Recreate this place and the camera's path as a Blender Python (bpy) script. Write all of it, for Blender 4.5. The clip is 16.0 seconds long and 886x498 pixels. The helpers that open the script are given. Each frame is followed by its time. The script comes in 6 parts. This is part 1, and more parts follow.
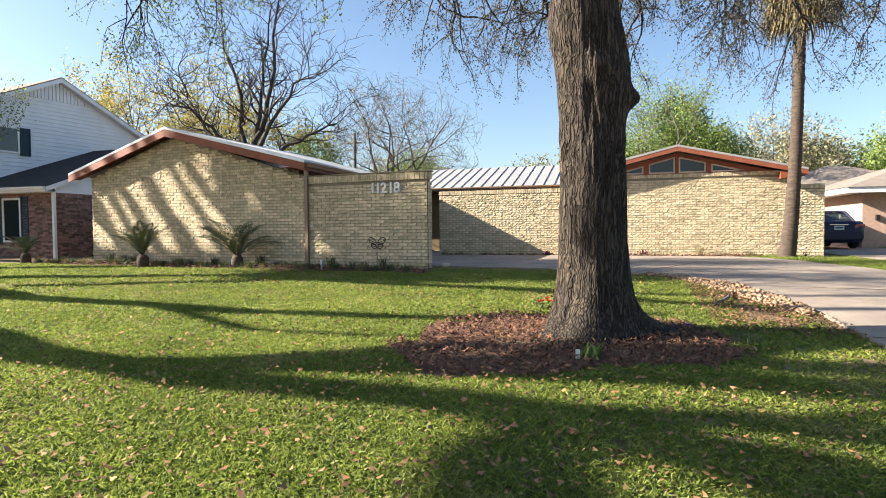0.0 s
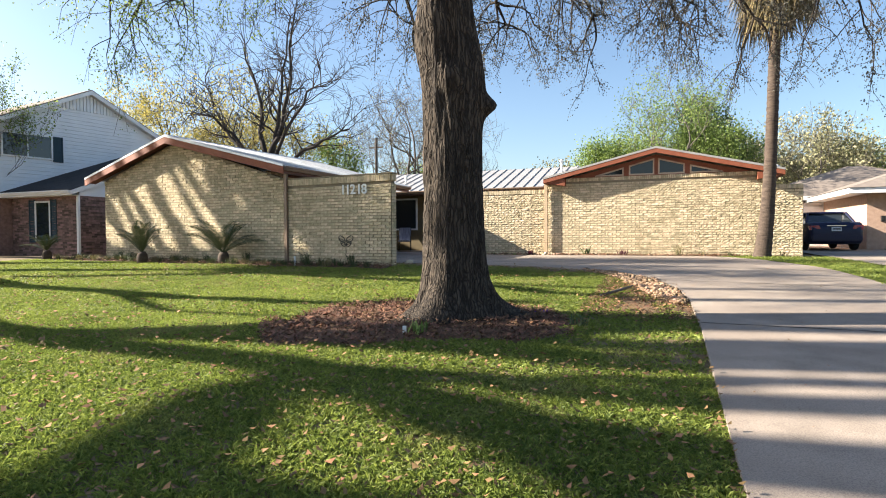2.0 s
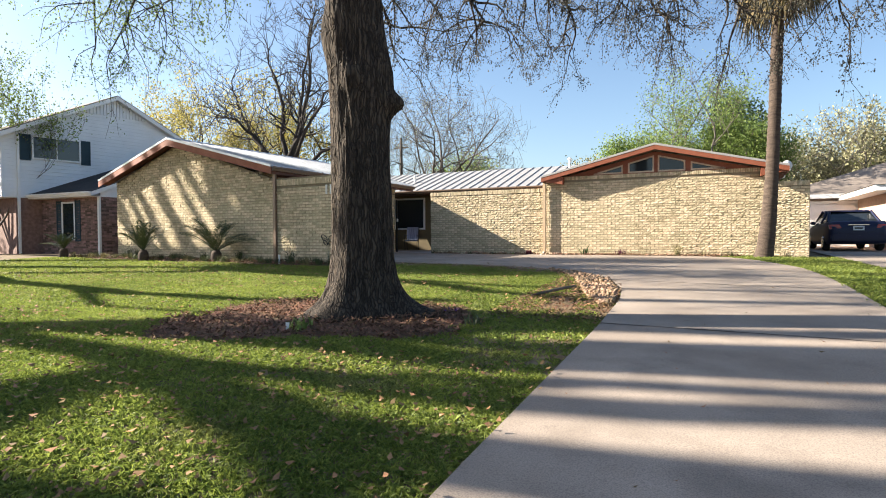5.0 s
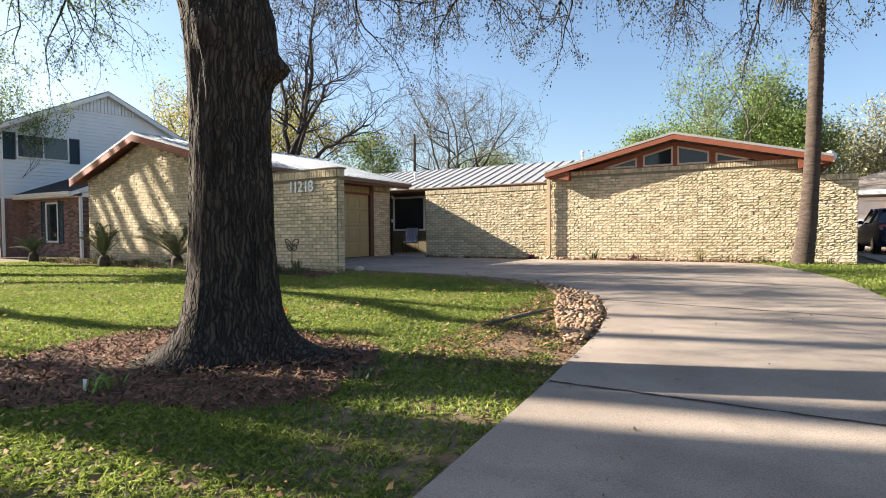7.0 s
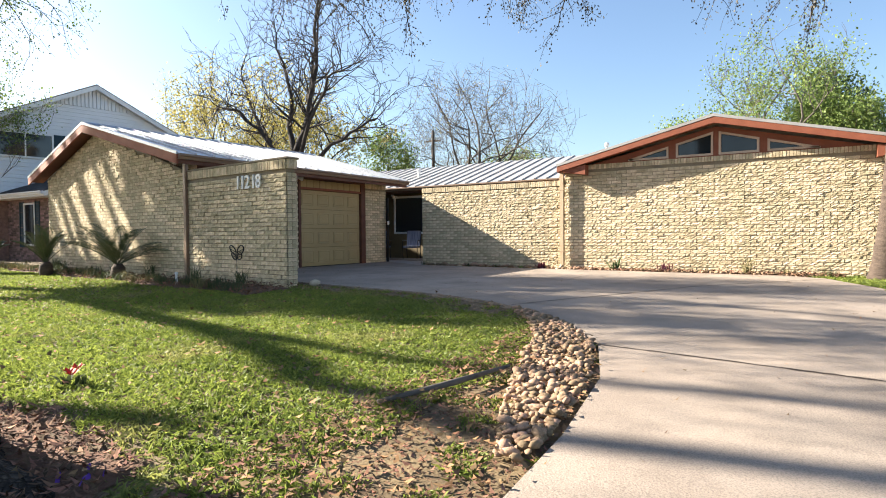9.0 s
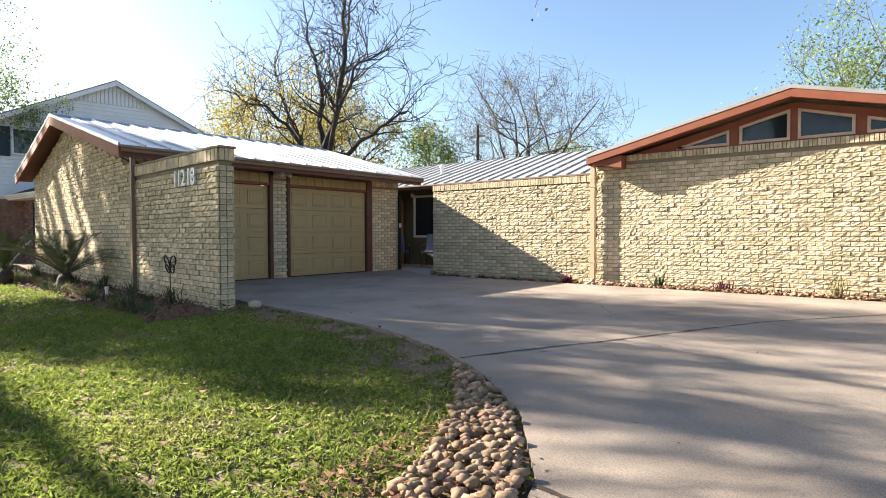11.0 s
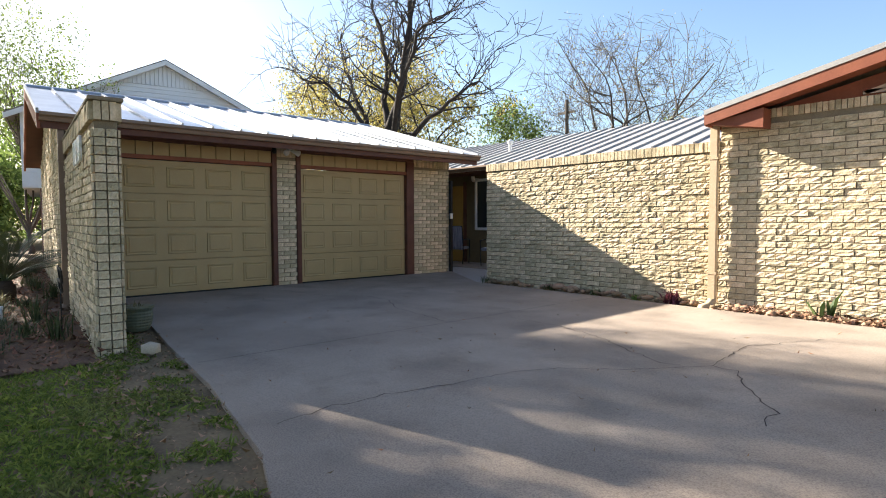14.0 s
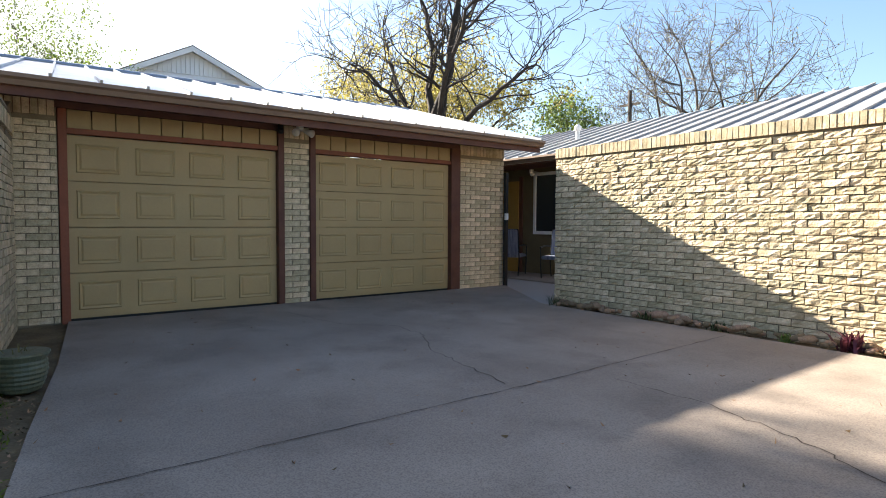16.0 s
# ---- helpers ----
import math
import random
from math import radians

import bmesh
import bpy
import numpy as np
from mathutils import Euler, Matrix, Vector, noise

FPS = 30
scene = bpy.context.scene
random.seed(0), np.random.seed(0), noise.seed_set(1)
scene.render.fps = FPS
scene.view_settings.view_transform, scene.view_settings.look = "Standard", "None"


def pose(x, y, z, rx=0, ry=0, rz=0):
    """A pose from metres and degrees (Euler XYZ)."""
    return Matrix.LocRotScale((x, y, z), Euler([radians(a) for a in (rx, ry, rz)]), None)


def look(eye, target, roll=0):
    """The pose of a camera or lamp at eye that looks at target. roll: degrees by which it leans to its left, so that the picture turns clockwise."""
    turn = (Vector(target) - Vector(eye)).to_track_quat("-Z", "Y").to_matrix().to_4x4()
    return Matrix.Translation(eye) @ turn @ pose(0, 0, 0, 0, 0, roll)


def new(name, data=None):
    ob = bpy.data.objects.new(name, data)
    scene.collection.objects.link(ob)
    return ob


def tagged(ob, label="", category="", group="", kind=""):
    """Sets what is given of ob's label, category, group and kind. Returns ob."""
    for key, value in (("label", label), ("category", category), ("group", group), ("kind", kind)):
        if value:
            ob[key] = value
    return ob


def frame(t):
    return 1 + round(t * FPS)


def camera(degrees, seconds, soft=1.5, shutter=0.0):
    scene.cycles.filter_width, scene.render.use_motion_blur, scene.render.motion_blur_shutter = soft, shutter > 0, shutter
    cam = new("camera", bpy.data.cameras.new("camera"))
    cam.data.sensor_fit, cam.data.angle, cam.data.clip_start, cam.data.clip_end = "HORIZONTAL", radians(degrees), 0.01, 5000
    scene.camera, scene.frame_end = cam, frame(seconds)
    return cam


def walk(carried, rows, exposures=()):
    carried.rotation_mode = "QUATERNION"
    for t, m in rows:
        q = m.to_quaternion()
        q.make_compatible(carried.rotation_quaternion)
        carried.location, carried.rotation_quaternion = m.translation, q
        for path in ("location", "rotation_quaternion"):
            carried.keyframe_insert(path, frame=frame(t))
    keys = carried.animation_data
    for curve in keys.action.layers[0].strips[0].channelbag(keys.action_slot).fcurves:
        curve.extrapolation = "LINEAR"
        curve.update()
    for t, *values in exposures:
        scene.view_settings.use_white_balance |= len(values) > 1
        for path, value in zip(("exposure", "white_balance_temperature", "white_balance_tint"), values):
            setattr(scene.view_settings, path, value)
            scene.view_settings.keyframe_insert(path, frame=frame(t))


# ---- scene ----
# camera and walk
cam = camera(74.8, 16.0, soft=1.0)
PATH = [
    (0, (0.55, -0.197, 0.877), (-0.034, 1.714, 0.81), -0.5),
    (0.5, (1.159, -0.248, 0.864), (0.499, 1.639, 0.802), -0.5),
    (1, (1.735, -0.254, 0.828), (1.037, 1.619, 0.769), -0.5),
    (1.5, (2.23, -0.307, 0.783), (1.514, 1.56, 0.726), -0.5),
    (2, (2.676, -0.283, 0.742), (1.945, 1.578, 0.689), -0.4),
    (2.5, (3.063, -0.221, 0.7), (2.308, 1.63, 0.648), -0.3),
    (3, (3.374, -0.238, 0.664), (2.6, 1.605, 0.613), -0.3),
    (3.5, (3.627, -0.208, 0.677), (2.829, 1.626, 0.627), -0.3),
    (4, (3.841, -0.158, 0.669), (3.014, 1.662, 0.619), -0.3),
    (6.5, (4.375, 2.017, 0.803), (3.431, 3.78, 0.746), -0.5),
    (7, (4.344, 2.646, 0.828), (3.375, 4.395, 0.77), -0.5),
    (7.5, (4.304, 3.36, 0.855), (3.322, 5.101, 0.8), -0.5),
    (8, (4.229, 4.035, 0.847), (3.223, 5.763, 0.794), -0.5),
    (8.5, (4.13, 4.719, 0.877), (3.095, 6.429, 0.824), -0.5),
    (9, (4.023, 5.397, 0.89), (2.95, 7.084, 0.838), -0.4),
    (11.5, (3.554, 8.73, 1.058), (2.258, 10.253, 1.001), -0.2),
    (12, (3.287, 9.266, 1.071), (1.948, 10.75, 1.01), -0.3),
    (12.5, (3.008, 9.785, 1.072), (1.631, 11.234, 1.007), -0.3),
    (13, (2.732, 10.334, 1.104), (1.315, 11.742, 1.026), -0.3),
    (13.5, (2.446, 10.863, 1.141), (1, 12.243, 1.051), -0.2),
    (14, (2.128, 11.329, 1.166), (0.641, 12.662, 1.067), -0.2),
    (14.5, (1.69, 11.75, 1.143), (0.176, 13.052, 1.046), -0.1),
    (15, (1.205, 12.14, 1.128), (-0.355, 13.388, 1.036), 0.2),
    (15.5, (0.71, 12.593, 1.096), (-0.874, 13.811, 1.012), 0.1),
    (16, (0.17, 12.913, 1.153), (-1.418, 14.126, 1.061), 0.3),
]
walk(cam, [(t, look(eye, target, roll)) for t, eye, target, roll in PATH],
     [(0, 2.1), (4, 2.08), (7, 2.0), (9, 2.22), (11.5, 2.25), (13, 2.18), (14.5, 2.36), (16, 2.46)])

# world, sun
SUN_STEP = Vector((-2.0, -0.5, 1.0))   # towards the sun, per metre of height
SUN_DIR = SUN_STEP.normalized()
world = bpy.data.worlds.new("sky")
scene.world = world
world.use_nodes = True
_wn = world.node_tree.nodes
_sky = _wn.new("ShaderNodeTexSky")
_sky.sky_type = "NISHITA"
_sky.sun_disc = False
_sky.sun_elevation = math.asin(SUN_DIR.z)
_sky.sun_rotation = math.atan2(SUN_DIR.x, SUN_DIR.y)
_sky.air_density, _sky.dust_density, _sky.ozone_density = 1.0, 1.2, 2.4
_wn["Background"].inputs[1].default_value = 0.056
world.node_tree.links.new(_sky.outputs[0], _wn["Background"].inputs[0])
sun_data = bpy.data.lights.new("sun", "SUN")
sun_data.energy, sun_data.angle, sun_data.color = 5.0, radians(0.55), (1.0, 0.91, 0.77)
sun = new("sun", sun_data)
sun.matrix_world = look(SUN_DIR * 60, (0, 0, 0))


# ---- materials ----
def mat(name, base, other=None, rough=0.85, scale=6.0, fine=60.0, bump=0.25, metal=0.0, spec=0.3, island=0.0, objrand=0.0,
        stretch=(1, 1, 1), streak=None, transmission=0.0, translucent=0.0, coat=0.0, spots=None):
    """Two scales of noise over base and other; island and objrand vary the brightness piece by piece."""
    m = bpy.data.materials.new(name)
    m.use_nodes = True
    nt = m.node_tree
    n, lk = nt.nodes, nt.links
    b = n["Principled BSDF"]
    b.inputs["Roughness"].default_value = rough
    b.inputs["Metallic"].default_value = metal
    b.inputs["Specular IOR Level"].default_value = spec
    b.inputs["Coat Weight"].default_value = coat
    other = other or tuple(c * 0.7 for c in base)
    tc = n.new("ShaderNodeTexCoord")
    mp = n.new("ShaderNodeMapping")
    mp.inputs["Scale"].default_value = stretch
    lk.new(tc.outputs["Object"], mp.inputs[0])
    big = n.new("ShaderNodeTexNoise")
    big.inputs["Scale"].default_value, big.inputs["Detail"].default_value = scale, 5
    small = n.new("ShaderNodeTexNoise")
    small.inputs["Scale"].default_value, small.inputs["Detail"].default_value = fine, 4
    lk.new(mp.outputs[0], big.inputs["Vector"])
    lk.new(mp.outputs[0], small.inputs["Vector"])
    add = n.new("ShaderNodeMath")
    add.operation = "MULTIPLY_ADD"
    add.inputs[1].default_value, add.inputs[2].default_value = 0.45, 0.0
    lk.new(small.outputs[0], add.inputs[0])
    add2 = n.new("ShaderNodeMath")
    add2.operation = "MULTIPLY_ADD"
    add2.inputs[1].default_value = 0.9
    lk.new(big.outputs[0], add2.inputs[0])
    lk.new(add.outputs[0], add2.inputs[2])
    ramp = n.new("ShaderNodeValToRGB")
    ramp.color_ramp.elements[0].position, ramp.color_ramp.elements[1].position = 0.48, 0.9
    ramp.color_ramp.elements[0].color, ramp.color_ramp.elements[1].color = (*other, 1), (*base, 1)
    lk.new(add2.outputs[0], ramp.inputs[0])
    out = ramp.outputs[0]
    if spots:
        colour, sc, lo, hi = spots
        tex = n.new("ShaderNodeTexNoise")
        tex.inputs["Scale"].default_value, tex.inputs["Detail"].default_value = sc, 6
        lk.new(tc.outputs["Object"], tex.inputs["Vector"])
        mr = n.new("ShaderNodeMapRange")
        mr.inputs[1].default_value, mr.inputs[2].default_value = lo, hi
        lk.new(tex.outputs[0], mr.inputs[0])
        mix = n.new("ShaderNodeMix")
        mix.data_type = "RGBA"
        lk.new(mr.outputs[0], mix.inputs[0])
        lk.new(out, mix.inputs[6])
        mix.inputs[7].default_value = (*colour, 1)
        out = mix.outputs[2]
    if island or objrand:
        amount = island or objrand
        hsv = n.new("ShaderNodeHueSaturation")
        src = n.new("ShaderNodeNewGeometry").outputs["Random Per Island"] if island else n.new("ShaderNodeObjectInfo").outputs["Random"]
        mr = n.new("ShaderNodeMapRange")
        mr.inputs[3].default_value, mr.inputs[4].default_value = 1 - amount, 1 + amount
        lk.new(src, mr.inputs[0])
        lk.new(mr.outputs[0], hsv.inputs["Value"])
        mh = n.new("ShaderNodeMapRange")
        mh.inputs[3].default_value, mh.inputs[4].default_value = 0.5 + 0.04 * amount, 0.5 - 0.04 * amount
        lk.new(src, mh.inputs[0])
        lk.new(mh.outputs[0], hsv.inputs["Hue"])
        lk.new(out, hsv.inputs["Color"])
        out = hsv.outputs[0]
    lk.new(out, b.inputs["Base Color"])
    if bump:
        bp = n.new("ShaderNodeBump")
        bp.inputs["Strength"].default_value, bp.inputs["Distance"].default_value = bump, 0.02
        lk.new(add2.outputs[0], bp.inputs["Height"])
        lk.new(bp.outputs[0], b.inputs["Normal"])
    if translucent:
        tr = n.new("ShaderNodeBsdfTranslucent")
        lk.new(out, tr.inputs[0])
        mx = n.new("ShaderNodeMixShader")
        mx.inputs[0].default_value = translucent
        lk.new(b.outputs[0], mx.inputs[1])
        lk.new(tr.outputs[0], mx.inputs[2])
        lk.new(mx.outputs[0], n["Material Output"].inputs[0])
    return m


def glass_mat(name, tint=(0.02, 0.025, 0.03)):
    m = bpy.data.materials.new(name)
    m.use_nodes = True
    b = m.node_tree.nodes["Principled BSDF"]
    b.inputs["Base Color"].default_value = (*tint, 1)
    b.inputs["Roughness"].default_value = 0.04
    b.inputs["Specular IOR Level"].default_value = 0.5
    return m


def speckle(m, scale, dark):
    """Exposed dark grains scattered over a surface."""
    nt = m.node_tree
    n, lk = nt.nodes, nt.links
    b = n["Principled BSDF"]
    colour = b.inputs["Base Color"].links[0].from_socket
    tc, tex, mr, mul = n.new("ShaderNodeTexCoord"), n.new("ShaderNodeTexNoise"), n.new("ShaderNodeMapRange"), n.new("ShaderNodeMix")
    tex.inputs["Scale"].default_value, tex.inputs["Detail"].default_value = scale, 2
    lk.new(tc.outputs["Object"], tex.inputs["Vector"])
    mr.inputs[1].default_value, mr.inputs[2].default_value = 0.36, 0.56
    mr.inputs[3].default_value, mr.inputs[4].default_value = dark, 1.08
    lk.new(tex.outputs[0], mr.inputs[0])
    mul.data_type, mul.blend_type = "RGBA", "MULTIPLY"
    mul.inputs[0].default_value = 1.0
    lk.new(colour, mul.inputs[6])
    lk.new(mr.outputs[0], mul.inputs[7])
    lk.new(mul.outputs[2], b.inputs["Base Color"])


M_BRICK = mat("buff_brick", (0.66, 0.55, 0.378), (0.39, 0.31, 0.195), rough=0.9, scale=9, fine=55, bump=0.5, island=0.22)
M_BRICK_ONE = mat("buff_brick_single", (0.66, 0.55, 0.378), (0.39, 0.31, 0.195), rough=0.9, scale=9, fine=55, bump=0.5, objrand=0.22)
M_MORTAR = mat("mortar", (0.29, 0.235, 0.16), (0.18, 0.145, 0.10), scale=3, fine=80)
M_REDBRICK = mat("red_brick", (0.27, 0.175, 0.145), (0.15, 0.095, 0.08), scale=8, fine=50, island=0.55)
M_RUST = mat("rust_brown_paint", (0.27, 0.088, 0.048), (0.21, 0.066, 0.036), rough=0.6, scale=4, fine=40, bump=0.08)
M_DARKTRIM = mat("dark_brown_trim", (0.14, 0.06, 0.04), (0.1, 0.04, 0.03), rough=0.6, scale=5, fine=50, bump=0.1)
M_TAN = mat("tan_paint", (0.44, 0.325, 0.16), (0.39, 0.285, 0.14), rough=0.5, scale=2, fine=40, bump=0.04)
M_GUTTER = mat("brown_gutter_metal", (0.23, 0.15, 0.10), (0.19, 0.12, 0.08), rough=0.45, scale=3, fine=30, bump=0.04, spec=0.5)
M_DOWN = mat("tan_downspout_metal", (0.52, 0.40, 0.27), (0.46, 0.345, 0.225), rough=0.5, scale=3, fine=30, bump=0.05)
M_METAL = mat("galvanised_roof", (0.50, 0.52, 0.55), (0.36, 0.38, 0.41), rough=0.36, scale=2.5, fine=25, bump=0.06, metal=0.85)
M_METAL2 = mat("grey_standing_seam", (0.40, 0.39, 0.38), (0.33, 0.32, 0.32), rough=0.5, scale=2, fine=30, bump=0.05, metal=0.25)
M_WHITE = mat("white_paint", (0.78, 0.78, 0.77), (0.68, 0.68, 0.67), rough=0.6, scale=2, fine=40, bump=0.05)
M_SIDING = mat("white_siding", (0.74, 0.76, 0.78), (0.66, 0.68, 0.7), rough=0.6, scale=1.5, fine=30, bump=0.04)
M_SHINGLE = mat("dark_shingles", (0.055, 0.05, 0.052), (0.03, 0.03, 0.032), rough=0.95, scale=3, fine=60, bump=0.4)
M_SHINGLE2 = mat("brown_grey_shingles", (0.24, 0.20, 0.17), (0.17, 0.14, 0.12), rough=0.95, scale=3, fine=60, bump=0.4)
M_CONCRETE = mat("concrete", (0.35, 0.29, 0.24), (0.235, 0.19, 0.155), rough=0.9, scale=0.9, fine=95, bump=0.35, spots=((0.19, 0.155, 0.127), 1.7, 0.50, 0.8))
speckle(M_CONCRETE, 120.0, 0.78)
M_SOIL = mat("lawn_soil", (0.23, 0.17, 0.095), (0.10, 0.07, 0.04), scale=3.0, fine=45, bump=0.6)
M_MULCH = mat("mulch", (0.17, 0.085, 0.05), (0.08, 0.045, 0.03), scale=5, fine=60, bump=0.8)
M_GRASS = mat("grass_blades", (0.24, 0.29, 0.058), (0.14, 0.185, 0.036), rough=0.6, scale=0.5, fine=4, bump=0, island=0.4, translucent=0.45,
              spots=((0.30, 0.27, 0.11), 0.8, 0.56, 0.82))
M_BARK = mat("oak_bark", (0.10, 0.077, 0.057), (0.038, 0.029, 0.023), rough=0.95, scale=7, fine=40, bump=1.0, stretch=(2.2, 2.2, 0.35))
M_BARK3 = mat("dark_wet_bark", (0.06, 0.05, 0.043), (0.03, 0.026, 0.023), rough=0.95, scale=3, fine=20, bump=0.5)
M_BARK2 = mat("grey_bark", (0.15, 0.13, 0.115), (0.08, 0.07, 0.06), rough=0.95, scale=3, fine=20, bump=0.5)


def furrow(m, scale, stretch, dark, depth):
    """Cracks between bark plates or grit between grains: darkens and sinks the edges of stretched cells."""
    nt = m.node_tree
    n, lk = nt.nodes, nt.links
    b = n["Principled BSDF"]
    colour, normal = b.inputs["Base Color"].links[0].from_socket, b.inputs["Normal"].links[0].from_socket
    tc, mp, wob, vor = n.new("ShaderNodeTexCoord"), n.new("ShaderNodeMapping"), n.new("ShaderNodeTexNoise"), n.new("ShaderNodeTexVoronoi")
    mp.inputs["Scale"].default_value = stretch
    wob.inputs["Scale"].default_value, wob.inputs["Detail"].default_value = 5.0, 3
    lk.new(tc.outputs["Object"], wob.inputs["Vector"])
    mix = n.new("ShaderNodeMix")
    mix.data_type = "RGBA"
    mix.blend_type = "LINEAR_LIGHT"
    mix.inputs[0].default_value = 0.06
    lk.new(tc.outputs["Object"], mix.inputs[6])
    lk.new(wob.outputs["Color"], mix.inputs[7])
    lk.new(mix.outputs[2], mp.inputs[0])
    vor.feature = "DISTANCE_TO_EDGE"
    vor.inputs["Scale"].default_value = scale
    lk.new(mp.outputs[0], vor.inputs["Vector"])
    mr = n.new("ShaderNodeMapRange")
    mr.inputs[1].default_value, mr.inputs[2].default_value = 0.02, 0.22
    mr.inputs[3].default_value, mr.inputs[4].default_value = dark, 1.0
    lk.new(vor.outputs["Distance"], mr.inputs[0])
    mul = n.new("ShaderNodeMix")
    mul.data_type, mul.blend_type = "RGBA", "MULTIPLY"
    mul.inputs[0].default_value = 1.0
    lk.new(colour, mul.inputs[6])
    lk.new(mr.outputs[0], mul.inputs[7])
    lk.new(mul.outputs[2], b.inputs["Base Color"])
    bp = n.new("ShaderNodeBump")
    bp.inputs["Strength"].default_value, bp.inputs["Distance"].default_value = 1.0, depth
    lk.new(mr.outputs[0], bp.inputs["Height"])
    lk.new(normal, bp.inputs["Normal"])
    lk.new(bp.outputs[0], b.inputs["Normal"])


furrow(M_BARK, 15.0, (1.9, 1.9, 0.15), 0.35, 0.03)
M_BLACK = mat("black_iron", (0.02, 0.02, 0.022), (0.012, 0.012, 0.013), rough=0.5, scale=5, fine=40, bump=0.05)
M_GLASS = glass_mat("dark_window_glass")


# ---- builders ----
def mesh_from(name, verts, faces, material, smooth=False):
    me = bpy.data.meshes.new(name)
    me.from_pydata([tuple(v) for v in verts], [], [tuple(f) for f in faces])
    me.materials.append(material)
    me.update()
    if smooth:
        me.shade_smooth()
    return me


def mesh_quick(name, verts, loops, size, material, smooth=False):
    """A mesh of faces that all have the same number of corners, from arrays."""
    verts, loops = np.asarray(verts, np.float32).reshape(-1, 3), np.asarray(loops, np.int32).reshape(-1, size)
    me = bpy.data.meshes.new(name)
    me.vertices.add(len(verts))
    me.vertices.foreach_set("co", verts.ravel())
    me.loops.add(loops.size)
    me.loops.foreach_set("vertex_index", loops.ravel())
    me.polygons.add(len(loops))
    me.polygons.foreach_set("loop_start", np.arange(0, loops.size, size, dtype=np.int32))
    me.update(calc_edges=True)
    me.validate()
    me.materials.append(material)
    if smooth:
        me.shade_smooth()
    return me


class Geo:
    """Collects boxes, prisms and sheets into one mesh."""

    def __init__(self):
        self.v, self.f = [], []

    def add(self, verts, faces):
        o = len(self.v)
        self.v += [tuple(p) for p in verts]
        self.f += [tuple(i + o for i in f) for f in faces]
        return self

    def box(self, a, b, m=None):
        (x0, y0, z0), (x1, y1, z1) = a, b
        p = [(x0, y0, z0), (x1, y0, z0), (x1, y1, z0), (x0, y1, z0), (x0, y0, z1), (x1, y0, z1), (x1, y1, z1), (x0, y1, z1)]
        if m:
            p = [m @ Vector(q) for q in p]
        return self.add(p, [(3, 2, 1, 0), (4, 5, 6, 7), (0, 1, 5, 4), (1, 2, 6, 5), (2, 3, 7, 6), (3, 0, 4, 7)])

    def prism(self, outline, offset):
        """A flat outline pushed along offset."""
        n = len(outline)
        off = Vector(offset)
        low = [Vector(p) for p in outline]
        faces = [tuple(range(n))[::-1], tuple(range(n, 2 * n))]
        faces += [(i, (i + 1) % n, n + (i + 1) % n, n + i) for i in range(n)]
        return self.add(low + [p + off for p in low], faces)

    def tube(self, points, radii, sides=8, caps=True):
        pts = [Vector(p) for p in points]
        o = len(self.v)
        side = Vector((1, 0, 0))
        for i, p in enumerate(pts):
            d = (pts[min(i + 1, len(pts) - 1)] - pts[max(i - 1, 0)]).normalized()
            side = side - d * side.dot(d)
            if side.length < 1e-3:
                side = d.orthogonal()
            side.normalize()
            up = d.cross(side)
            r = float(radii[i] if hasattr(radii, "__len__") else radii)
            self.v += [tuple(p + r * (math.cos(a) * side + math.sin(a) * up)) for a in (2 * math.pi * s / sides for s in range(sides))]
        for i in range(len(pts) - 1):
            for s in range(sides):
                q = o + i * sides
                self.f.append((q + s, q + (s + 1) % sides, q + sides + (s + 1) % sides, q + sides + s))
        if caps:
            self.f.append(tuple(o + s for s in range(sides))[::-1])
            self.f.append(tuple(o + (len(pts) - 1) * sides + s for s in range(sides)))
        return self

    def mesh(self, name, material, smooth=False, bevel=0.0):
        me = mesh_from(name, self.v, self.f, material, smooth)
        bm = bmesh.new()
        bm.from_mesh(me)
        bmesh.ops.recalc_face_normals(bm, faces=bm.faces)
        if bevel:
            edges = [e for e in bm.edges if len(e.link_faces) == 2 and e.calc_face_angle(0) > 0.6]
            bmesh.ops.bevel(bm, geom=edges, offset=bevel, segments=2, affect="EDGES", clamp_overlap=True)
        bm.to_mesh(me)
        bm.free()
        if smooth:
            me.shade_smooth()
        return me


def empty(name, at=(0, 0, 0), rz=0, **tags):
    ob = new(name)
    ob.matrix_basis = pose(*at, 0, 0, rz)
    return tagged(ob, **tags)


def part(name, geo, material, parent, label="", smooth=False, bevel=0.0):
    me = geo.mesh(name, material, smooth, bevel) if isinstance(geo, Geo) else geo
    ob = new(name, me)
    ob.parent = parent
    return tagged(ob, label=label) if label else ob


def thing(name, geo, material, smooth=False, bevel=0.0, **tags):
    me = geo.mesh(name, material, smooth, bevel) if isinstance(geo, Geo) else geo
    return tagged(new(name, me), **tags)


# ---- ground ----
def ground_z(x, y):
    """The lawn and the drive fall gently from the house to the street."""
    s = 0.034 + 0.016 * min(max(x / 2.5, 0), 1)
    d = max(0.0, 13.0 - y)
    return -s * d * d / (d + 1.2)


def on_ground(x, y, up=0.0):
    return Vector((x, y, ground_z(x, y) + up))


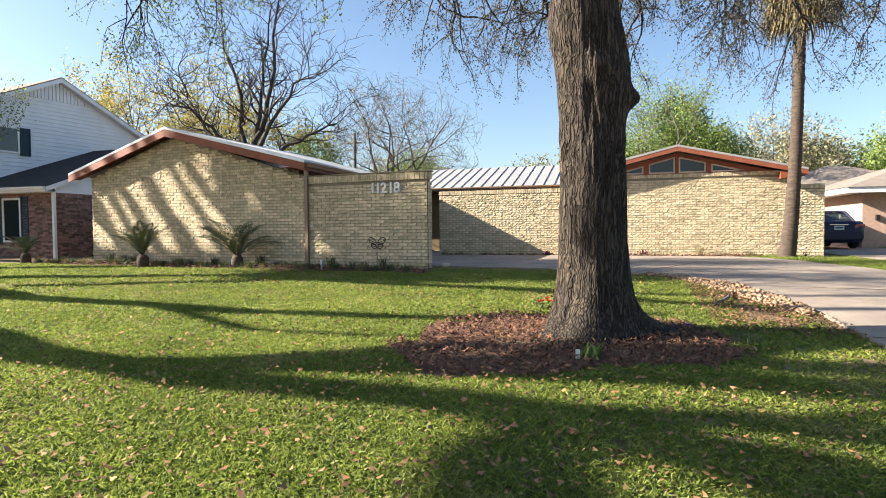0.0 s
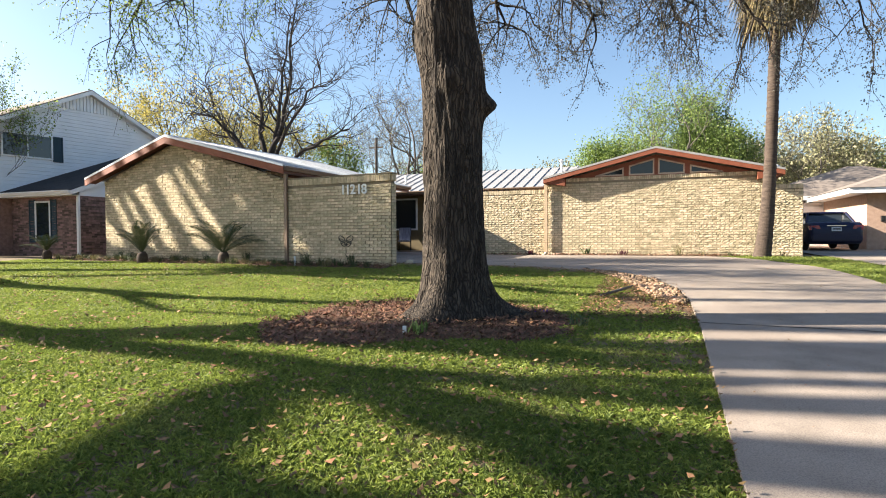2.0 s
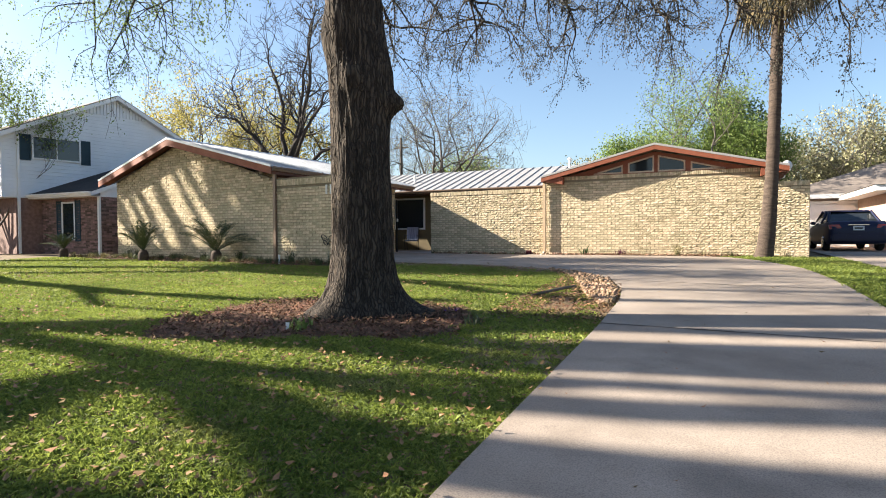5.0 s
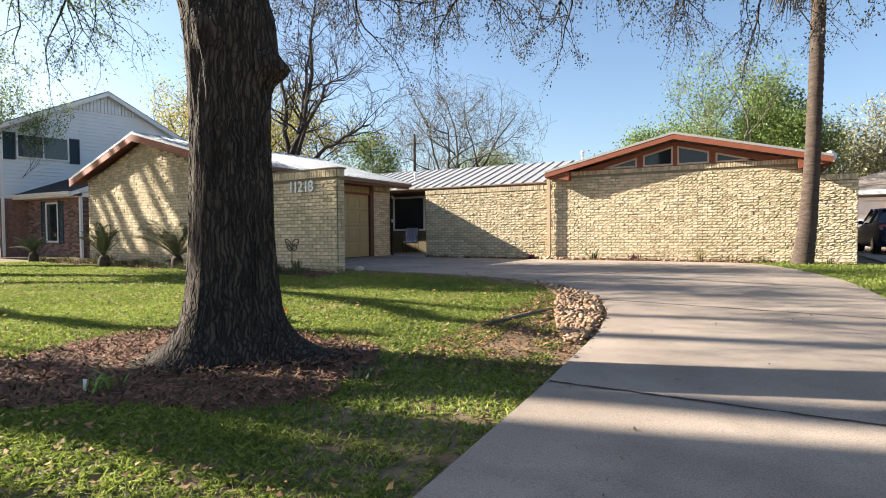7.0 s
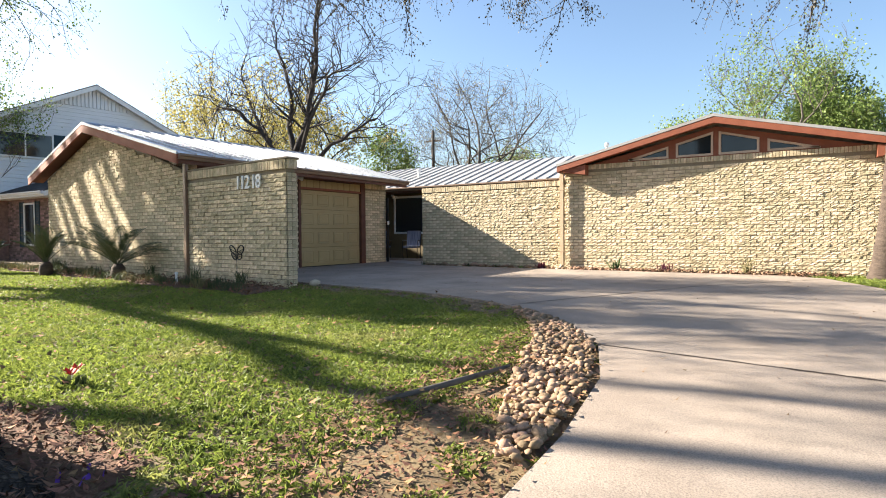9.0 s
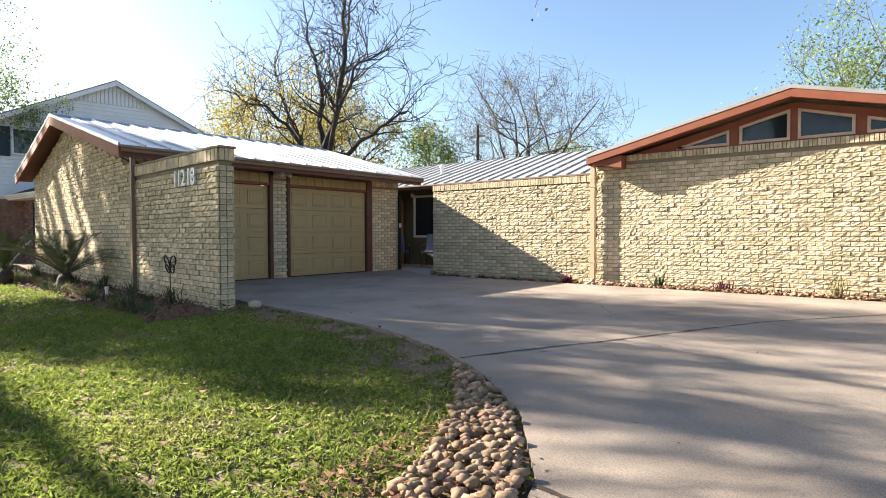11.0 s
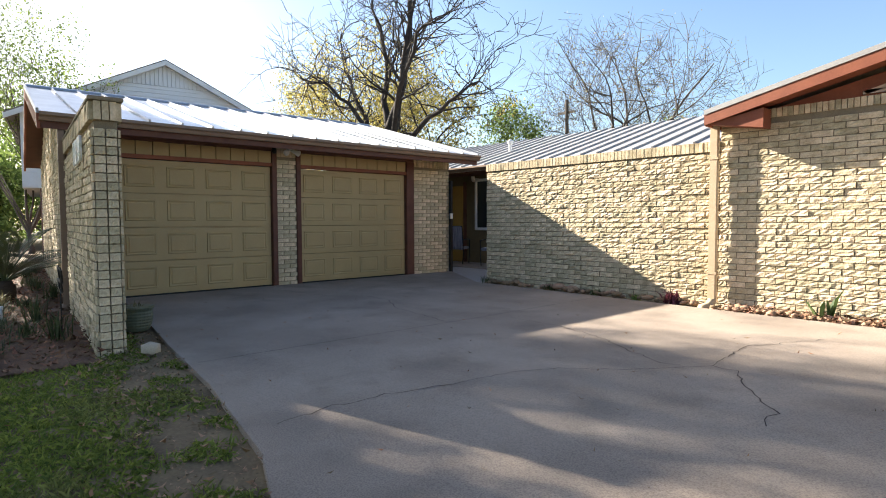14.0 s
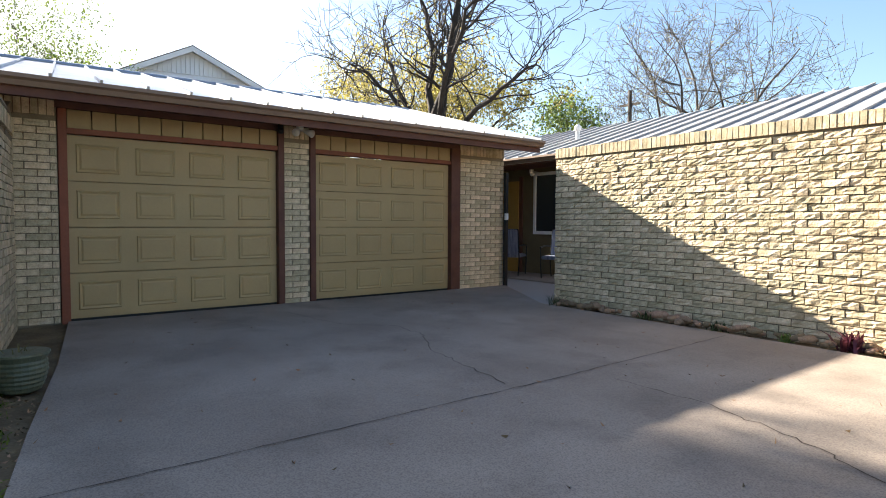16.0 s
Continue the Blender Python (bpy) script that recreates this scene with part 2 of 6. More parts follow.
DRIVE_L = [(3.15, -14), (3.1, -3), (3.0, 3), (2.98, 6.5), (2.92, 8.3), (2.78, 9.4), (2.45, 10.4), (1.95, 11.1), (1.3, 11.65), (0.5, 12.15), (-0.6, 12.55), (-2.0, 12.8),
           (-3.6, 13.0), (-5.3, 13.25), (-7.55, 13.5)]
DRIVE_R = [(-7.55, 20.25), (-5.5, 19.0), (-1.0, 18.85), (2.0, 18.8), (3.6, 18.75), (4.25, 18.3), (4.95, 16.4), (5.45, 13.8), (5.75, 10.5), (5.95, 5), (6.05, -3), (6.05, -14)]


def inside(x, y, poly):
    hit = False
    for (x0, y0), (x1, y1) in zip(poly, poly[1:] + poly[:1]):
        if (y0 > y) != (y1 > y) and x < (x1 - x0) * (y - y0) / (y1 - y0) + x0:
            hit = not hit
    return hit


DRIVE = DRIVE_L + DRIVE_R


def grid_sheet(name, x0, x1, y0, y1, step, z_of, material):
    xs, ys = np.arange(x0, x1 + step / 2, step), np.arange(y0, y1 + step / 2, step)
    verts = [(x, y, z_of(x, y)) for y in ys for x in xs]
    nx = len(xs)
    loops = [(j * nx + i, j * nx + i + 1, (j + 1) * nx + i + 1, (j + 1) * nx + i) for j in range(len(ys) - 1) for i in range(nx - 1)]
    return mesh_quick(name, verts, loops, 4, material, smooth=True)


def ground_mesh():
    """One sheet: fine steps round the house, coarse to the horizon."""
    xs = np.concatenate([[-900, -300, -120], np.arange(-60, -20, 8), np.arange(-20, 16, 0.4), np.arange(16, 60, 8), [120, 300, 900]])
    ys = np.concatenate([[-900, -300, -120], np.arange(-60, -14, 8), np.arange(-14, 24, 0.4), np.arange(24, 60, 8), [120, 300, 900]])
    verts = []
    for y in ys:
        for x in xs:
            z = ground_z(x, max(y, -14)) + 0.018 * noise.noise((x * 0.7, y * 0.7, 0)) - 0.03
            verts.append((x, y, z))
    nx = len(xs)
    loops = [(j * nx + i, j * nx + i + 1, (j + 1) * nx + i + 1, (j + 1) * nx + i) for j in range(len(ys) - 1) for i in range(nx - 1)]
    return mesh_quick("ground", verts, loops, 4, M_SOIL, smooth=True)


thing("ground", ground_mesh(), M_SOIL, label="sloping front lawn soil with thin dry patches", category="lawn", kind="structure")


def drive_mesh():
    """The slab follows the ground, 3 cm proud of the soil; its rim turns down."""
    bm = bmesh.new()
    top = [bm.verts.new((x, y, 0)) for x, y in DRIVE]
    face = bm.faces.new(top)
    bmesh.ops.triangulate(bm, faces=[face])
    for axis, vals in ((1, np.arange(-13, 20, 1.0)), (0, np.arange(-7, 6, 1.0))):
        for v in vals:
            co, no = [0, 0, 0], [0, 0, 0]
            co[axis], no[axis] = float(v), 1.0
            bmesh.ops.bisect_plane(bm, geom=bm.verts[:] + bm.edges[:] + bm.faces[:], plane_co=co, plane_no=no)
    rim = [e for e in bm.edges if len(e.link_faces) == 1]
    down = bmesh.ops.extrude_edge_only(bm, edges=rim)["geom"]
    low = {g for g in down if isinstance(g, bmesh.types.BMVert)}
    for v in bm.verts:
        v.co.z = ground_z(v.co.x, v.co.y) + (-0.15 if v in low else 0.012)
    bmesh.ops.recalc_face_normals(bm, faces=bm.faces)
    me = bpy.data.meshes.new("driveway")
    bm.to_mesh(me)
    bm.free()
    me.materials.append(M_CONCRETE)
    return me


driveway = thing("driveway", drive_mesh(), M_CONCRETE, label="worn pinkish concrete driveway slab with joints and cracks", category="driveway", kind="structure")

# ---- brickwork ----
BRICK_L, BRICK_H, JOINT = 0.236, 0.078, 0.012
BRICK_BITS = []


def brick_shape(rng, w, h, d, rugged):
    """A rock-faced brick: the front (towards -y) is a 6 x 4 net with a broken face, its arrises worn back."""
    nx, nz = 6, 4
    v, f = [], []
    tilt = rng.uniform(-0.3, 0.3) * rugged
    for k in range(nz):
        for i in range(nx):
            edge = i in (0, nx - 1) or k in (0, nz - 1)
            y = -d + (rng.uniform(-0.35, 0.4) * rugged if edge else rng.uniform(-1.0, 0.7) * rugged) + tilt * (i / (nx - 1) - 0.5)
            jx = rng.uniform(-0.3, 0.3) * w / nx if 0 < i < nx - 1 else (rng.uniform(-0.002, 0.003))
            jz = rng.uniform(-0.25, 0.25) * h / nz if 0 < k < nz - 1 else rng.uniform(-0.0025, 0.0025)
            v.append((w * i / (nx - 1) + jx, y, h * k / (nz - 1) + jz))
    for k in range(nz - 1):
        for i in range(nx - 1):
            a = k * nx + i
            f.append((a, a + 1, a + nx + 1, a + nx))
    o = len(v)
    v += [(0, 0.0, 0), (w, 0.0, 0), (w, 0.0, h), (0, 0.0, h)]
    top = (nz - 1) * nx
    f += [tuple([o, o + 1] + list(range(nx - 1, -1, -1))), tuple([o + 2, o + 3] + list(range(top, top + nx))),
          tuple([o + 3, o] + [k * nx for k in range(nz)]), tuple([o + 1, o + 2] + [k * nx + nx - 1 for k in range(nz - 1, -1, -1)])]
    return v, f


def brick_wall(name, m, length, height, parent, top=None, rugged=0.011, near=None, bond=0.5, seed=1, holes=(), soldier=0.0, material=None, depth=0.02, unit=None):
    """Bricks on the -y face of a wall that runs along x from m. top: a function of x that limits the height. near: (x0, x1, z0, z1), whose bricks
    are pieces of their own (up to 300); the rest are joined into one part. soldier: the height of a course on end at the top."""
    rng = random.Random(seed)
    BRICK_L = unit or 0.236
    material = material or M_BRICK
    single = M_BRICK_ONE if material is M_BRICK else material
    shapes = []
    for i in range(24):
        v, f = brick_shape(rng, BRICK_L - JOINT, BRICK_H - JOINT, depth, rugged)
        shapes.append((mesh_from("brick", v, f, single), v, f))
    jv, jf, count = [], [], 0
    rows = int(height / BRICK_H + 0.01)
    for r in range(rows):
        z = r * BRICK_H
        shift = (r % 2) * bond * BRICK_L
        x = -shift
        while x < length - 0.02:
            x0, x1 = max(x, 0), min(x + BRICK_L, length)
            w = x1 - x0 - JOINT
            zt = z + BRICK_H
            limit = min(top(x0), top(x1)) if top else height
            x += BRICK_L
            if w < 0.03 or zt > limit + 0.02:
                continue
            if any(a - 0.02 < (x0 + x1) / 2 < b + 0.02 and c - 0.01 < z + BRICK_H / 2 < d + 0.01 for a, b, c, d in holes):
                continue
            me, v, f = rng.choice(shapes)
            sx = w / (BRICK_L - JOINT)
            push = rng.uniform(-0.9, 0.6) * rugged * 0.8 - (rugged * 0.9 if rng.random() < 0.12 else 0.0)
            if near and count < 300 and near[0] <= x0 <= near[1] and near[2] <= z <= near[3]:
                ob = new("brick", me)
                ob.parent = parent
                ob.matrix_local = m @ Matrix.Translation((x0, push, z)) @ Matrix.Diagonal((sx, 1, 1, 1))
                count += 1
            else:
                o = len(jv)
                jv += [m @ Vector((x0 + p[0] * sx, p[1] + push, z + p[2])) for p in v]
                jf += [tuple(i + o for i in q) for q in f]
    if soldier:
        x, w0 = 0.0, 0.062
        while x < length - 0.01:
            w = min(w0, length - x) - 0.009
            z0 = (top(x) if top else height) - 0.0
            g = Geo().box((x, -depth - 0.016 + rng.uniform(-0.004, 0.004), z0), (x + max(w, 0.01), 0.02, z0 + soldier + rng.uniform(-0.003, 0.003)), m)
            o = len(jv)
            jv += [Vector(p) for p in g.v]
            jf += [tuple(i + o for i in q) for q in g.f]
            x += w0
    ob = new("brickwork", mesh_from("brickwork", jv, jf, material))
    ob.parent = parent
    tagged(ob, kind="stuff")
    return ob


def later(*args, **kw):
    BRICK_BITS.append((args, kw))


# ---- garage wing ----
GX, GY = -3.67, 12.46          # front outer corner of the wing wall
SKEW = -math.degrees(math.atan(0.095))
F = pose(GX, GY, 0, 0, 0, 180 + SKEW)  # runs from the corner to the house's far end along its local x
FL = pose(GX - 11.08 * math.cos(radians(SKEW)), GY - 11.08 * math.sin(radians(SKEW)), 0, 0, 0, SKEW)  # from the far end, facing the street
FRONT_LEN = 11.08
WING_LEN = 3.35
RIDGE = FRONT_LEN - 7.72        # along the front from the far end
FLOOR_Z = -0.12


def rake_z(x):
    """Underside of the roof above the front, along the front from the far end."""
    return 3.55 - 0.30 * abs(x - RIDGE)


front = empty("wall_front", label="buff rock-faced brick gable wall of the garage wing", category="wall", kind="structure")
g = Geo()
body_len = FRONT_LEN - WING_LEN
g.prism([FL @ Vector(p) for p in ((0, 0, FLOOR_Z), (body_len, 0, FLOOR_Z), (body_len, 0, rake_z(body_len)), (RIDGE, 0, rake_z(RIDGE)), (0, 0, rake_z(0)))], FL.to_3x3() @ Vector((0, 0.2, 0)))
part("mortar_backing", g, M_MORTAR, front)
later("w1", FL @ pose(0, 0, FLOOR_Z), body_len, 3.7, front, top=lambda x: rake_z(x) - FLOOR_Z, near=(4.2, 7.8, 0.1, 2.0), seed=2, rugged=0.011)

wing = empty("wing_wall", label="free-standing buff brick wing wall with a cap course on end", category="wall", kind="structure")
WING_T = 0.185
wz = 2.05
g = Geo().box((body_len, 0.004, FLOOR_Z), (FRONT_LEN - 0.025, WING_T, wz), FL)
part("mortar_backing", g, M_MORTAR, wing)
later("w2", FL @ pose(body_len, 0, FLOOR_Z), WING_LEN, wz - FLOOR_Z, wing, near=(1.0, 3.4, 0.3, 2.3), seed=3, soldier=0.16, rugged=0.011)
later("w3", FL @ pose(FRONT_LEN, 0.0, FLOOR_Z, 0, 0, 90), WING_T, wz - FLOOR_Z, wing, near=(-1, 1, 0, 3), seed=4, soldier=0.16, bond=0.0, rugged=0.006, unit=WING_T / 2)
later("w3b", FL @ pose(FRONT_LEN, WING_T, FLOOR_Z, 0, 0, 180), 3.95, wz - FLOOR_Z, wing, seed=5, soldier=0.16, rugged=0.004)
part("cap", Geo().box((body_len - 0.1, -0.045, wz + 0.165), (FRONT_LEN + 0.05, WING_T + 0.045, wz + 0.2), FL), M_MORTAR, wing, bevel=0.006)

# garage door front: faces +x at DX
DX = -7.6
R90 = pose(DX, 0, 0, 0, 0, 90)   # local x runs along world y, the face looks to +x
garage = empty("wall_garage", label="garage front of buff brick piers between two doors", category="wall", kind="structure")
for y0, y1 in ((12.9, 13.44), (16.06, 16.44), (19.2, 20.22)):
    part("mortar_backing", Geo().box((DX - 0.3, y0 + 0.004, FLOOR_Z), (DX, y1 - 0.004, 2.5)), M_MORTAR, garage)
    later("p", R90 @ pose(y0, 0, 0), y1 - y0, 2.3, garage, near=(-1, 2, 0, 2.3), seed=int(y0 * 7), rugged=0.004)
    g = Geo()
    y = y0
    while y < y1 - 0.03:
        g.box((DX - 0.1, y, 2.31), (DX + 0.022, min(y + 0.066, y1), 2.5))
        y += 0.075
    part("soldier_course", g, M_BRICK, garage)
# end wall of the garage towards the court
part("end_wall", Geo().box((-14.4, 20.0, FLOOR_Z), (DX - 0.3, 20.22, 2.6)), M_TAN, garage)
part("back_wall", Geo().box((-14.6, 13.6, FLOOR_Z), (-14.4, 20.2, 2.6)), M_TAN, garage)


def garage_door(y0, y1):
    d = empty("garage_door", (DX - 0.06, y0, 0.02), 90, label="tan panelled overhead garage door, closed, with raised panels", category="garage door", group="garage doors")
    w, rows, cols = y1 - y0, 4, 4
    sh = 2.105 / rows
    for r in range(rows):
        s = part("door_section", Geo().box((0, 0, r * sh + 0.004), (w, 0.05, (r + 1) * sh - 0.004)), M_TAN, d, bevel=0.004)
        for c in range(cols):
            cw = w / cols
            x0, x1, z0, z1 = c * cw + 0.085, (c + 1) * cw - 0.085, r * sh + 0.10, (r + 1) * sh - 0.10
            g = Geo()
            e = 0.035
            v = [(x0, -0.001, z0), (x1, -0.001, z0), (x1, -0.001, z1), (x0, -0.001, z1), (x0 + 0.01, -0.014, z0 + 0.01), (x1 - 0.01, -0.014, z0 + 0.01), (x1 - 0.01, -0.014, z1 - 0.01), (x0 + 0.01, -0.014, z1 - 0.01),
                 (x0 + e, -0.004, z0 + e), (x1 - e, -0.004, z0 + e), (x1 - e, -0.004, z1 - e), (x0 + e, -0.004, z1 - e),
                 (x0 + e + 0.02, -0.013, z0 + e + 0.02), (x1 - e - 0.02, -0.013, z0 + e + 0.02), (x1 - e - 0.02, -0.013, z1 - e - 0.02), (x0 + e + 0.02, -0.013, z1 - e - 0.02)]
            f = [(4 * k + i, 4 * k + (i + 1) % 4, 4 * k + 4 + (i + 1) % 4, 4 * k + 4 + i) for k in range(3) for i in range(4)] + [(12, 13, 14, 15)]
            part("panel", Geo().add(v, f), M_TAN, s)
    part("bottom_seal", Geo().box((0, 0.005, -0.03), (w, 0.045, 0.006)), M_BLACK, d)
    return d


garage_door(13.53, 15.97)
garage_door(16.53, 19.0)
door_trim = empty("door_trim", label="rust-brown painted door posts and header board", category="trim", kind="structure")
for y0, y1 in ((13.44, 13.53), (15.97, 16.06), (16.44, 16.53), (19.0, 19.2)):
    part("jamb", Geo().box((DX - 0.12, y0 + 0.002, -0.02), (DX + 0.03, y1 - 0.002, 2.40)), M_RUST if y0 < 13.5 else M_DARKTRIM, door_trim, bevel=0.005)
for y0, y1 in ((13.53, 15.97), (16.53, 19.0)):
    part("header_board", Geo().box((DX - 0.1, y0, 2.13), (DX + 0.02, y1, 2.19)), M_RUST, door_trim, bevel=0.004)
    n = int((y1 - y0) / 0.235)
    for i in range(n):
        a = y0 + (y1 - y0) * i / n
        part("frieze_panel", Geo().box((DX - 0.1, a + 0.006, 2.195), (DX - 0.004, a + (y1 - y0) / n - 0.006, 2.40)), M_TAN, door_trim, bevel=0.004)
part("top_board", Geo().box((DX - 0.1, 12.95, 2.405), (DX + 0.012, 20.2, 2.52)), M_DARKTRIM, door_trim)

# ---- garage roof ----
EAVE_X = -6.85


def roof_sheet(corners, thick, seams, along, material, name, parent, rib=(0.03, 0.035)):
    """A metal roof slope: corners a, b (eave), c, d (ridge), with standing ribs from eave to ridge."""
    a, b, c, d = (Vector(p) for p in corners)
    nrm = (b - a).cross(d - a).normalized()
    if nrm.z < 0:
        nrm = -nrm
    part(name, Geo().prism([a, b, c, d], -nrm * thick), material, parent)
    for i in range(seams + 1):
        t = i / seams
        p, q = a.lerp(b, t), d.lerp(c, t)
        side = (b - a).normalized() * rib[0] / 2
        part("seam", Geo().prism([p - side, p + side, q + side, q - side], nrm * rib[1]), material, parent)


roof1 = empty("garage_roof", label="galvanised standing-seam metal gable roof with rust-brown fascia", category="roof", kind="structure")
ridge_a, ridge_b = FL @ Vector((RIDGE, -0.34, 3.72)), Vector((-11.0, 20.4, 3.72))
right_a, right_b = Vector((EAVE_X, 12.46, 2.58)), Vector((EAVE_X, 20.42, 2.58))
left_a, left_b = FL @ Vector((-0.55, -0.34, 2.62)), Vector((-15.3, 20.4, 2.62))
roof_sheet((right_a, right_b, ridge_b, ridge_a), 0.03, 18, 0, M_METAL, "roof_sheet", roof1)
roof_sheet((left_a, left_b, ridge_b, ridge_a), 0.03, 18, 0, M_METAL, "roof_sheet", roof1)
part("ridge_cap", Geo().tube([ridge_a + Vector((0, 0, 0.0)), ridge_b], 0.05, 8), M_METAL, roof1)
dn = Vector((0, 0, -0.19))
back = Vector((0, 0.04, 0))
for p, q in ((ridge_a, right_a), (ridge_a, left_a)):
    p2, q2 = p + Vector((0, -0.012, -0.035)), q + Vector((0, -0.012, -0.035))
    part("rake_board", Geo().prism([p2, q2, q2 + dn, p2 + dn], back), M_RUST, roof1)
    edge = Vector((0, -0.018, 0.02))
    part("metal_edge", Geo().prism([p + edge, q + edge, q + edge + Vector((0, 0, -0.05)), p + edge + Vector((0, 0, -0.05))], Vector((0, 0.012, 0))), M_METAL, roof1)
    # soffit between board and wall
    s0, s1 = p + Vector((0, 0.03, -0.14)), q + Vector((0, 0.03, -0.14))
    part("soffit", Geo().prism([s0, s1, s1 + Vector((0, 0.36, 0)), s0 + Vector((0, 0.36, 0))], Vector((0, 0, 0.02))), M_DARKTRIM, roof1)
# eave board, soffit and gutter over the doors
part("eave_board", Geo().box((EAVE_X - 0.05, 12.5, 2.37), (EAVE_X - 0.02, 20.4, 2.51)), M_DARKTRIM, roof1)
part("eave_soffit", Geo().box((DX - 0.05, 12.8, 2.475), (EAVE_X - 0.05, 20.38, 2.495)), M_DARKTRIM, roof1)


def gutter(parent, a, b, out, size=0.11, material=None):
    """An open K-shaped gutter from a to b; out points away from the house."""
    a, b, o = Vector(a), Vector(b), Vector(out)
    prof = [(0, 0), (0.0, -size), (size * 0.6, -size), (size * 0.75, -size * 0.55), (size, -size * 0.35), (size, 0), (size * 0.9, 0), (size * 0.9, -size * 0.3), (size * 0.66, -size * 0.5), (size * 0.52, -size * 0.92), (size * 0.08, -size * 0.92), (size * 0.08, 0)]
    part("gutter", Geo().prism([a + o * x + Vector((0, 0, z)) for x, z in prof], b - a), material or M_GUTTER, parent, label="brown metal rain gutter")


gutter(roof1, (EAVE_X - 0.02, 12.47, 2.565), (EAVE_X - 0.02, 20.42, 2.565), (1, 0, 0))

# ---- house front with clerestory gable ----
BY = 19.32
BX0, BX1 = -5.52, 6.28
B = pose(BX0, BY, 0)
court_wall = empty("wall_court", label="low buff rock-faced brick court wall with a cap course on end", category="wall", kind="structure")
part("mortar_backing", Geo().box((BX0 + 0.025, BY, FLOOR_Z), (-1.2, BY + 0.22, 2.08)), M_MORTAR, court_wall)
later("c1", pose(BX0, BY, FLOOR_Z), 4.32, 2.08 - FLOOR_Z, court_wall, near=(0, 3.0, 0.0, 1.9), seed=11, soldier=0.13, rugged=0.0095, depth=0.014)
later("c2", pose(BX0, BY + 0.22, FLOOR_Z, 0, 0, -90), 0.22, 2.08 - FLOOR_Z, court_wall, seed=12, soldier=0.13, rugged=0.006)
gable_wall = empty("wall_gable", label="sunlit buff rock-faced brick gable wall", category="wall", kind="structure")
part("mortar_backing", Geo().box((-1.2, BY, FLOOR_Z), (5.35, BY + 0.22, 2.44)), M_MORTAR, gable_wall)
later("c3", pose(-1.2, BY, FLOOR_Z), 6.55, 2.44 - FLOOR_Z, gable_wall, near=(0, 2.6, 0.0, 2.4), seed=13, soldier=0.11, rugged=0.008, depth=0.012)
side_wall = empty("wall_side", label="lower buff brick wall end beside the palm", category="wall", kind="structure")
part("mortar_backing", Geo().box((5.35, BY, FLOOR_Z), (BX1, BY + 0.22, 2.0)), M_MORTAR, side_wall)
later("c4", pose(5.35, BY, FLOOR_Z), 0.93, 2.0 - FLOOR_Z, side_wall, near=(0, 1, 0, 2), seed=14, soldier=0.13, rugged=0.011)

RX, RZ, RY = 2.24, 3.385, 18.98      # ridge of the gable roof, front edge
gable_top = empty("clerestory", label="rust-brown board gable with four trapezoid clerestory windows", category="gable", kind="structure")


def g2_under(x):
    return 3.2 - 0.237 * abs(x - RX)


WINS = [(0.36, 1.26), (1.42, 2.19), (2.30, 3.08), (3.23, 4.17)]
WZ0 = 2.575


def win_top(x):
    return 3.1 - 0.262 * abs(x - RX)


# the boards round the openings
g = Geo()
xs = [-1.15] + [x for w in WINS for x in w] + [5.6]
for i in range(0, len(xs) - 1, 2):
    a, b = xs[i], xs[i + 1]
    pts = [(a, BY + 0.02, 2.4), (b, BY + 0.02, 2.4), (b, BY + 0.02, max(g2_under(b), 2.42))]
    if a < RX < b:
        pts.append((RX, BY + 0.02, g2_under(RX)))
    pts.append((a, BY + 0.02, max(g2_under(a), 2.42)))
    part("board", Geo().prism(pts, (0, 0.12, 0)), M_RUST, gable_top)
for a, b in WINS:
    part("board", Geo().box((a, BY + 0.022, 2.4), (b, BY + 0.138, WZ0)), M_RUST, gable_top)
    part("board", Geo().prism([(a, BY + 0.022, win_top(a)), (b, BY + 0.022, win_top(b)), (b, BY + 0.022, g2_under(b)), (a, BY + 0.022, g2_under(a))], (0, 0.116, 0)), M_RUST, gable_top)


def clerestory_window(name, a, b):
    w = empty(name, label="trapezoid clerestory window with a pale frame and dark glass", category="window", group="clerestory windows", kind="structure")
    e = 0.045
    o = [(a, WZ0), (b, WZ0), (b, win_top(b)), (a, win_top(a))]
    slope = (win_top(b) - win_top(a)) / (b - a)
    n = [(a + e, WZ0 + e), (b - e, WZ0 + e), (b - e, win_top(b) - e - slope * e), (a + e, win_top(a) - e + slope * e)]
    for i in range(4):
        j = (i + 1) % 4
        part("window_frame", Geo().prism([(o[i][0], BY - 0.005, o[i][1]), (o[j][0], BY - 0.005, o[j][1]), (n[j][0], BY - 0.005, n[j][1]), (n[i][0], BY - 0.005, n[i][1])], (0, 0.09, 0)), M_FRAME, w)
    part("pane", Geo().prism([(x, BY + 0.05, z) for x, z in n], (0, 0.01, 0)), M_GLASS, w)


M_FRAME = mat("pale_beige_frame", (0.55, 0.42, 0.32), (0.48, 0.36, 0.27), rough=0.6, scale=4, fine=40, bump=0.05)
for i, (a, b) in enumerate(WINS):
    clerestory_window("window_%d" % (i + 1), a, b)

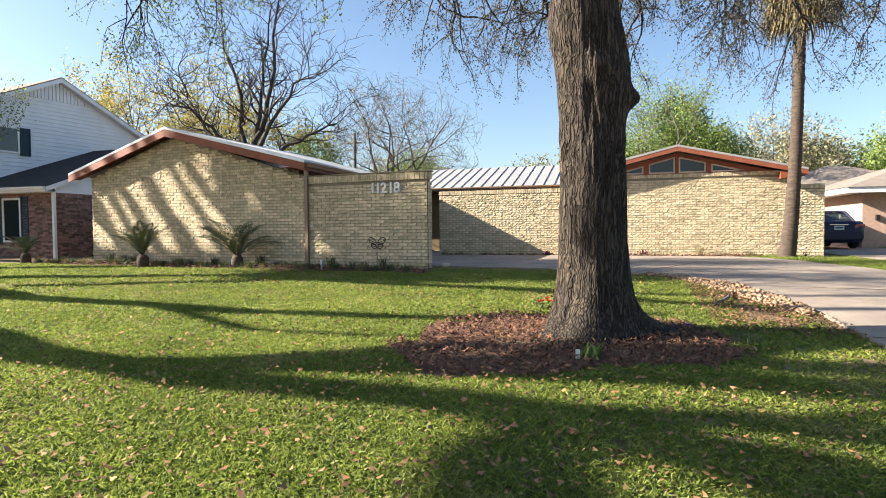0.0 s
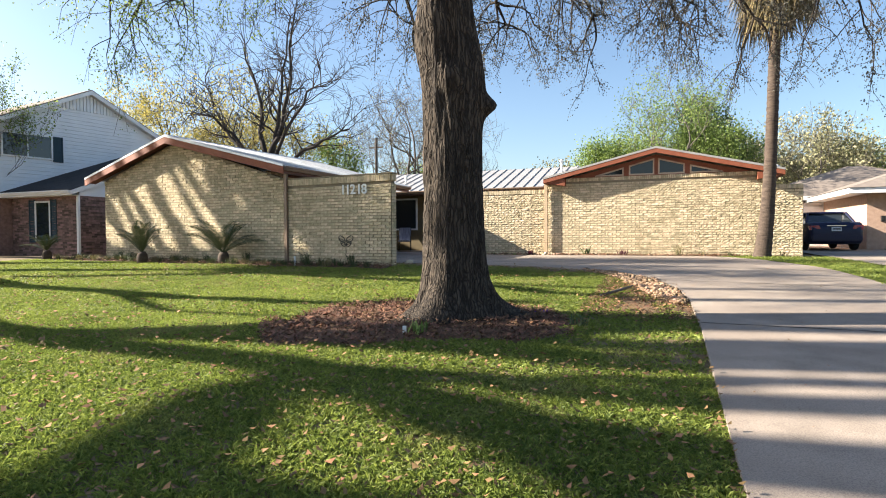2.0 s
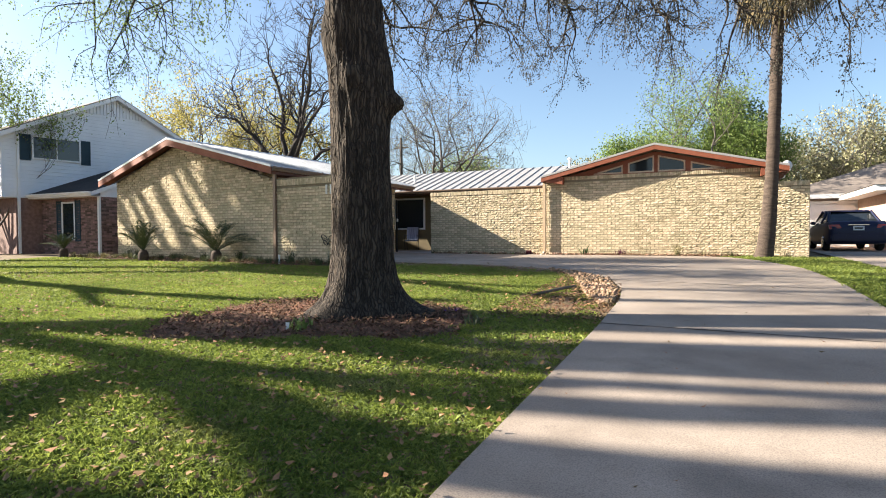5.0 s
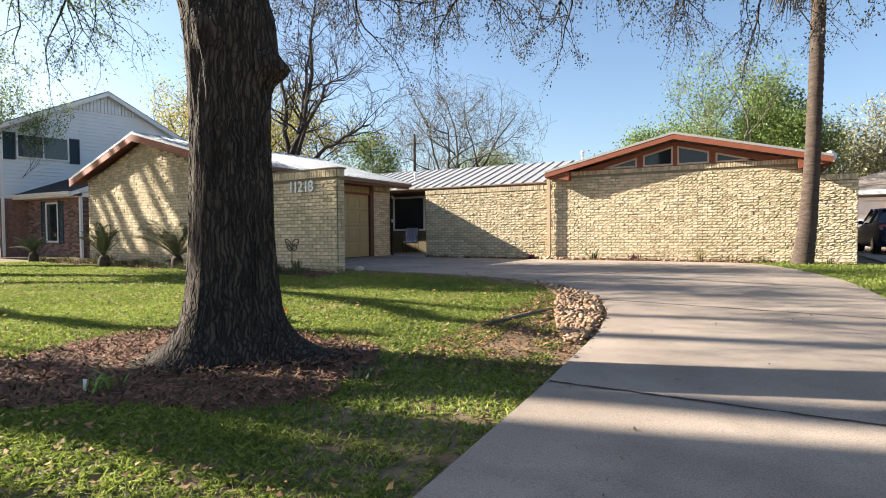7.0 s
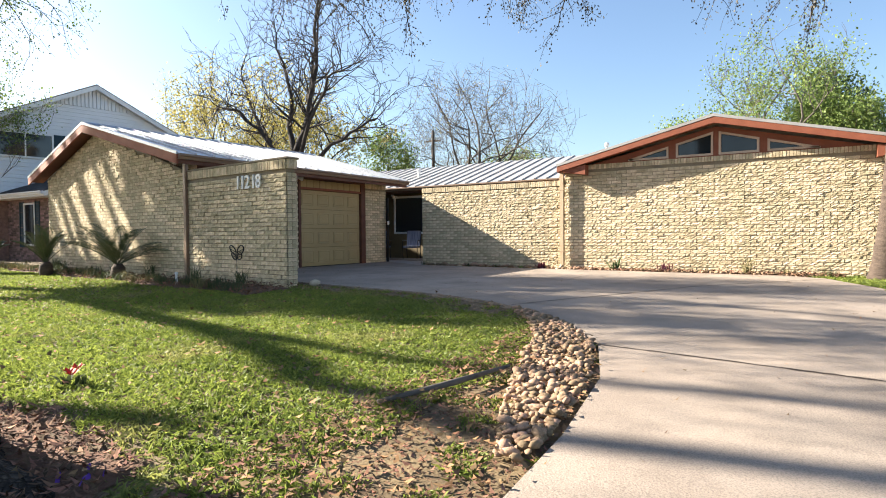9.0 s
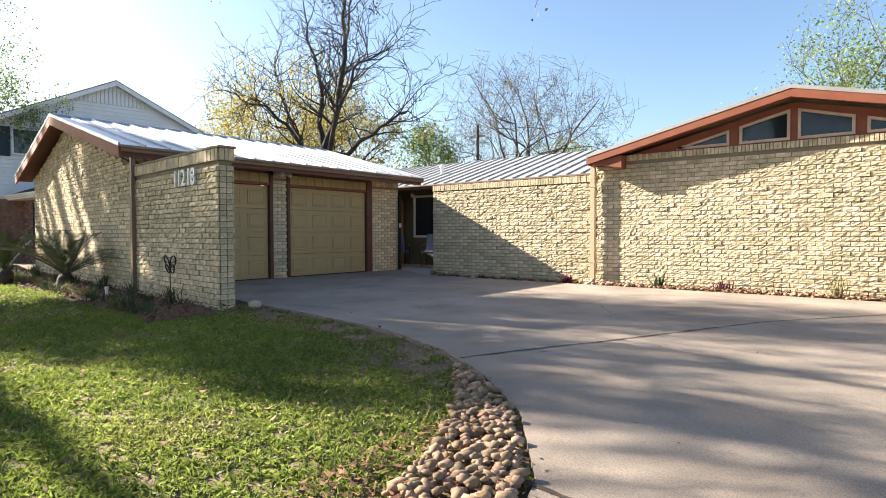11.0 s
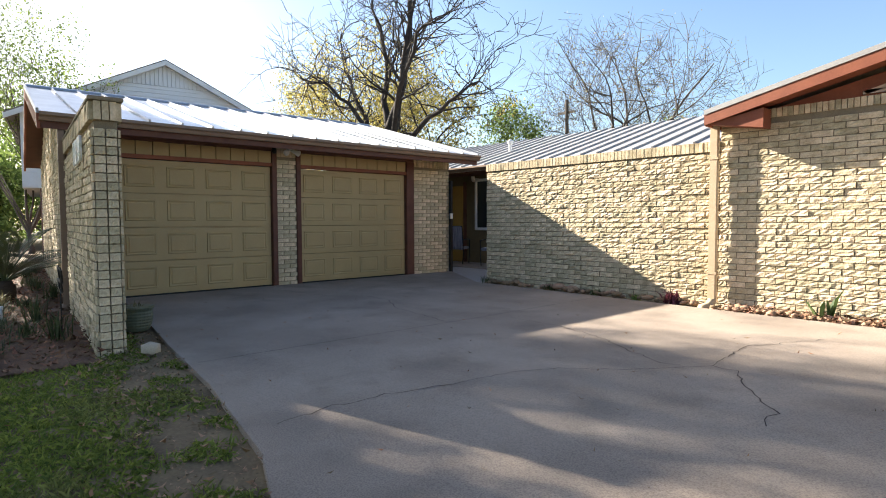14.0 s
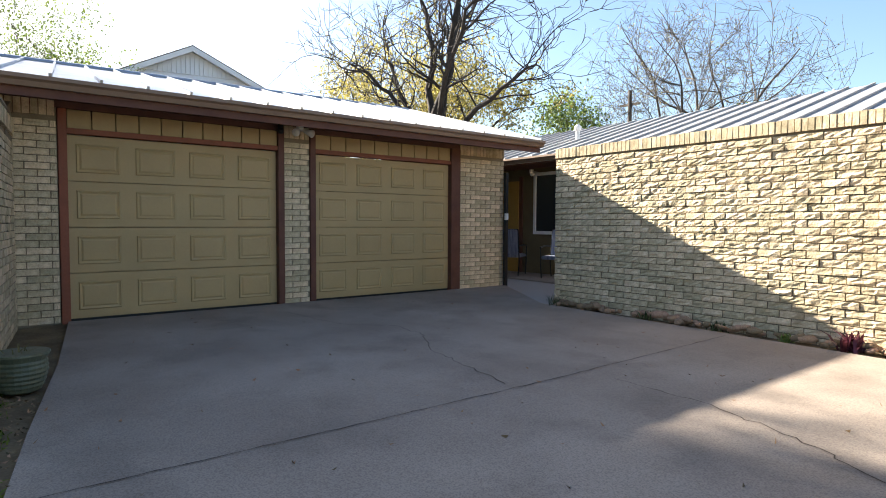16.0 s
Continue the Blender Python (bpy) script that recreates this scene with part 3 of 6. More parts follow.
roof2 = empty("house_roof", label="low metal gable roof with bright rust-brown fascia over clerestory windows", category="roof", kind="structure")
E2 = 3.52
ez = RZ - 0.237 * E2
fr, bk = RY, 30.0
for sgn in (-1, 1):
    ea, eb = Vector((RX + sgn * E2, fr, ez)), Vector((RX + sgn * E2, bk, ez))
    ra, rb = Vector((RX, fr, RZ)), Vector((RX, bk, RZ))
    roof_sheet((ea, eb, rb, ra), 0.03, 24, 0, M_METAL2, "roof_sheet", roof2)
    d0 = Vector((0, -0.01, -0.03))
    part("fascia", Geo().prism([ra + d0, ea + d0, ea + d0 + Vector((0, 0, -0.13)), ra + d0 + Vector((0, 0, -0.13))], (0, 0.04, 0)), M_RUST, roof2)
    d1 = Vector((0, -0.018, 0.03))
    part("metal_edge", Geo().prism([ra + d1, ea + d1, ea + d1 + Vector((0, 0, -0.055)), ra + d1 + Vector((0, 0, -0.055))], (0, 0.01, 0)), M_METAL2, roof2)
    s0, s1 = ra + Vector((0, 0.03, -0.12)), ea + Vector((0, 0.03, -0.12))
    part("soffit", Geo().prism([s0, s1, s1 + Vector((0, 0.36, 0)), s0 + Vector((0, 0.36, 0))], (0, 0, 0.02)), M_RUST, roof2)
    # boxed return under the low end of the rake
    xa, xb = RX + sgn * (E2 - 0.03), RX + sgn * (E2 - 0.70)
    part("cornice_return", Geo().prism([(xa, fr + 0.04, ez - 0.15), (xb, fr + 0.04, ez - 0.26), (xb, fr + 0.04, ez - 0.02), (xa, fr + 0.04, ez - 0.14)], (0, BY - 0.05 - fr - 0.04, 0)), M_RUST, roof2)
    x = RX + sgn * E2
    part("eave_fascia", Geo().box((min(x, x - sgn * 0.03), fr + 0.03, ez - 0.17), (max(x, x - sgn * 0.03), bk, ez - 0.03)), M_RUST, roof2)
    part("eave_soffit", Geo().box((min(x - sgn * 0.04, x - sgn * 0.5), fr + 0.4, ez - 0.17), (max(x - sgn * 0.04, x - sgn * 0.5), bk, ez - 0.15)), M_RUST, roof2)
    gx = x
    part("wall_return", Geo().box((min(gx - sgn * 0.32, gx - sgn * 0.5), BY + 0.23, FLOOR_Z), (max(gx - sgn * 0.32, gx - sgn * 0.5), bk - 0.5, ez - 0.16)), M_TAN, roof2)


def downspout(at, top, kick, material, label, standoff=0.0):
    """A square downspout with an elbow kicked out at the foot."""
    d = empty("downspout", at, label=label, category="downspout")
    w = 0.05
    g = Geo().box((-w, -0.07, 0.16), (w, 0.0, top))
    part("pipe", g, material, d, bevel=0.006)
    k = Vector(kick)
    part("elbow", Geo().tube([(0, -0.035, 0.17), (0, -0.035, 0.12), tuple(k * 0.35 + Vector((0, -0.035, 0.07))), tuple(k + Vector((0, -0.035, 0.05)))], 0.055, 8), material, d, smooth=True)
    for z in (0.5, top - 0.45):
        part("strap", Geo().box((-w - 0.012, -0.076, z), (w + 0.012, 0.006, z + 0.03)), material, d)
    return d


downspout((-1.24, BY - 0.07, FLOOR_Z + 0.05), 2.36 - FLOOR_Z, (-0.06, -0.2, 0), M_DOWN, "tan metal downspout at the joint of two brick walls")
d2 = downspout((-7.0, 0, FLOOR_Z), 2.5, (-0.05, -0.2, 0), M_GUTTER, "brown metal downspout on the brick wing")
d2.matrix_basis = FL @ pose(body_len + 0.05, -0.02, FLOOR_Z + 0.02)

# ---- rear roof and court ----
roof3 = empty("rear_roof", label="grey standing-seam metal roof behind the court", category="roof", kind="structure")
roof_sheet(((-16, 21.5, 2.5), (-1.0, 21.5, 2.5), (-1.0, 25.0, 3.58), (-16, 25.0, 3.58)), 0.03, 38, 0, M_METAL2, "roof_sheet", roof3)
roof_sheet(((-1.0, 28.5, 2.5), (-16, 28.5, 2.5), (-16, 25.0, 3.58), (-1.0, 25.0, 3.58)), 0.03, 10, 0, M_METAL2, "roof_sheet", roof3)
gutter(roof3, (-16, 21.52, 2.49), (-1.2, 21.52, 2.49), (0, -1, 0), material=M_GUTTER)
part("soffit", Geo().box((-16, 21.55, 2.36), (-1.3, 22.4, 2.38)), M_DARKTRIM, roof3)
M_OLIVE = mat("olive_brown_paint", (0.17, 0.13, 0.07), (0.13, 0.1, 0.055), rough=0.7, scale=3, fine=50, bump=0.08)
M_YELLOW = mat("ochre_door_paint", (0.40, 0.25, 0.06), (0.34, 0.21, 0.05), rough=0.5, scale=3, fine=50, bump=0.05)
rear = empty("wall_rear", label="olive-brown painted court wall", category="wall", kind="structure")
part("wall_panel", Geo().box((-16, 22.4, FLOOR_Z), (-1.3, 22.6, 2.4)), M_OLIVE, rear)


# ---- trees ----
def grow(rng, start, direction, length, radius, depth, up=0.1, spread=0.6, kids=(2, 4), droop=0.0, wiggle=0.18, shrink=0.68, out=None, min_r=0.004):
    """Branches as lists of (points, radii); each ends in smaller ones."""
    out = [] if out is None else out
    p, d = Vector(start), Vector(direction).normalized()
    n = 5 if depth > 1 else 4
    pts, rad = [p.copy()], [radius]
    for i in range(n):
        d = (d + Vector((rng.gauss(0, wiggle), rng.gauss(0, wiggle), rng.gauss(0, wiggle) + up - droop * (i / n)))).normalized()
        p = p + d * length / n
        pts.append(p.copy())
        rad.append(max(radius * (1 - 0.55 * (i + 1) / n), min_r * 0.6))
    out.append((pts, rad, depth))
    if depth > 0:
        for _ in range(rng.randint(*kids)):
            i = rng.randint(2, n)
            axis = Vector((rng.gauss(0, 1), rng.gauss(0, 1), rng.gauss(0, 1)))
            axis = (axis - d * axis.dot(d)).normalized()
            nd = (d * (1 - spread * rng.uniform(0.6, 1.2)) + axis * spread * rng.uniform(0.8, 1.4)).normalized()
            grow(rng, pts[i], nd, length * shrink * rng.uniform(0.75, 1.15), max(rad[i] * 0.72, min_r), depth - 1, up, spread, kids, droop, wiggle, shrink, out, min_r)
        grow(rng, pts[-1], d, length * shrink * rng.uniform(0.8, 1.1), max(rad[-1], min_r), depth - 1, up, spread, kids, droop, wiggle, shrink, out, min_r)
    return out


def limbs_mesh(name, branches, material, thick=6):
    g = Geo()
    for pts, rad, depth in branches:
        g.tube(pts, rad, thick if depth > 2 else (4 if depth > 0 else 3), caps=False)
    me = mesh_from(name, g.v, g.f, material, smooth=True)
    return me


def leaves_mesh(name, rng, branches, material, per, size, reach=0.25, droop=0.3, depths=(0, 1), keep=1.0):
    """Small folded leaves round the twigs."""
    tips = []
    for pts, rad, depth in branches:
        if depth in depths and rng.random() < keep:
            for i in range(1, len(pts)):
                tips.append((pts[i - 1], pts[i]))
    r = np.random.RandomState(rng.randint(0, 10 ** 6))
    a = np.array([t[0] for t in tips], float).repeat(per, 0)
    b = np.array([t[1] for t in tips], float).repeat(per, 0)
    n = len(a)
    c = a + (b - a) * r.rand(n, 1) + r.normal(0, reach, (n, 3))
    d = r.normal(0, 1, (n, 3))
    d[:, 2] -= droop * 2
    d /= np.linalg.norm(d, axis=1)[:, None]
    s = np.cross(d, r.normal(0, 1, (n, 3)))
    s /= np.linalg.norm(s, axis=1)[:, None]
    ln = size * r.uniform(0.6, 1.3, (n, 1))
    wd = ln * 0.32
    up = np.cross(d, s) * ln * 0.1
    v = np.stack([c, c + d * ln * 0.5 + s * wd + up, c + d * ln, c + d * ln * 0.5 - s * wd + up], 1)
    return mesh_quick(name, v.reshape(-1, 3), np.arange(n * 4), 4, material)


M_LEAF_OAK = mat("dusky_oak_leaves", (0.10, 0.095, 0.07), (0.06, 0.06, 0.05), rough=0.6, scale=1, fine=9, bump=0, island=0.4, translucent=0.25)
M_LEAF_YEL = mat("spring_yellow_leaves", (0.42, 0.36, 0.10), (0.3, 0.27, 0.08), rough=0.6, scale=1, fine=9, bump=0, island=0.35, translucent=0.4)
M_LEAF_GRN = mat("fresh_green_leaves", (0.22, 0.30, 0.08), (0.14, 0.2, 0.05), rough=0.6, scale=1, fine=9, bump=0, island=0.4, translucent=0.35)
M_LEAF_DRK = mat("dark_green_needles", (0.08, 0.13, 0.05), (0.045, 0.08, 0.03), rough=0.6, scale=1, fine=9, bump=0, island=0.4, translucent=0.2)
M_LEAF_GRY = mat("budding_olive_twigs", (0.34, 0.33, 0.18), (0.24, 0.23, 0.13), rough=0.7, scale=1, fine=9, bump=0, island=0.4, translucent=0.3)


def tree(at, height, trunk_r, seed, label, depth=5, leaf=None, per=3, leaf_size=0.1, fork=0.35, spread=0.55, lean=(0, 0), material=None, keep=1.0, reach=0.2, up=0.08, kids=(2, 3), first=None, category="tree", droop=0.0, min_r=0.01, depths=(0, 1), dome=None):
    rng = random.Random(seed)
    t = empty("tree", (at[0], at[1], ground_z(at[0], at[1]) - 0.05), label=label, category=category)
    fh = height * fork
    pts = [Vector((lean[0] * z * z / height, lean[1] * z * z / height, z)) + Vector((rng.gauss(0, 0.03), rng.gauss(0, 0.03), 0)) * (z > 0) for z in np.linspace(0, fh, 6)]
    rad = [trunk_r * (1.35 if i == 0 else 1 - 0.25 * i / 5) for i in range(6)]
    part("trunk", Geo().tube(pts, rad, 10), material or M_BARK2, t, smooth=True)
    br = []
    top = pts[-1]
    length = height * (1 - fork) * 0.42
    m = first or rng.randint(3, 5)
    for i in range(m):
        a = 2 * math.pi * (i + rng.uniform(-0.3, 0.3)) / m
        e = rng.uniform(0.5, 1.0)
        grow(rng, top if i % 2 else pts[-2], (math.cos(a) * spread * 1.5, math.sin(a) * spread * 1.5, e), length * rng.uniform(0.8, 1.15), trunk_r * 0.55, depth - 1, up, spread, kids, droop, 0.16, 0.72, br, min_r)
    grow(rng, top, (0.1, 0, 1), length, trunk_r * 0.62, depth - 1, up, spread, kids, droop, 0.14, 0.74, br, min_r)
    if dome:
        zc, rx, rz = dome   # twigs stay inside an uneven rounded crown
        br = [q for q in br if q[2] > 3 or (q[0][-1].x ** 2 + q[0][-1].y ** 2) / rx ** 2 + ((q[0][-1].z - zc) / rz) ** 2 < 1 + 0.35 * noise.noise(q[0][-1] * 0.45)]
    tagged(part("bough", limbs_mesh("bough", br, material or M_BARK2), material or M_BARK2, t), kind="stuff")
    if leaf:
        part("crown", leaves_mesh("crown", rng, br, leaf, per, leaf_size, reach, 0.2, depths, keep), leaf, t)
    return t


# big oak on the lawn
def oak():
    rng = random.Random(8)
    x0, y0 = 0.27, 6.2
    t = empty("oak_tree", (x0, y0, ground_z(x0, y0) - 0.04), label="large oak with furrowed dark bark in a mulch bed", category="tree")
    sides, rings = 128, 150
    top = 7.0
    verts = []
    for k in range(rings):
        z = top * (k / (rings - 1)) ** 1.15
        cx = -0.02 * z + 0.03 * math.sin(z * 0.9)
        base = 0.335 - 0.006 * z + 0.17 * math.exp(-z / 0.22) + 0.09 * math.exp(-z / 0.8)
        for s in range(sides):
            a = 2 * math.pi * s / sides
            r = base
            flare = math.exp(-z / 0.32)
            r += 0.11 * flare * max(0, math.cos(2.5 * a + 0.7)) ** 2 + 0.09 * flare * max(0, math.cos(3 * a - 1.0)) ** 3 - 0.05 * flare
            r += 0.42 * math.exp(-z / 0.12) * max(0, math.cos(a - 0.35)) ** 14 + 0.3 * math.exp(-z / 0.13) * max(0, math.cos(a + 2.2)) ** 12
            # swelling with burls
            r += 0.09 * math.exp(-((z - 2.8) / 0.5) ** 2) * max(0, math.cos(a - 0.5)) + 0.09 * math.exp(-((z - 3.3) / 0.35) ** 2) * max(0, math.cos(a - 3.5))
            r += 0.15 * math.exp(-((z - 2.5) / 0.11) ** 2) * max(0, math.cos(a - 0.45)) ** 8 + 0.07 * math.exp(-((z - 2.75) / 0.16) ** 2) * max(0, math.cos(a + 1.2)) ** 10
            warp = 0.35 * noise.noise((math.cos(a) * 3, math.sin(a) * 3, z * 0.8))
            ridge = abs(noise.noise((math.cos(a + warp * 0.12) * 13, math.sin(a + warp * 0.12) * 13, z * 0.9 + warp)))
            fine = noise.noise((math.cos(a) * 26, math.sin(a) * 26, z * 7))
            r += 0.02 * noise.noise((math.cos(a) * 3, math.sin(a) * 3, z * 0.9)) + 0.055 * min(ridge, 0.42) - 0.012 + 0.007 * fine
            verts.append((cx + r * math.cos(a), r * math.sin(a), z))
    faces = [(k * sides + s, k * sides + (s + 1) % sides, (k + 1) * sides + (s + 1) % sides, (k + 1) * sides + s) for k in range(rings - 1) for s in range(sides)]
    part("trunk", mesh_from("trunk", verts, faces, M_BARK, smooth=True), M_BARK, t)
    br, green, dusky = [], [], []
    # long limbs that end in hanging twigs over lawn and drive: end point, seen from the foot of the trunk
    for ex, ey, ez in ((-8.2, 2.2, 6.6), (-9.0, 3.6, 6.4), (-3.1, 5.9, 5.9), (-1.6, 7.2, 6.1), (0.6, 7.4, 6.0), (2.6, 7.8, 5.7), (4.3, 8.6, 5.9), (5.6, 6.6, 5.7), (7.6, 5.0, 6.0), (8.6, 2.0, 6.4), (-8.5, -1.0, 7.2), (3.5, -5, 8), (-3.5, -5, 8)):
        a, e = Vector((0, 0, rng.uniform(5.6, 6.9))), Vector((ex, ey, ez))
        m_ = a.lerp(e, 0.5) + Vector((rng.uniform(-0.5, 0.5), rng.uniform(-0.5, 0.5), 1.1))
        pts = []
        for q in range(9):
            u = q / 8
            p = a * (1 - u) ** 2 + m_ * 2 * u * (1 - u) + e * u * u
            pts.append(p + Vector((rng.gauss(0, 0.1), rng.gauss(0, 0.1), rng.gauss(0, 0.08))) * (q > 0))
        br.append((pts, [0.13 - 0.105 * q / 8 for q in range(9)], 4))
        begin = len(br)
        out = (e - a)
        out.z = 0
        out.normalize()
        for q in range(3, 9):
            for _ in range(2 if q < 6 else 3):
                side = Vector((rng.gauss(0, 1), rng.gauss(0, 1), rng.uniform(-0.9, 0.35)))
                grow(rng, pts[q], out * 0.5 + side, rng.uniform(0.9, 1.5), 0.03, 2, -0.02, 0.6, (2, 3), 0.32, 0.2, 0.7, br, 0.005)
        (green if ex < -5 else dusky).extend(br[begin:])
    part("bough", limbs_mesh("bough", br, M_BARK), M_BARK, t)
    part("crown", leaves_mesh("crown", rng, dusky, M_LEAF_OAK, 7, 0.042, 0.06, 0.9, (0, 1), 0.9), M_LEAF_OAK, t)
    part("crown", leaves_mesh("crown", rng, green, M_LEAF_GRN, 6, 0.05, 0.09, 0.6, (0, 1), 0.8), M_LEAF_GRN, t, label="small green leaves on the outer limbs")
    return t


oak()
# trees behind the houses
def bare_tree():
    """The tall dark tree behind the garage: a short bole, one long limb low to one side, rising crooked limbs."""
    rng = random.Random(31)
    x, y = -18.5, 26.7
    t = empty("tree", (x, y, ground_z(x, y) - 0.05), label="tall dark bare tree with crooked limbs behind the garage", category="tree")
    part("trunk", Geo().tube([(0, 0, 0), (0.02, 0, 1.5), (0.0, 0, 3.2), (0.1, 0, 4.6)], [0.45, 0.35, 0.31, 0.27], 12), M_BARK3, t, smooth=True)
    br = []
    for z0, r0, ends in ((3.6, 0.2, ((-1.6, 0.3, 5.0), (-3.2, 0.6, 6.6), (-4.6, 0.8, 8.6), (-5.2, 0.8, 10.4))), (4.4, 0.24, ((-0.7, 0.2, 6.6), (-1.0, 0.4, 9.2), (-1.9, 0.5, 11.8))),
                         (4.5, 0.25, ((0.9, -0.2, 6.2), (1.6, -0.3, 8.4), (1.9, -0.5, 10.9), (2.3, -0.5, 12.8))), (3.9, 0.2, ((1.4, 0.3, 4.9), (3.2, 0.6, 6.0), (4.9, 0.6, 6.5))),
                         (4.6, 0.2, ((0.3, 0.6, 7.2), (0.3, 1.0, 10.2), (0.7, 1.3, 13.4))), (4.2, 0.17, ((2.0, -1.0, 6.4), (3.6, -1.4, 8.2), (4.6, -1.6, 8.8))), (4.0, 0.15, ((-1.4, -1.2, 6.4), (-2.6, -1.8, 7.4), (-3.6, -2.0, 7.5)))):
        keys = [Vector((0.08, 0, z0))] + [Vector(e) for e in ends]
        pts = []
        for p, q in zip(keys, keys[1:]):
            for u in (0, 0.34, 0.67):
                pts.append(p.lerp(q, u) + Vector((rng.gauss(0, 0.1), rng.gauss(0, 0.1), rng.gauss(0, 0.1))) * (u > 0))
        pts.append(keys[-1])
        n = len(pts)
        rad = [0.78 * r0 * (1 - 0.8 * i / (n - 1)) for i in range(n)]
        br.append((pts, rad, 4))
        for i in range(3, n):
            d = (pts[i] - pts[i - 1]).normalized()
            for _ in range(2 if i < n - 2 else 3):
                side = Vector((rng.gauss(0, 1), rng.gauss(0, 0.8), rng.uniform(-0.25, 0.9)))
                grow(rng, pts[i], d * 0.6 + side * 0.8, rng.uniform(1.1, 2.2), max(rad[i] * 0.5, 0.03), 2, 0.05, 0.6, (2, 3), 0.0, 0.22, 0.66, br, 0.014)
    tagged(part("bough", limbs_mesh("bough", br, M_BARK3), M_BARK3, t), kind="stuff")


bare_tree()
tree((-16.8, 43), 14.5, 0.3, 22, "rounded bare tree with dense fine twigs", depth=6, spread=0.62, fork=0.2, first=9, kids=(2, 3), leaf=M_LEAF_GRY, per=1, leaf_size=0.1, keep=0.2, min_r=0.012, up=0.03, dome=(7.8, 7.4, 5.6))
tree((-27.0, 31), 11.0, 0.24, 23, "half-leafed tree with yellow spring leaves", depth=5, leaf=M_LEAF_YEL, per=4, leaf_size=0.15, reach=0.28, keep=0.75, fork=0.25, material=M_BARK3)
tree((-34.0, 34), 12.5, 0.25, 24, "half-leafed tree with yellow spring leaves", depth=5, leaf=M_LEAF_YEL, per=4, leaf_size=0.18, reach=0.32, keep=0.7, fork=0.25, material=M_BARK3)
tree((-22.3, 31), 10.5, 0.2, 27, "half-leafed tree with yellow spring leaves", depth=5, leaf=M_LEAF_YEL, per=4, leaf_size=0.15, reach=0.28, keep=0.7, fork=0.3, material=M_BARK3)
tree((-20.5, 37), 8.6, 0.2, 35, "low green tree behind the garage", depth=5, leaf=M_LEAF_GRN, per=7, leaf_size=0.16, reach=0.3, fork=0.2, first=6, dome=(6.2, 1.9, 2.2))
tree((2.6, 35), 10.6, 0.2, 25, "airy green tree with fresh leaves behind the house", depth=5, leaf=M_LEAF_GRN, per=7, leaf_size=0.11, reach=0.3, fork=0.2, first=6, keep=0.6, dome=(7.0, 3.2, 3.6))
tree((0.0, 37), 7.0, 0.2, 29, "rounded leafy green tree behind the house", depth=5, leaf=M_LEAF_GRN, per=18, leaf_size=0.12, reach=0.32, fork=0.15, first=7, dome=(4.6, 3.0, 2.6))
tree((5.0, 37), 7.4, 0.2, 36, "rounded leafy green tree behind the house", depth=5, leaf=M_LEAF_GRN, per=18, leaf_size=0.12, reach=0.32, fork=0.15, first=7, dome=(4.9, 2.6, 2.6))
tree((4.8, 46), 11.0, 0.22, 26, "dark green pine behind the house", depth=4, leaf=M_LEAF_DRK, per=14, leaf_size=0.2, reach=0.4, fork=0.5, spread=0.8, dome=(8.2, 1.9, 2.6))
tree((13.0, 50), 10.0, 0.22, 28, "pale bare tree in the distance", depth=5, leaf=M_LEAF_GRY, per=2, leaf_size=0.2, keep=0.5, fork=0.2, min_r=0.016)
tree((20.0, 44), 10.0, 0.3, 30, "green pine beside the neighbouring garage", depth=5, leaf=M_LEAF_GRN, per=14, leaf_size=0.2, reach=0.4, fork=0.25, spread=0.8, dome=(6.2, 4.2, 4.4))
tree((25.5, 40), 12.0, 0.3, 34, "green pine beside the neighbouring garage", depth=5, leaf=M_LEAF_GRN, per=14, leaf_size=0.2, reach=0.4, fork=0.25, spread=0.8, dome=(7.6, 4.2, 5.0))
_r = random.Random(77)
_kinds = ((M_LEAF_GRY, "olive-grey budding undergrowth tree"), (M_LEAF_GRN, "low green undergrowth tree"), (M_LEAF_GRY, "olive-grey budding undergrowth tree"), (M_LEAF_GRY, "olive-grey budding undergrowth tree"))
for _i, _x in enumerate((-52, -45, -38, -31, -25, -19.5, -14, -9, -4.5, 0, 5, 10.5, 14.5, 18.5, 23, 29, 36)):
    _m, _l = _kinds[_i % 4]
    tree((_x + _r.uniform(-1, 1), 52 + _r.uniform(-3, 4)), (9.0 if _x > 9 else 6.6) + _r.uniform(-1, 1.2), 0.16, 100 + _i, _l, depth=5, leaf=_m, per=5, leaf_size=0.2, reach=0.45, fork=0.06, first=6, spread=0.7, min_r=0.015, keep=0.85)
# small multi-stemmed tree between the two houses
tree((-24.2, 14.3), 9.0, 0.09, 41, "slender multi-stemmed tree with fresh light green leaves", depth=5, leaf=M_LEAF_GRN, per=2, leaf_size=0.1, reach=0.15, fork=0.1, first=6, spread=0.4, up=0.16, min_r=0.006)


# trees of the next front yard, whose shade falls on lawn, drive and walls
def front_line(x):
    return GY - 0.095 * (x - GX)


def aloft(gx, gy, h):
    """The place at height h whose shade falls on the ground at gx, gy."""
    return Vector((gx, gy, ground_z(gx, gy))) + SUN_STEP * h


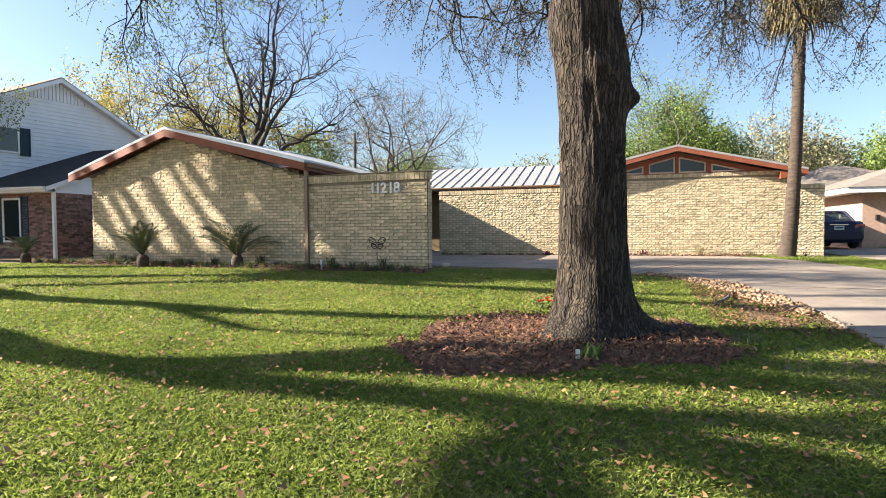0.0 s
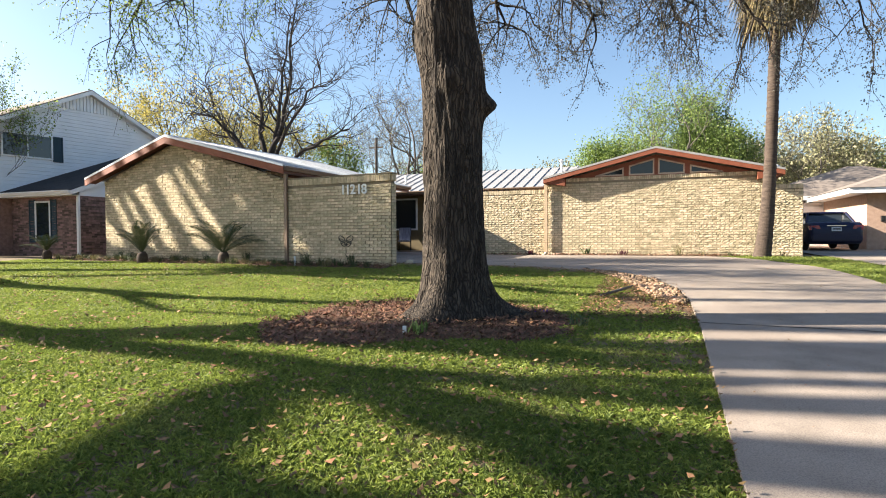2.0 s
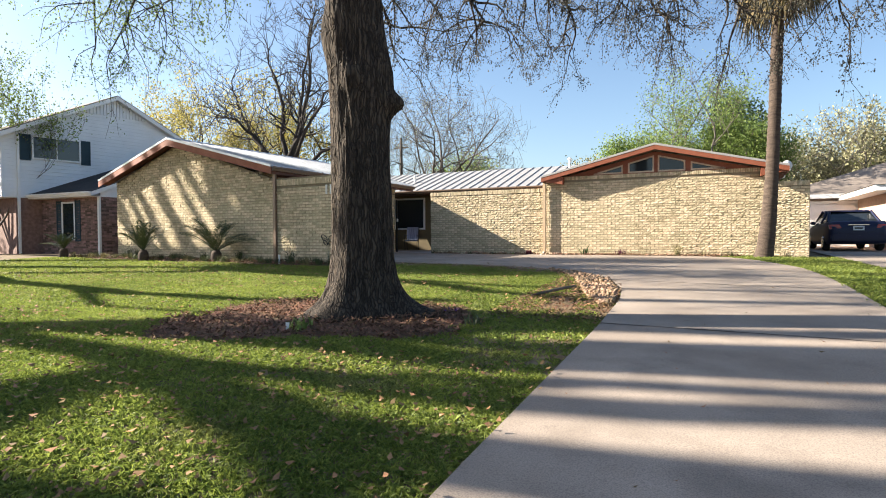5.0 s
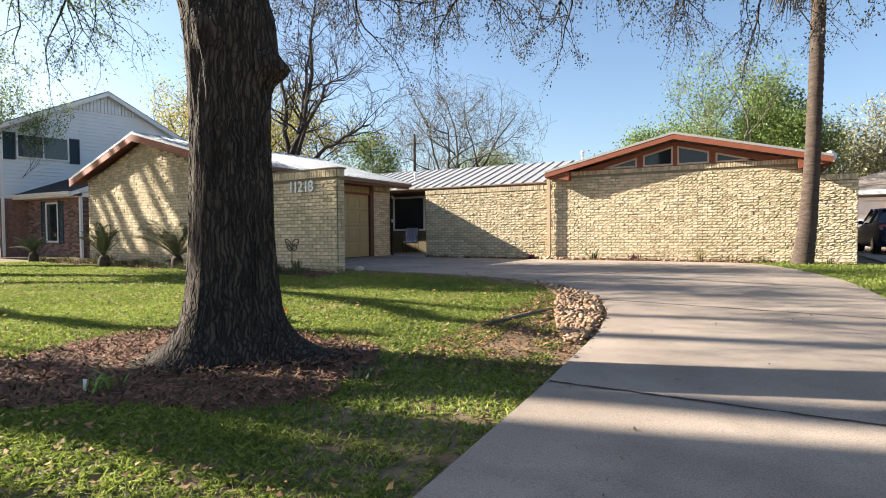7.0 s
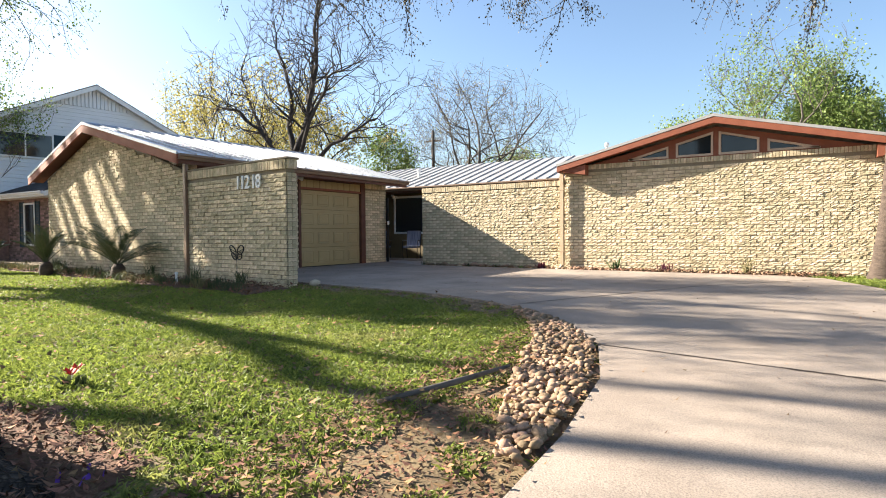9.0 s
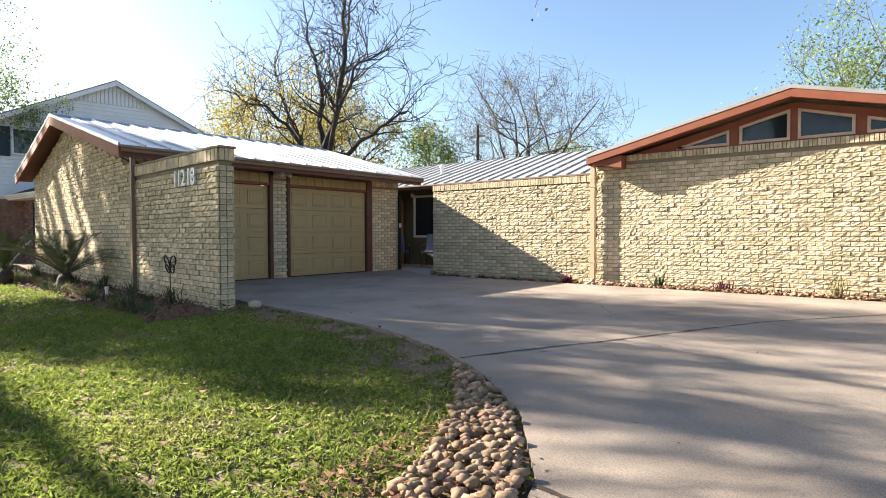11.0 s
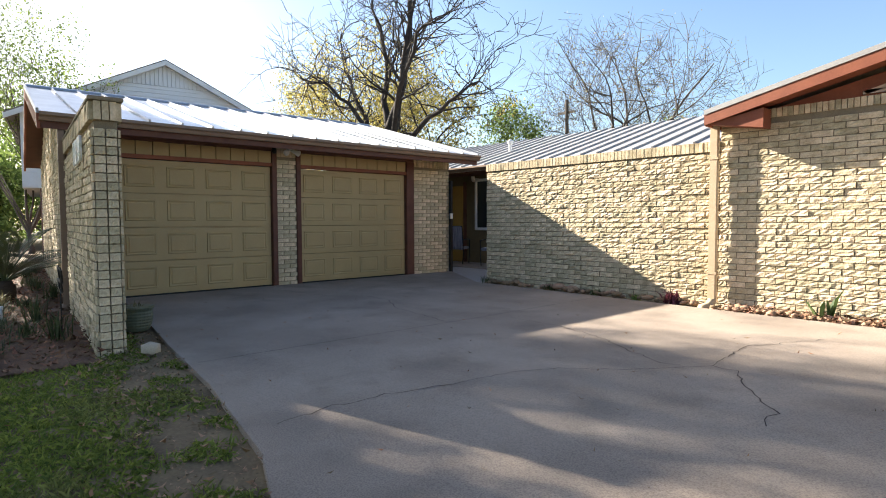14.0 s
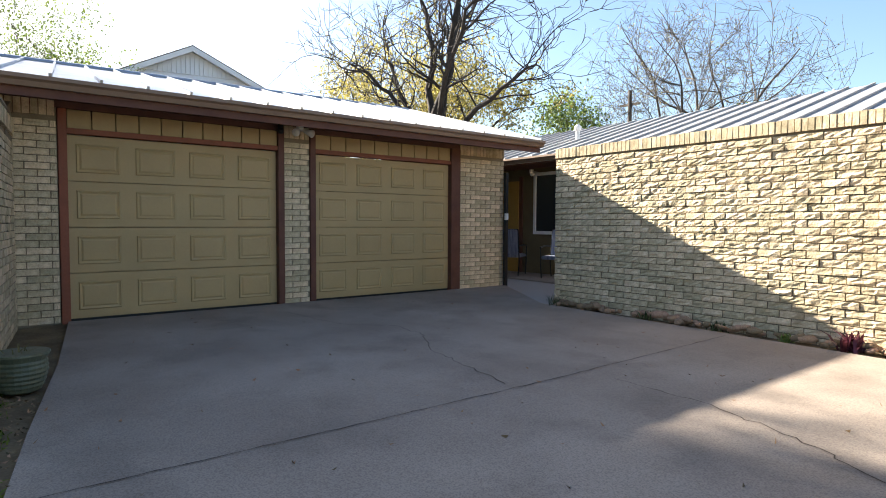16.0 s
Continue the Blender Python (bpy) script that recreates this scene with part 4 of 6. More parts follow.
def yard_tree(seed, foot, bole, limbs, label, leaf=None, per=4, leaf_size=0.2, twigs=0, keep=0.5, reach=0.3):
    """A leaning yard tree: foot and bole give the trunk, then limbs as (start radius, end radius, points)."""
    rng = random.Random(seed)
    at = Vector((foot[0], foot[1], ground_z(*foot) - 0.1))
    t = empty("tree", at, label=label, category="tree")
    trunk = [Vector((0, 0, 0)), Vector((0, 0, 0.5))] + [Vector(p) - at for p in bole]
    n = len(trunk)
    part("trunk", Geo().tube(trunk, [0.5] + [0.36 - 0.1 * i / n for i in range(1, n)], 12), M_BARK, t, smooth=True)
    br = []
    for r0, r1, pts in limbs:
        p = [Vector(q) - at for q in pts]
        fine = []
        for a, b in zip(p, p[1:]):
            for u in (0, 0.34, 0.67):
                fine.append(a.lerp(b, u) + Vector((rng.gauss(0, 0.05), rng.gauss(0, 0.05), rng.gauss(0, 0.05))) * (u > 0))
        fine.append(p[-1])
        m = len(fine)
        rad = [r0 + (r1 - r0) * i / (m - 1) for i in range(m)]
        br.append((fine, rad, 4))
        for i in range(2, m):
            for _ in range(twigs):
                d = (fine[i] - fine[i - 1]).normalized()
                grow(rng, fine[i], d * 0.6 + Vector((rng.gauss(0, 0.8), rng.gauss(0, 0.6), rng.uniform(-0.2, 0.7))), rng.uniform(0.7, 1.5), rad[i] * 0.45, 2, 0.05, 0.6, (1, 2), 0.0, 0.2, 0.68, br, 0.02)
    part("bough", limbs_mesh("bough", br, M_BARK), M_BARK, t)
    if leaf:
        part("crown", leaves_mesh("crown", rng, br, leaf, per, leaf_size, reach, 0.2, (0, 1), keep), leaf, t)
    return t


yard_tree(51, (-14.2, 4.4), [aloft(-9.5, 5.3, 2.2), aloft(-8.0, 4.8, 3.0)], [
    (0.29, 0.24, [aloft(-8.0, 4.8, 3.0), aloft(-5.2, 3.95, 4.5), aloft(-2.5, 3.6, 6.0), aloft(0.1, 3.46, 7.5)]),
    (0.24, 0.38, [aloft(0.1, 3.46, 7.5), aloft(1.74, 3.0, 8.4), aloft(3.3, 3.1, 9.2), aloft(6.0, 3.5, 10.5)]),
    (0.2, 0.22, [aloft(0.1, 3.46, 7.5), aloft(1.3, 3.85, 8.2), aloft(2.9, 3.95, 9.0), aloft(6.0, 4.5, 10.5)]),
    (0.19, 0.26, [aloft(0.1, 3.4, 7.5), aloft(0.0, 2.7, 7.7), aloft(0.2, 1.9, 8.0), aloft(0.5, 1.0, 8.4), aloft(2.5, 0.3, 9.5), aloft(5.5, 0.2, 11)]),
    (0.22, 0.34, [aloft(-3.7, 3.9, 5.4), aloft(-1.6, 4.25, 6.5), aloft(0.6, 4.6, 7.8), aloft(2.4, 4.9, 9.0), aloft(6.0, 5.7, 10.6)]),
    (0.2, 0.32, [aloft(-1.6, 4.25, 6.5), aloft(0.4, 5.0, 7.8), aloft(2.4, 5.5, 9.0), aloft(6.0, 6.2, 10.6)]),
    (0.14, 0.22, [aloft(1.7, 3.0, 8.4), aloft(2.6, 2.4, 9.0), aloft(3.6, 2.3, 9.4), aloft(6.2, 2.7, 10.8)]),
    (0.14, 0.32, [aloft(0.2, 1.9, 8.0), aloft(1.8, 1.7, 9.0), aloft(3.4, 1.6, 9.8), aloft(6.2, 1.9, 11.0)]),
    (0.16, 0.22, [aloft(0.4, 5.0, 7.8), aloft(2.4, 6.3, 9.0), aloft(6.0, 7.0, 10.6)]),
    (0.16, 0.26, [aloft(-3.0, 4.1, 5.8), aloft(-1.2, 5.0, 6.8), aloft(0.2, 5.3, 7.6), aloft(1.4, 5.7, 8.4)]),
    (0.12, 0.16, [aloft(0.8, 3.3, 8.0), aloft(2.2, 2.75, 9.0), aloft(6.2, 3.0, 11.0)]),
    (0.1, 0.16, [aloft(0.6, 1.8, 8.2), aloft(2.4, 2.05, 9.2), aloft(6.2, 2.3, 11.0)]),
    (0.1, 0.16, [aloft(1.3, 3.85, 8.2), aloft(2.6, 4.4, 9.2), aloft(6.2, 5.05, 11.0)]),
    (0.07, 0.06, [aloft(2.0, 3.9, 8.6), aloft(3.6, 4.6, 9.4), aloft(6.2, 5.2, 10.8)])], "large leaning bare oak in the next front yard")
yard_tree(52, (-18.6, 7.4), [aloft(-13.5, 8.4, 2.0), aloft(-11.5, 7.6, 3.0)], [
    (0.24, 0.13, [aloft(-11.5, 7.6, 3.0), aloft(-8.9, 6.9, 4.0), aloft(-4.2, 6.4, 6.0), aloft(-1.2, 6.6, 7.5), aloft(1.0, 7.4, 8.6)]),
    (0.18, 0.13, [aloft(-10.5, 8.0, 3.6), aloft(-6.0, 9.9, 5.0), aloft(-1.4, 9.25, 7.0), aloft(0.4, 8.7, 8.0), aloft(2.4, 8.15, 9.3), aloft(5.8, 8.7, 10.6)]),
    (0.1, 0.08, [aloft(-1.4, 9.25, 7.0), aloft(1.0, 9.2, 8.4), aloft(3.0, 9.3, 9.6), aloft(5.8, 9.7, 10.8)]),
    (0.09, 0.06, [aloft(-6.0, 6.6, 5.2), aloft(-3.5, 5.4, 6.4), aloft(-1.0, 5.5, 7.4)])], "large bare oak with spreading limbs in the next front yard")
def crown_limbs(top, ends):
    return [(0.14, 0.05, [top, top.lerp(aloft(*e), 0.5) + Vector((0, 0, 0.3)), aloft(*e)]) for e in ends]


yard_tree(53, (-16.6, 8.4), [(-16.6, 8.3, 2.0), (-16.4, 8.2, 3.6)], crown_limbs(Vector((-16.4, 8.2, 3.6)), ((-6.0, 11.4, 5.6), (-4.5, 11.6, 6.2), (-3.2, 11.0, 6.6), (-1.8, 11.5, 7.0), (-0.6, 11.3, 7.4), (0.6, 11.6, 8.0), (-2.6, 11.7, 6.6))),
          "leafy yard tree with a dense rounded crown", leaf=M_LEAF_DRK, per=9, leaf_size=0.17, twigs=2, keep=0.75, reach=0.15)
yard_tree(55, (-25.5, 8.6), [(-25.5, 8.6, 4.0), (-25.2, 8.7, 8.0)], crown_limbs(Vector((-25.2, 8.7, 8.0)), ((-0.2, 14.6, 12.2), (1.4, 15.2, 12.8), (3.0, 15.0, 13.6), (4.2, 15.8, 14.0), (0.6, 16.2, 12.8), (2.6, 16.6, 13.5), (2.4, 14.0, 13.4))),
          "tall leafy yard tree beside the neighbour's lawn", leaf=M_LEAF_DRK, per=5, leaf_size=0.17, twigs=2, keep=0.6, reach=0.25)
# a vase-shaped tree before the neighbour's house: its leader bends to the street, its stems rise towards the houses
_r = random.Random(12)
_stems, _x = [], -15.4
while _x < -3.4:
    _w = _r.uniform(0.1, 0.2)
    _u = (_x + 26.0 + _r.uniform(-1.0, 1.0)) / 2.0
    _wall = Vector((_x, front_line(_x), 0))
    _low, _high = _wall + Vector((1.8 + _r.uniform(-0.5, 0.5), 0, -0.4)), _wall + Vector((-2.5 + _r.uniform(-0.5, 0.5), 0, 3.9))
    _stems.append((_w, _w * 0.7, [_low + SUN_STEP * _u, _low.lerp(_high, 0.5) + SUN_STEP * _u + Vector((_r.uniform(-0.1, 0.1), _r.uniform(-0.1, 0.1), 0)), _high + SUN_STEP * _u]))
    _x += _w * 4.8 + (_r.uniform(0.18, 0.5) if _x < -7.8 else _r.uniform(0.06, 0.28))
_lead = [_q[2][0] for _q in _stems]
yard_tree(54, (-26.0, 13.2), [Vector((-26.0, 13.0, 2.5)), _lead[0] + Vector((0, 0.3, -0.8))] + _lead[::3], _stems, "vase-shaped yard tree with many rising stems")
# greenery past the neighbour's front yard
for _x, _y, _h, _s in ((-34, 8.5, 5.5, 81), (-37, 12.5, 6.5, 82), (-33, 5.0, 5.0, 83), (-40, 17, 8, 84)):
    tree((_x, _y), _h, 0.14, _s, "leafy green garden tree past the neighbour's yard", depth=4, leaf=M_LEAF_GRN, per=9, leaf_size=0.26, reach=0.4, fork=0.06, first=6, spread=0.7)


# ---- neighbouring houses ----
def siding(parent, m, outline, length, height, step=0.2, material=None):
    """Lap siding clipped under outline(x): each lap is a board of its own."""
    z = 0.0
    while z < height:
        xs = np.linspace(0, length, 60)
        ok = [x for x in xs if outline(x) > z + step * 0.6]
        if not ok:
            break
        a, b = ok[0], ok[-1]
        part("siding_board", Geo().add([m @ Vector(p) for p in ((a, -0.022, z), (b, -0.022, z), (b, 0.004, z + step), (a, 0.004, z + step), (a, 0.02, z), (b, 0.02, z), (b, 0.02, z + step), (a, 0.02, z + step))],
                                         [(0, 1, 2, 3), (0, 4, 5, 1), (3, 2, 6, 7), (0, 3, 7, 4), (1, 5, 6, 2)]), material or M_SIDING, parent)
        z += step


def sash_window(name, m, w, h, label, mullions=1, frame_mat=None, depth=0.05):
    win = empty(name, label=label, category="window")
    win.matrix_basis = m
    f = 0.07
    for a, b in (((0, 0, 0), (w, 0, f)), ((0, 0, h - f), (w, 0, h)), ((0, 0, f), (f, 0, h - f)), ((w - f, 0, f), (w, 0, h - f))):
        part("window_frame", Geo().box((a[0], -depth, a[2]), (b[0], 0.02, b[2])), frame_mat or M_WHITE, win, bevel=0.004)
    for i in range(mullions):
        x = w * (i + 1) / (mullions + 1)
        part("mullion", Geo().box((x - 0.025, -depth + 0.01, f), (x + 0.025, 0.01, h - f)), frame_mat or M_WHITE, win)
    part("pane", Geo().box((f, -0.02, f), (w - f, -0.012, h - f)), M_GLASS, win)
    return win


M_SHUTTER = mat("dark_teal_shutter", (0.03, 0.055, 0.07), (0.02, 0.04, 0.05), rough=0.6, scale=4, fine=50, bump=0.1)


def shutter(m, w, h):
    s = empty("shutter", label="dark teal louvred window shutter", category="shutter", group="window shutters")
    s.matrix_basis = m
    part("stile", Geo().box((0, -0.04, 0), (0.05, 0, h)), M_SHUTTER, s)
    part("stile", Geo().box((w - 0.05, -0.04, 0), (w, 0, h)), M_SHUTTER, s)
    n = int(h / 0.09)
    for i in range(n):
        z = h * i / n
        part("slat", Geo().add([(0.05, -0.03, z), (w - 0.05, -0.03, z), (w - 0.05, -0.008, z + h / n), (0.05, -0.008, z + h / n)], [(0, 1, 2, 3)]).box((0.05, -0.008, z), (w - 0.05, 0, z + h / n - 0.005)), M_SHUTTER, s)


N = pose(-22.0, 18.5, 0, 0, 0, 82)   # local x runs away from the street along the gable end
nb = empty("neighbour_house", label="two-storey white-sided house with brick ground floor and dark shingle roof", category="house")
NZ, NS, NW = 7.35, 0.49, 4.6


def nv(*pts):
    return [N @ Vector(p) for p in pts]


part("upper_wall", Geo().prism(nv((-NW, 0, 2.35), (NW, 0, 2.35), (NW, 0, NZ - 0.12 - NS * NW), (0, 0, NZ - 0.12), (-NW, 0, NZ - 0.12 - NS * NW)), N.to_3x3() @ Vector((0, 9, 0))), M_SIDING, nb)
siding(nb, N @ pose(-NW, -0.004, 2.4), lambda x: (NZ - 0.95 if abs(x - NW) < 1.75 else NZ - 0.16 - NS * abs(x - NW)) - 2.4, 2 * NW, 5.0, 0.16)
for i in range(25):
    x = -1.8 + i * 0.15
    zt = NZ - 0.18 - NS * abs(x)
    if zt > NZ - 1.0:
        part("gable_batten", Geo().box((x - 0.06, -0.05, NZ - 0.98), (x + 0.06, 0.01, zt), N), M_SIDING, nb)
nback = N.to_3x3() @ Vector((0, 9.6, 0))
for sg in (-1, 1):
    xe = sg * (NW + 0.45)
    ze = NZ - NS * abs(xe)
    part("roof_slope", Geo().prism(nv((0, -0.35, NZ), (xe, -0.35, ze), (xe, -0.35, ze - 0.07), (0, -0.35, NZ - 0.07)), nback), M_SHINGLE2, nb, label="brown-grey shingle roof slope")
    part("rake_trim", Geo().prism(nv((0, -0.37, NZ - 0.05), (xe, -0.37, ze - 0.05), (xe, -0.37, ze - 0.23), (0, -0.37, NZ - 0.23)), N.to_3x3() @ Vector((0, 0.05, 0))), M_WHITE, nb, label="white painted rake board")
    part("rake_soffit", Geo().prism(nv((0, -0.33, NZ - 0.18), (xe, -0.33, ze - 0.18), (xe, 0, ze - 0.18), (0, 0, NZ - 0.18)), (0, 0, 0.02)), M_WHITE, nb)
part("ground_floor", Geo().box((-NW + 0.5, 0.02, -0.3), (NW, 9, 2.35), N), M_REDBRICK, nb, label="dark red brick ground-floor wall")
part("downspout", Geo().box((-NW + 0.55, -0.09, 0), (-NW + 0.64, -0.01, 5.0), N), M_WHITE, nb)
# one-storey front part with its own roof
LX, LY = -18.5, 15.4
part("brick_wall", Geo().box((-22.4, LY, -0.3), (LX, 21.5, 2.32)), M_REDBRICK, nb, label="dark red brick ground-floor wall")
part("porch_roof", Geo().add([(-22.6, LY - 0.5, 2.5), (LX + 0.2, LY - 0.5, 2.5), (LX + 0.2, 20.0, 4.5), (-21.9, 20.0, 4.5), (-22.6, LY - 0.5, 2.4), (LX + 0.2, LY - 0.5, 2.4), (LX + 0.2, 20.0, 4.4), (-21.9, 20.0, 4.4)],
                             [(0, 1, 2, 3), (7, 6, 5, 4), (0, 4, 5, 1), (1, 5, 6, 2), (0, 3, 7, 4), (2, 6, 7, 3)]), M_SHINGLE, nb, label="dark shingle lower roof")
part("side_gable", Geo().prism([(LX + 0.01, LY, 2.3), (LX + 0.01, 20.0, 2.3), (LX + 0.01, 20.0, 4.38), (LX + 0.01, LY, 2.55)], (-0.1, 0, 0)), M_SIDING, nb)
part("side_rake", Geo().prism([(LX + 0.2, LY - 0.52, 2.46), (LX + 0.2, 20, 4.46), (LX + 0.2, 20, 4.3), (LX + 0.2, LY - 0.52, 2.3)], (0.03, 0, 0)), M_WHITE, nb)
part("porch_fascia", Geo().box((-22.6, LY - 0.52, 2.3), (LX + 0.22, LY - 0.5, 2.46)), M_WHITE, nb)
part("porch_soffit", Geo().box((-22.6, LY - 0.5, 2.3), (LX + 0.1, LY, 2.32)), M_WHITE, nb)
gutter(nb, (-22.6, LY - 0.52, 2.48), (LX + 0.2, LY - 0.52, 2.48), (0, -1, 0), material=M_WHITE)
part("downspout", Geo().box((LX - 0.05, LY - 0.1, -0.1), (LX + 0.05, LY - 0.01, 2.3)), M_WHITE, nb)
sash_window("window", N @ pose(-3.5, -0.03, 4.02), 1.95, 1.03, "wide dark upper window with two sashes", 1)
sash_window("window", pose(-21.0, LY - 0.01, 0.55), 0.9, 1.6, "ground-floor sash window with dark lower pane", 0)
for m_, w, h in ((N @ pose(-1.54, -0.04, 3.95), 0.4, 1.1), (N @ pose(-3.95, -0.04, 3.95), 0.42, 1.1), (pose(-20.1, LY - 0.01, 0.5), 0.35, 1.7), (pose(-21.36, LY - 0.01, 0.5), 0.35, 1.7)):
    shutter(m_, w, h)

later("n1", pose(-22.4, LY, -0.25), 3.9, 2.5, nb, seed=31, rugged=0.004, material=M_REDBRICK, holes=((1.38, 2.32, 0.78, 2.42),))
later("n2", pose(LX, LY, -0.25, 0, 0, 90), 4.6, 2.5, nb, seed=32, rugged=0.004, material=M_REDBRICK)
# garage and house past the drive of the next plot
ng = empty("neighbour_garage", label="white garage with a brown-grey hip roof", category="garage")
part("wall", Geo().box((6.6, 34.0, -0.2), (17, 40.5, 2.45)), M_WHITE, ng)
ap0, ap1 = (11.6, 37.3, 4.25), (12.4, 37.3, 4.25)
c = [(6.1, 33.5, 2.5), (17.5, 33.5, 2.5), (17.5, 41, 2.5), (6.1, 41, 2.5)]
part("roof", Geo().add(c + [ap0, ap1], [(0, 1, 5, 4), (1, 2, 5), (2, 3, 4, 5), (3, 0, 4), (3, 2, 1, 0)]), M_SHINGLE2, ng)
part("fascia", Geo().box((6.1, 33.46, 2.3), (17.5, 33.5, 2.5)), M_WHITE, ng)
part("lintel", Geo().box((7.0, 33.9, 2.06), (16, 34.0, 2.18)), M_WHITE, ng)
for i in range(4):
    part("door_panel", Geo().box((7.6, 33.93, -0.1 + i * 0.53), (12.6, 33.99, 0.41 + i * 0.53)), M_WHITE, ng, bevel=0.01)
part("louvre", Geo().box((7.0, 33.93, 2.19), (16, 33.99, 2.29)), M_SHINGLE2, ng)
nr = empty("brick_house", label="brick house corner with white fascia and shingle roof", category="house")
M_PALEBRICK = mat("pale_red_brick", (0.46, 0.32, 0.24), (0.36, 0.24, 0.18), scale=8, fine=50, island=0.3)
part("wall", Geo().box((9.85, 27.0, -0.2), (24, 36, 2.2)), M_PALEBRICK, nr)
part("soffit", Geo().box((9.1, 26.2, 2.2), (24.5, 36.5, 2.25)), M_WHITE, nr)
part("fascia", Geo().box((9.05, 26.15, 2.18), (24.5, 26.2, 2.4)), M_WHITE, nr)
part("fascia", Geo().box((9.05, 26.2, 2.18), (9.1, 36.5, 2.4)), M_WHITE, nr)
part("roof", Geo().add([(9.0, 26.1, 2.4), (24.6, 26.1, 2.4), (24.6, 36.5, 2.4), (9.0, 36.5, 2.4), (14.2, 31.3, 4.1), (20, 31.3, 4.1)], [(0, 1, 5, 4), (1, 2, 5), (2, 3, 4, 5), (3, 0, 4), (3, 2, 1, 0)]), M_SHINGLE2, nr)
part("wall_lamp", Geo().box((10.3, 26.85, 1.1), (10.42, 27.0, 1.32)), M_BLACK, nr)
side_drive = thing("side_driveway", grid_sheet("side_driveway", 6.9, 10.2, -8, 34, 0.5, lambda x, y: ground_z(x, y) + 0.01, M_CONCRETE), M_CONCRETE, label="shaded concrete driveway of the next plot", category="driveway", kind="structure")


# ---- parked car ----
def car(at, rz):
    paint = mat("dark_blue_car_paint", (0.012, 0.016, 0.045), (0.010, 0.013, 0.038), rough=0.4, scale=2, fine=20, bump=0.0, metal=0.0, spec=0.25, coat=0.05)
    red = mat("red_lamp_plastic", (0.32, 0.015, 0.015), (0.22, 0.01, 0.01), rough=0.25, scale=8, fine=60, bump=0.03, coat=0.5)
    rubber = mat("tyre_rubber", (0.02, 0.02, 0.02), (0.014, 0.014, 0.014), rough=0.9, scale=8, fine=80)
    chrome = mat("chrome", (0.7, 0.7, 0.7), (0.6, 0.6, 0.6), rough=0.15, scale=5, fine=40, bump=0.0, metal=1.0)
    plate_m = mat("licence_plate", (0.6, 0.62, 0.65), (0.5, 0.52, 0.56), rough=0.5, scale=20, fine=80, bump=0.05)
    c = empty("car", at, rz, label="dark blue four-door sedan parked with its tail to the street", category="car")
    # stations along the length (rear at y = 0): y, half width, sill, belt
    st = [(0.0, 0.74, 0.42, 0.78), (0.05, 0.82, 0.32, 0.98), (0.18, 0.87, 0.26, 1.04), (0.8, 0.90, 0.22, 1.03), (1.8, 0.91, 0.20, 0.98), (3.0, 0.91, 0.20, 0.95), (3.7, 0.90, 0.22, 0.90), (4.3, 0.84, 0.26, 0.80), (4.5, 0.72, 0.35, 0.68)]
    v, f = [], []
    for y, w, lo, hi in st:
        sec = [(-w * 0.92, lo), (-w, lo + 0.12), (-w, (lo + hi) / 2), (-w * 0.97, hi - 0.06), (-w * 0.88, hi), (0, hi + 0.02), (w * 0.88, hi), (w * 0.97, hi - 0.06), (w, (lo + hi) / 2), (w, lo + 0.12), (w * 0.92, lo)]
        v += [(x, y, z) for x, z in sec]
    n = 11
    for i in range(len(st) - 1):
        for k in range(n):
            f.append((i * n + k, i * n + (k + 1) % n, (i + 1) * n + (k + 1) % n, (i + 1) * n + k))
    f += [tuple(range(n)), tuple(range((len(st) - 1) * n, len(st) * n))[::-1]]
    part("body", Geo().add(v, f), paint, c, smooth=True)
    # cabin: glass below, roof above
    gl = [(0.75, 0.74, 1.02), (1.35, 0.62, 1.40), (2.6, 0.62, 1.42), (3.4, 0.74, 0.96)]
    v = []
    for y, w, z in gl:
        v += [(-w, y, z), (w, y, z)]
    v += [(-0.82, 0.75, 1.0), (0.82, 0.75, 1.0), (-0.82, 3.4, 0.94), (0.82, 3.4, 0.94)]
    part("window_glass", Geo().add(v, [(0, 1, 3, 2), (2, 3, 5, 4), (4, 5, 7, 6), (0, 2, 8), (2, 4, 10, 8), (4, 6, 10), (1, 9, 3), (3, 9, 11, 5), (5, 11, 7), (8, 9, 1, 0)]), M_GLASS, c, smooth=False)
    part("roof", Geo().add([(-0.62, 1.25, 1.40), (0.62, 1.25, 1.40), (0.62, 2.65, 1.43), (-0.62, 2.65, 1.43), (-0.55, 1.3, 1.455), (0.55, 1.3, 1.455), (0.55, 2.6, 1.48), (-0.55, 2.6, 1.48)],
                           [(0, 1, 5, 4), (1, 2, 6, 5), (2, 3, 7, 6), (3, 0, 4, 7), (4, 5, 6, 7)]), paint, c)
    for s in (-1, 1):
        for a, b in (((0.78, 0.75, 1.02), (0.63, 1.3, 1.42)), ((0.80, 1.75, 0.99), (0.63, 1.85, 1.43)), ((0.76, 3.35, 0.97), (0.63, 2.6, 1.44))):
            part("pillar", Geo().tube([(s * a[0], a[1], a[2]), (s * b[0], b[1], b[2])], 0.045, 6), paint, c)
        t = part("tail_lamp", Geo().prism([(s * 0.50, -0.015, 0.80), (s * 0.84, 0.04, 0.76), (s * 0.86, 0.06, 0.92), (s * 0.55, 0.0, 0.93)], (0, 0.1, 0)), red, c, label="red tail lamp")
        part("mirror", Geo().box((s * 0.9 - 0.09, 2.85, 0.95), (s * 0.9 + 0.09, 2.97, 1.08)), paint, c, bevel=0.03)
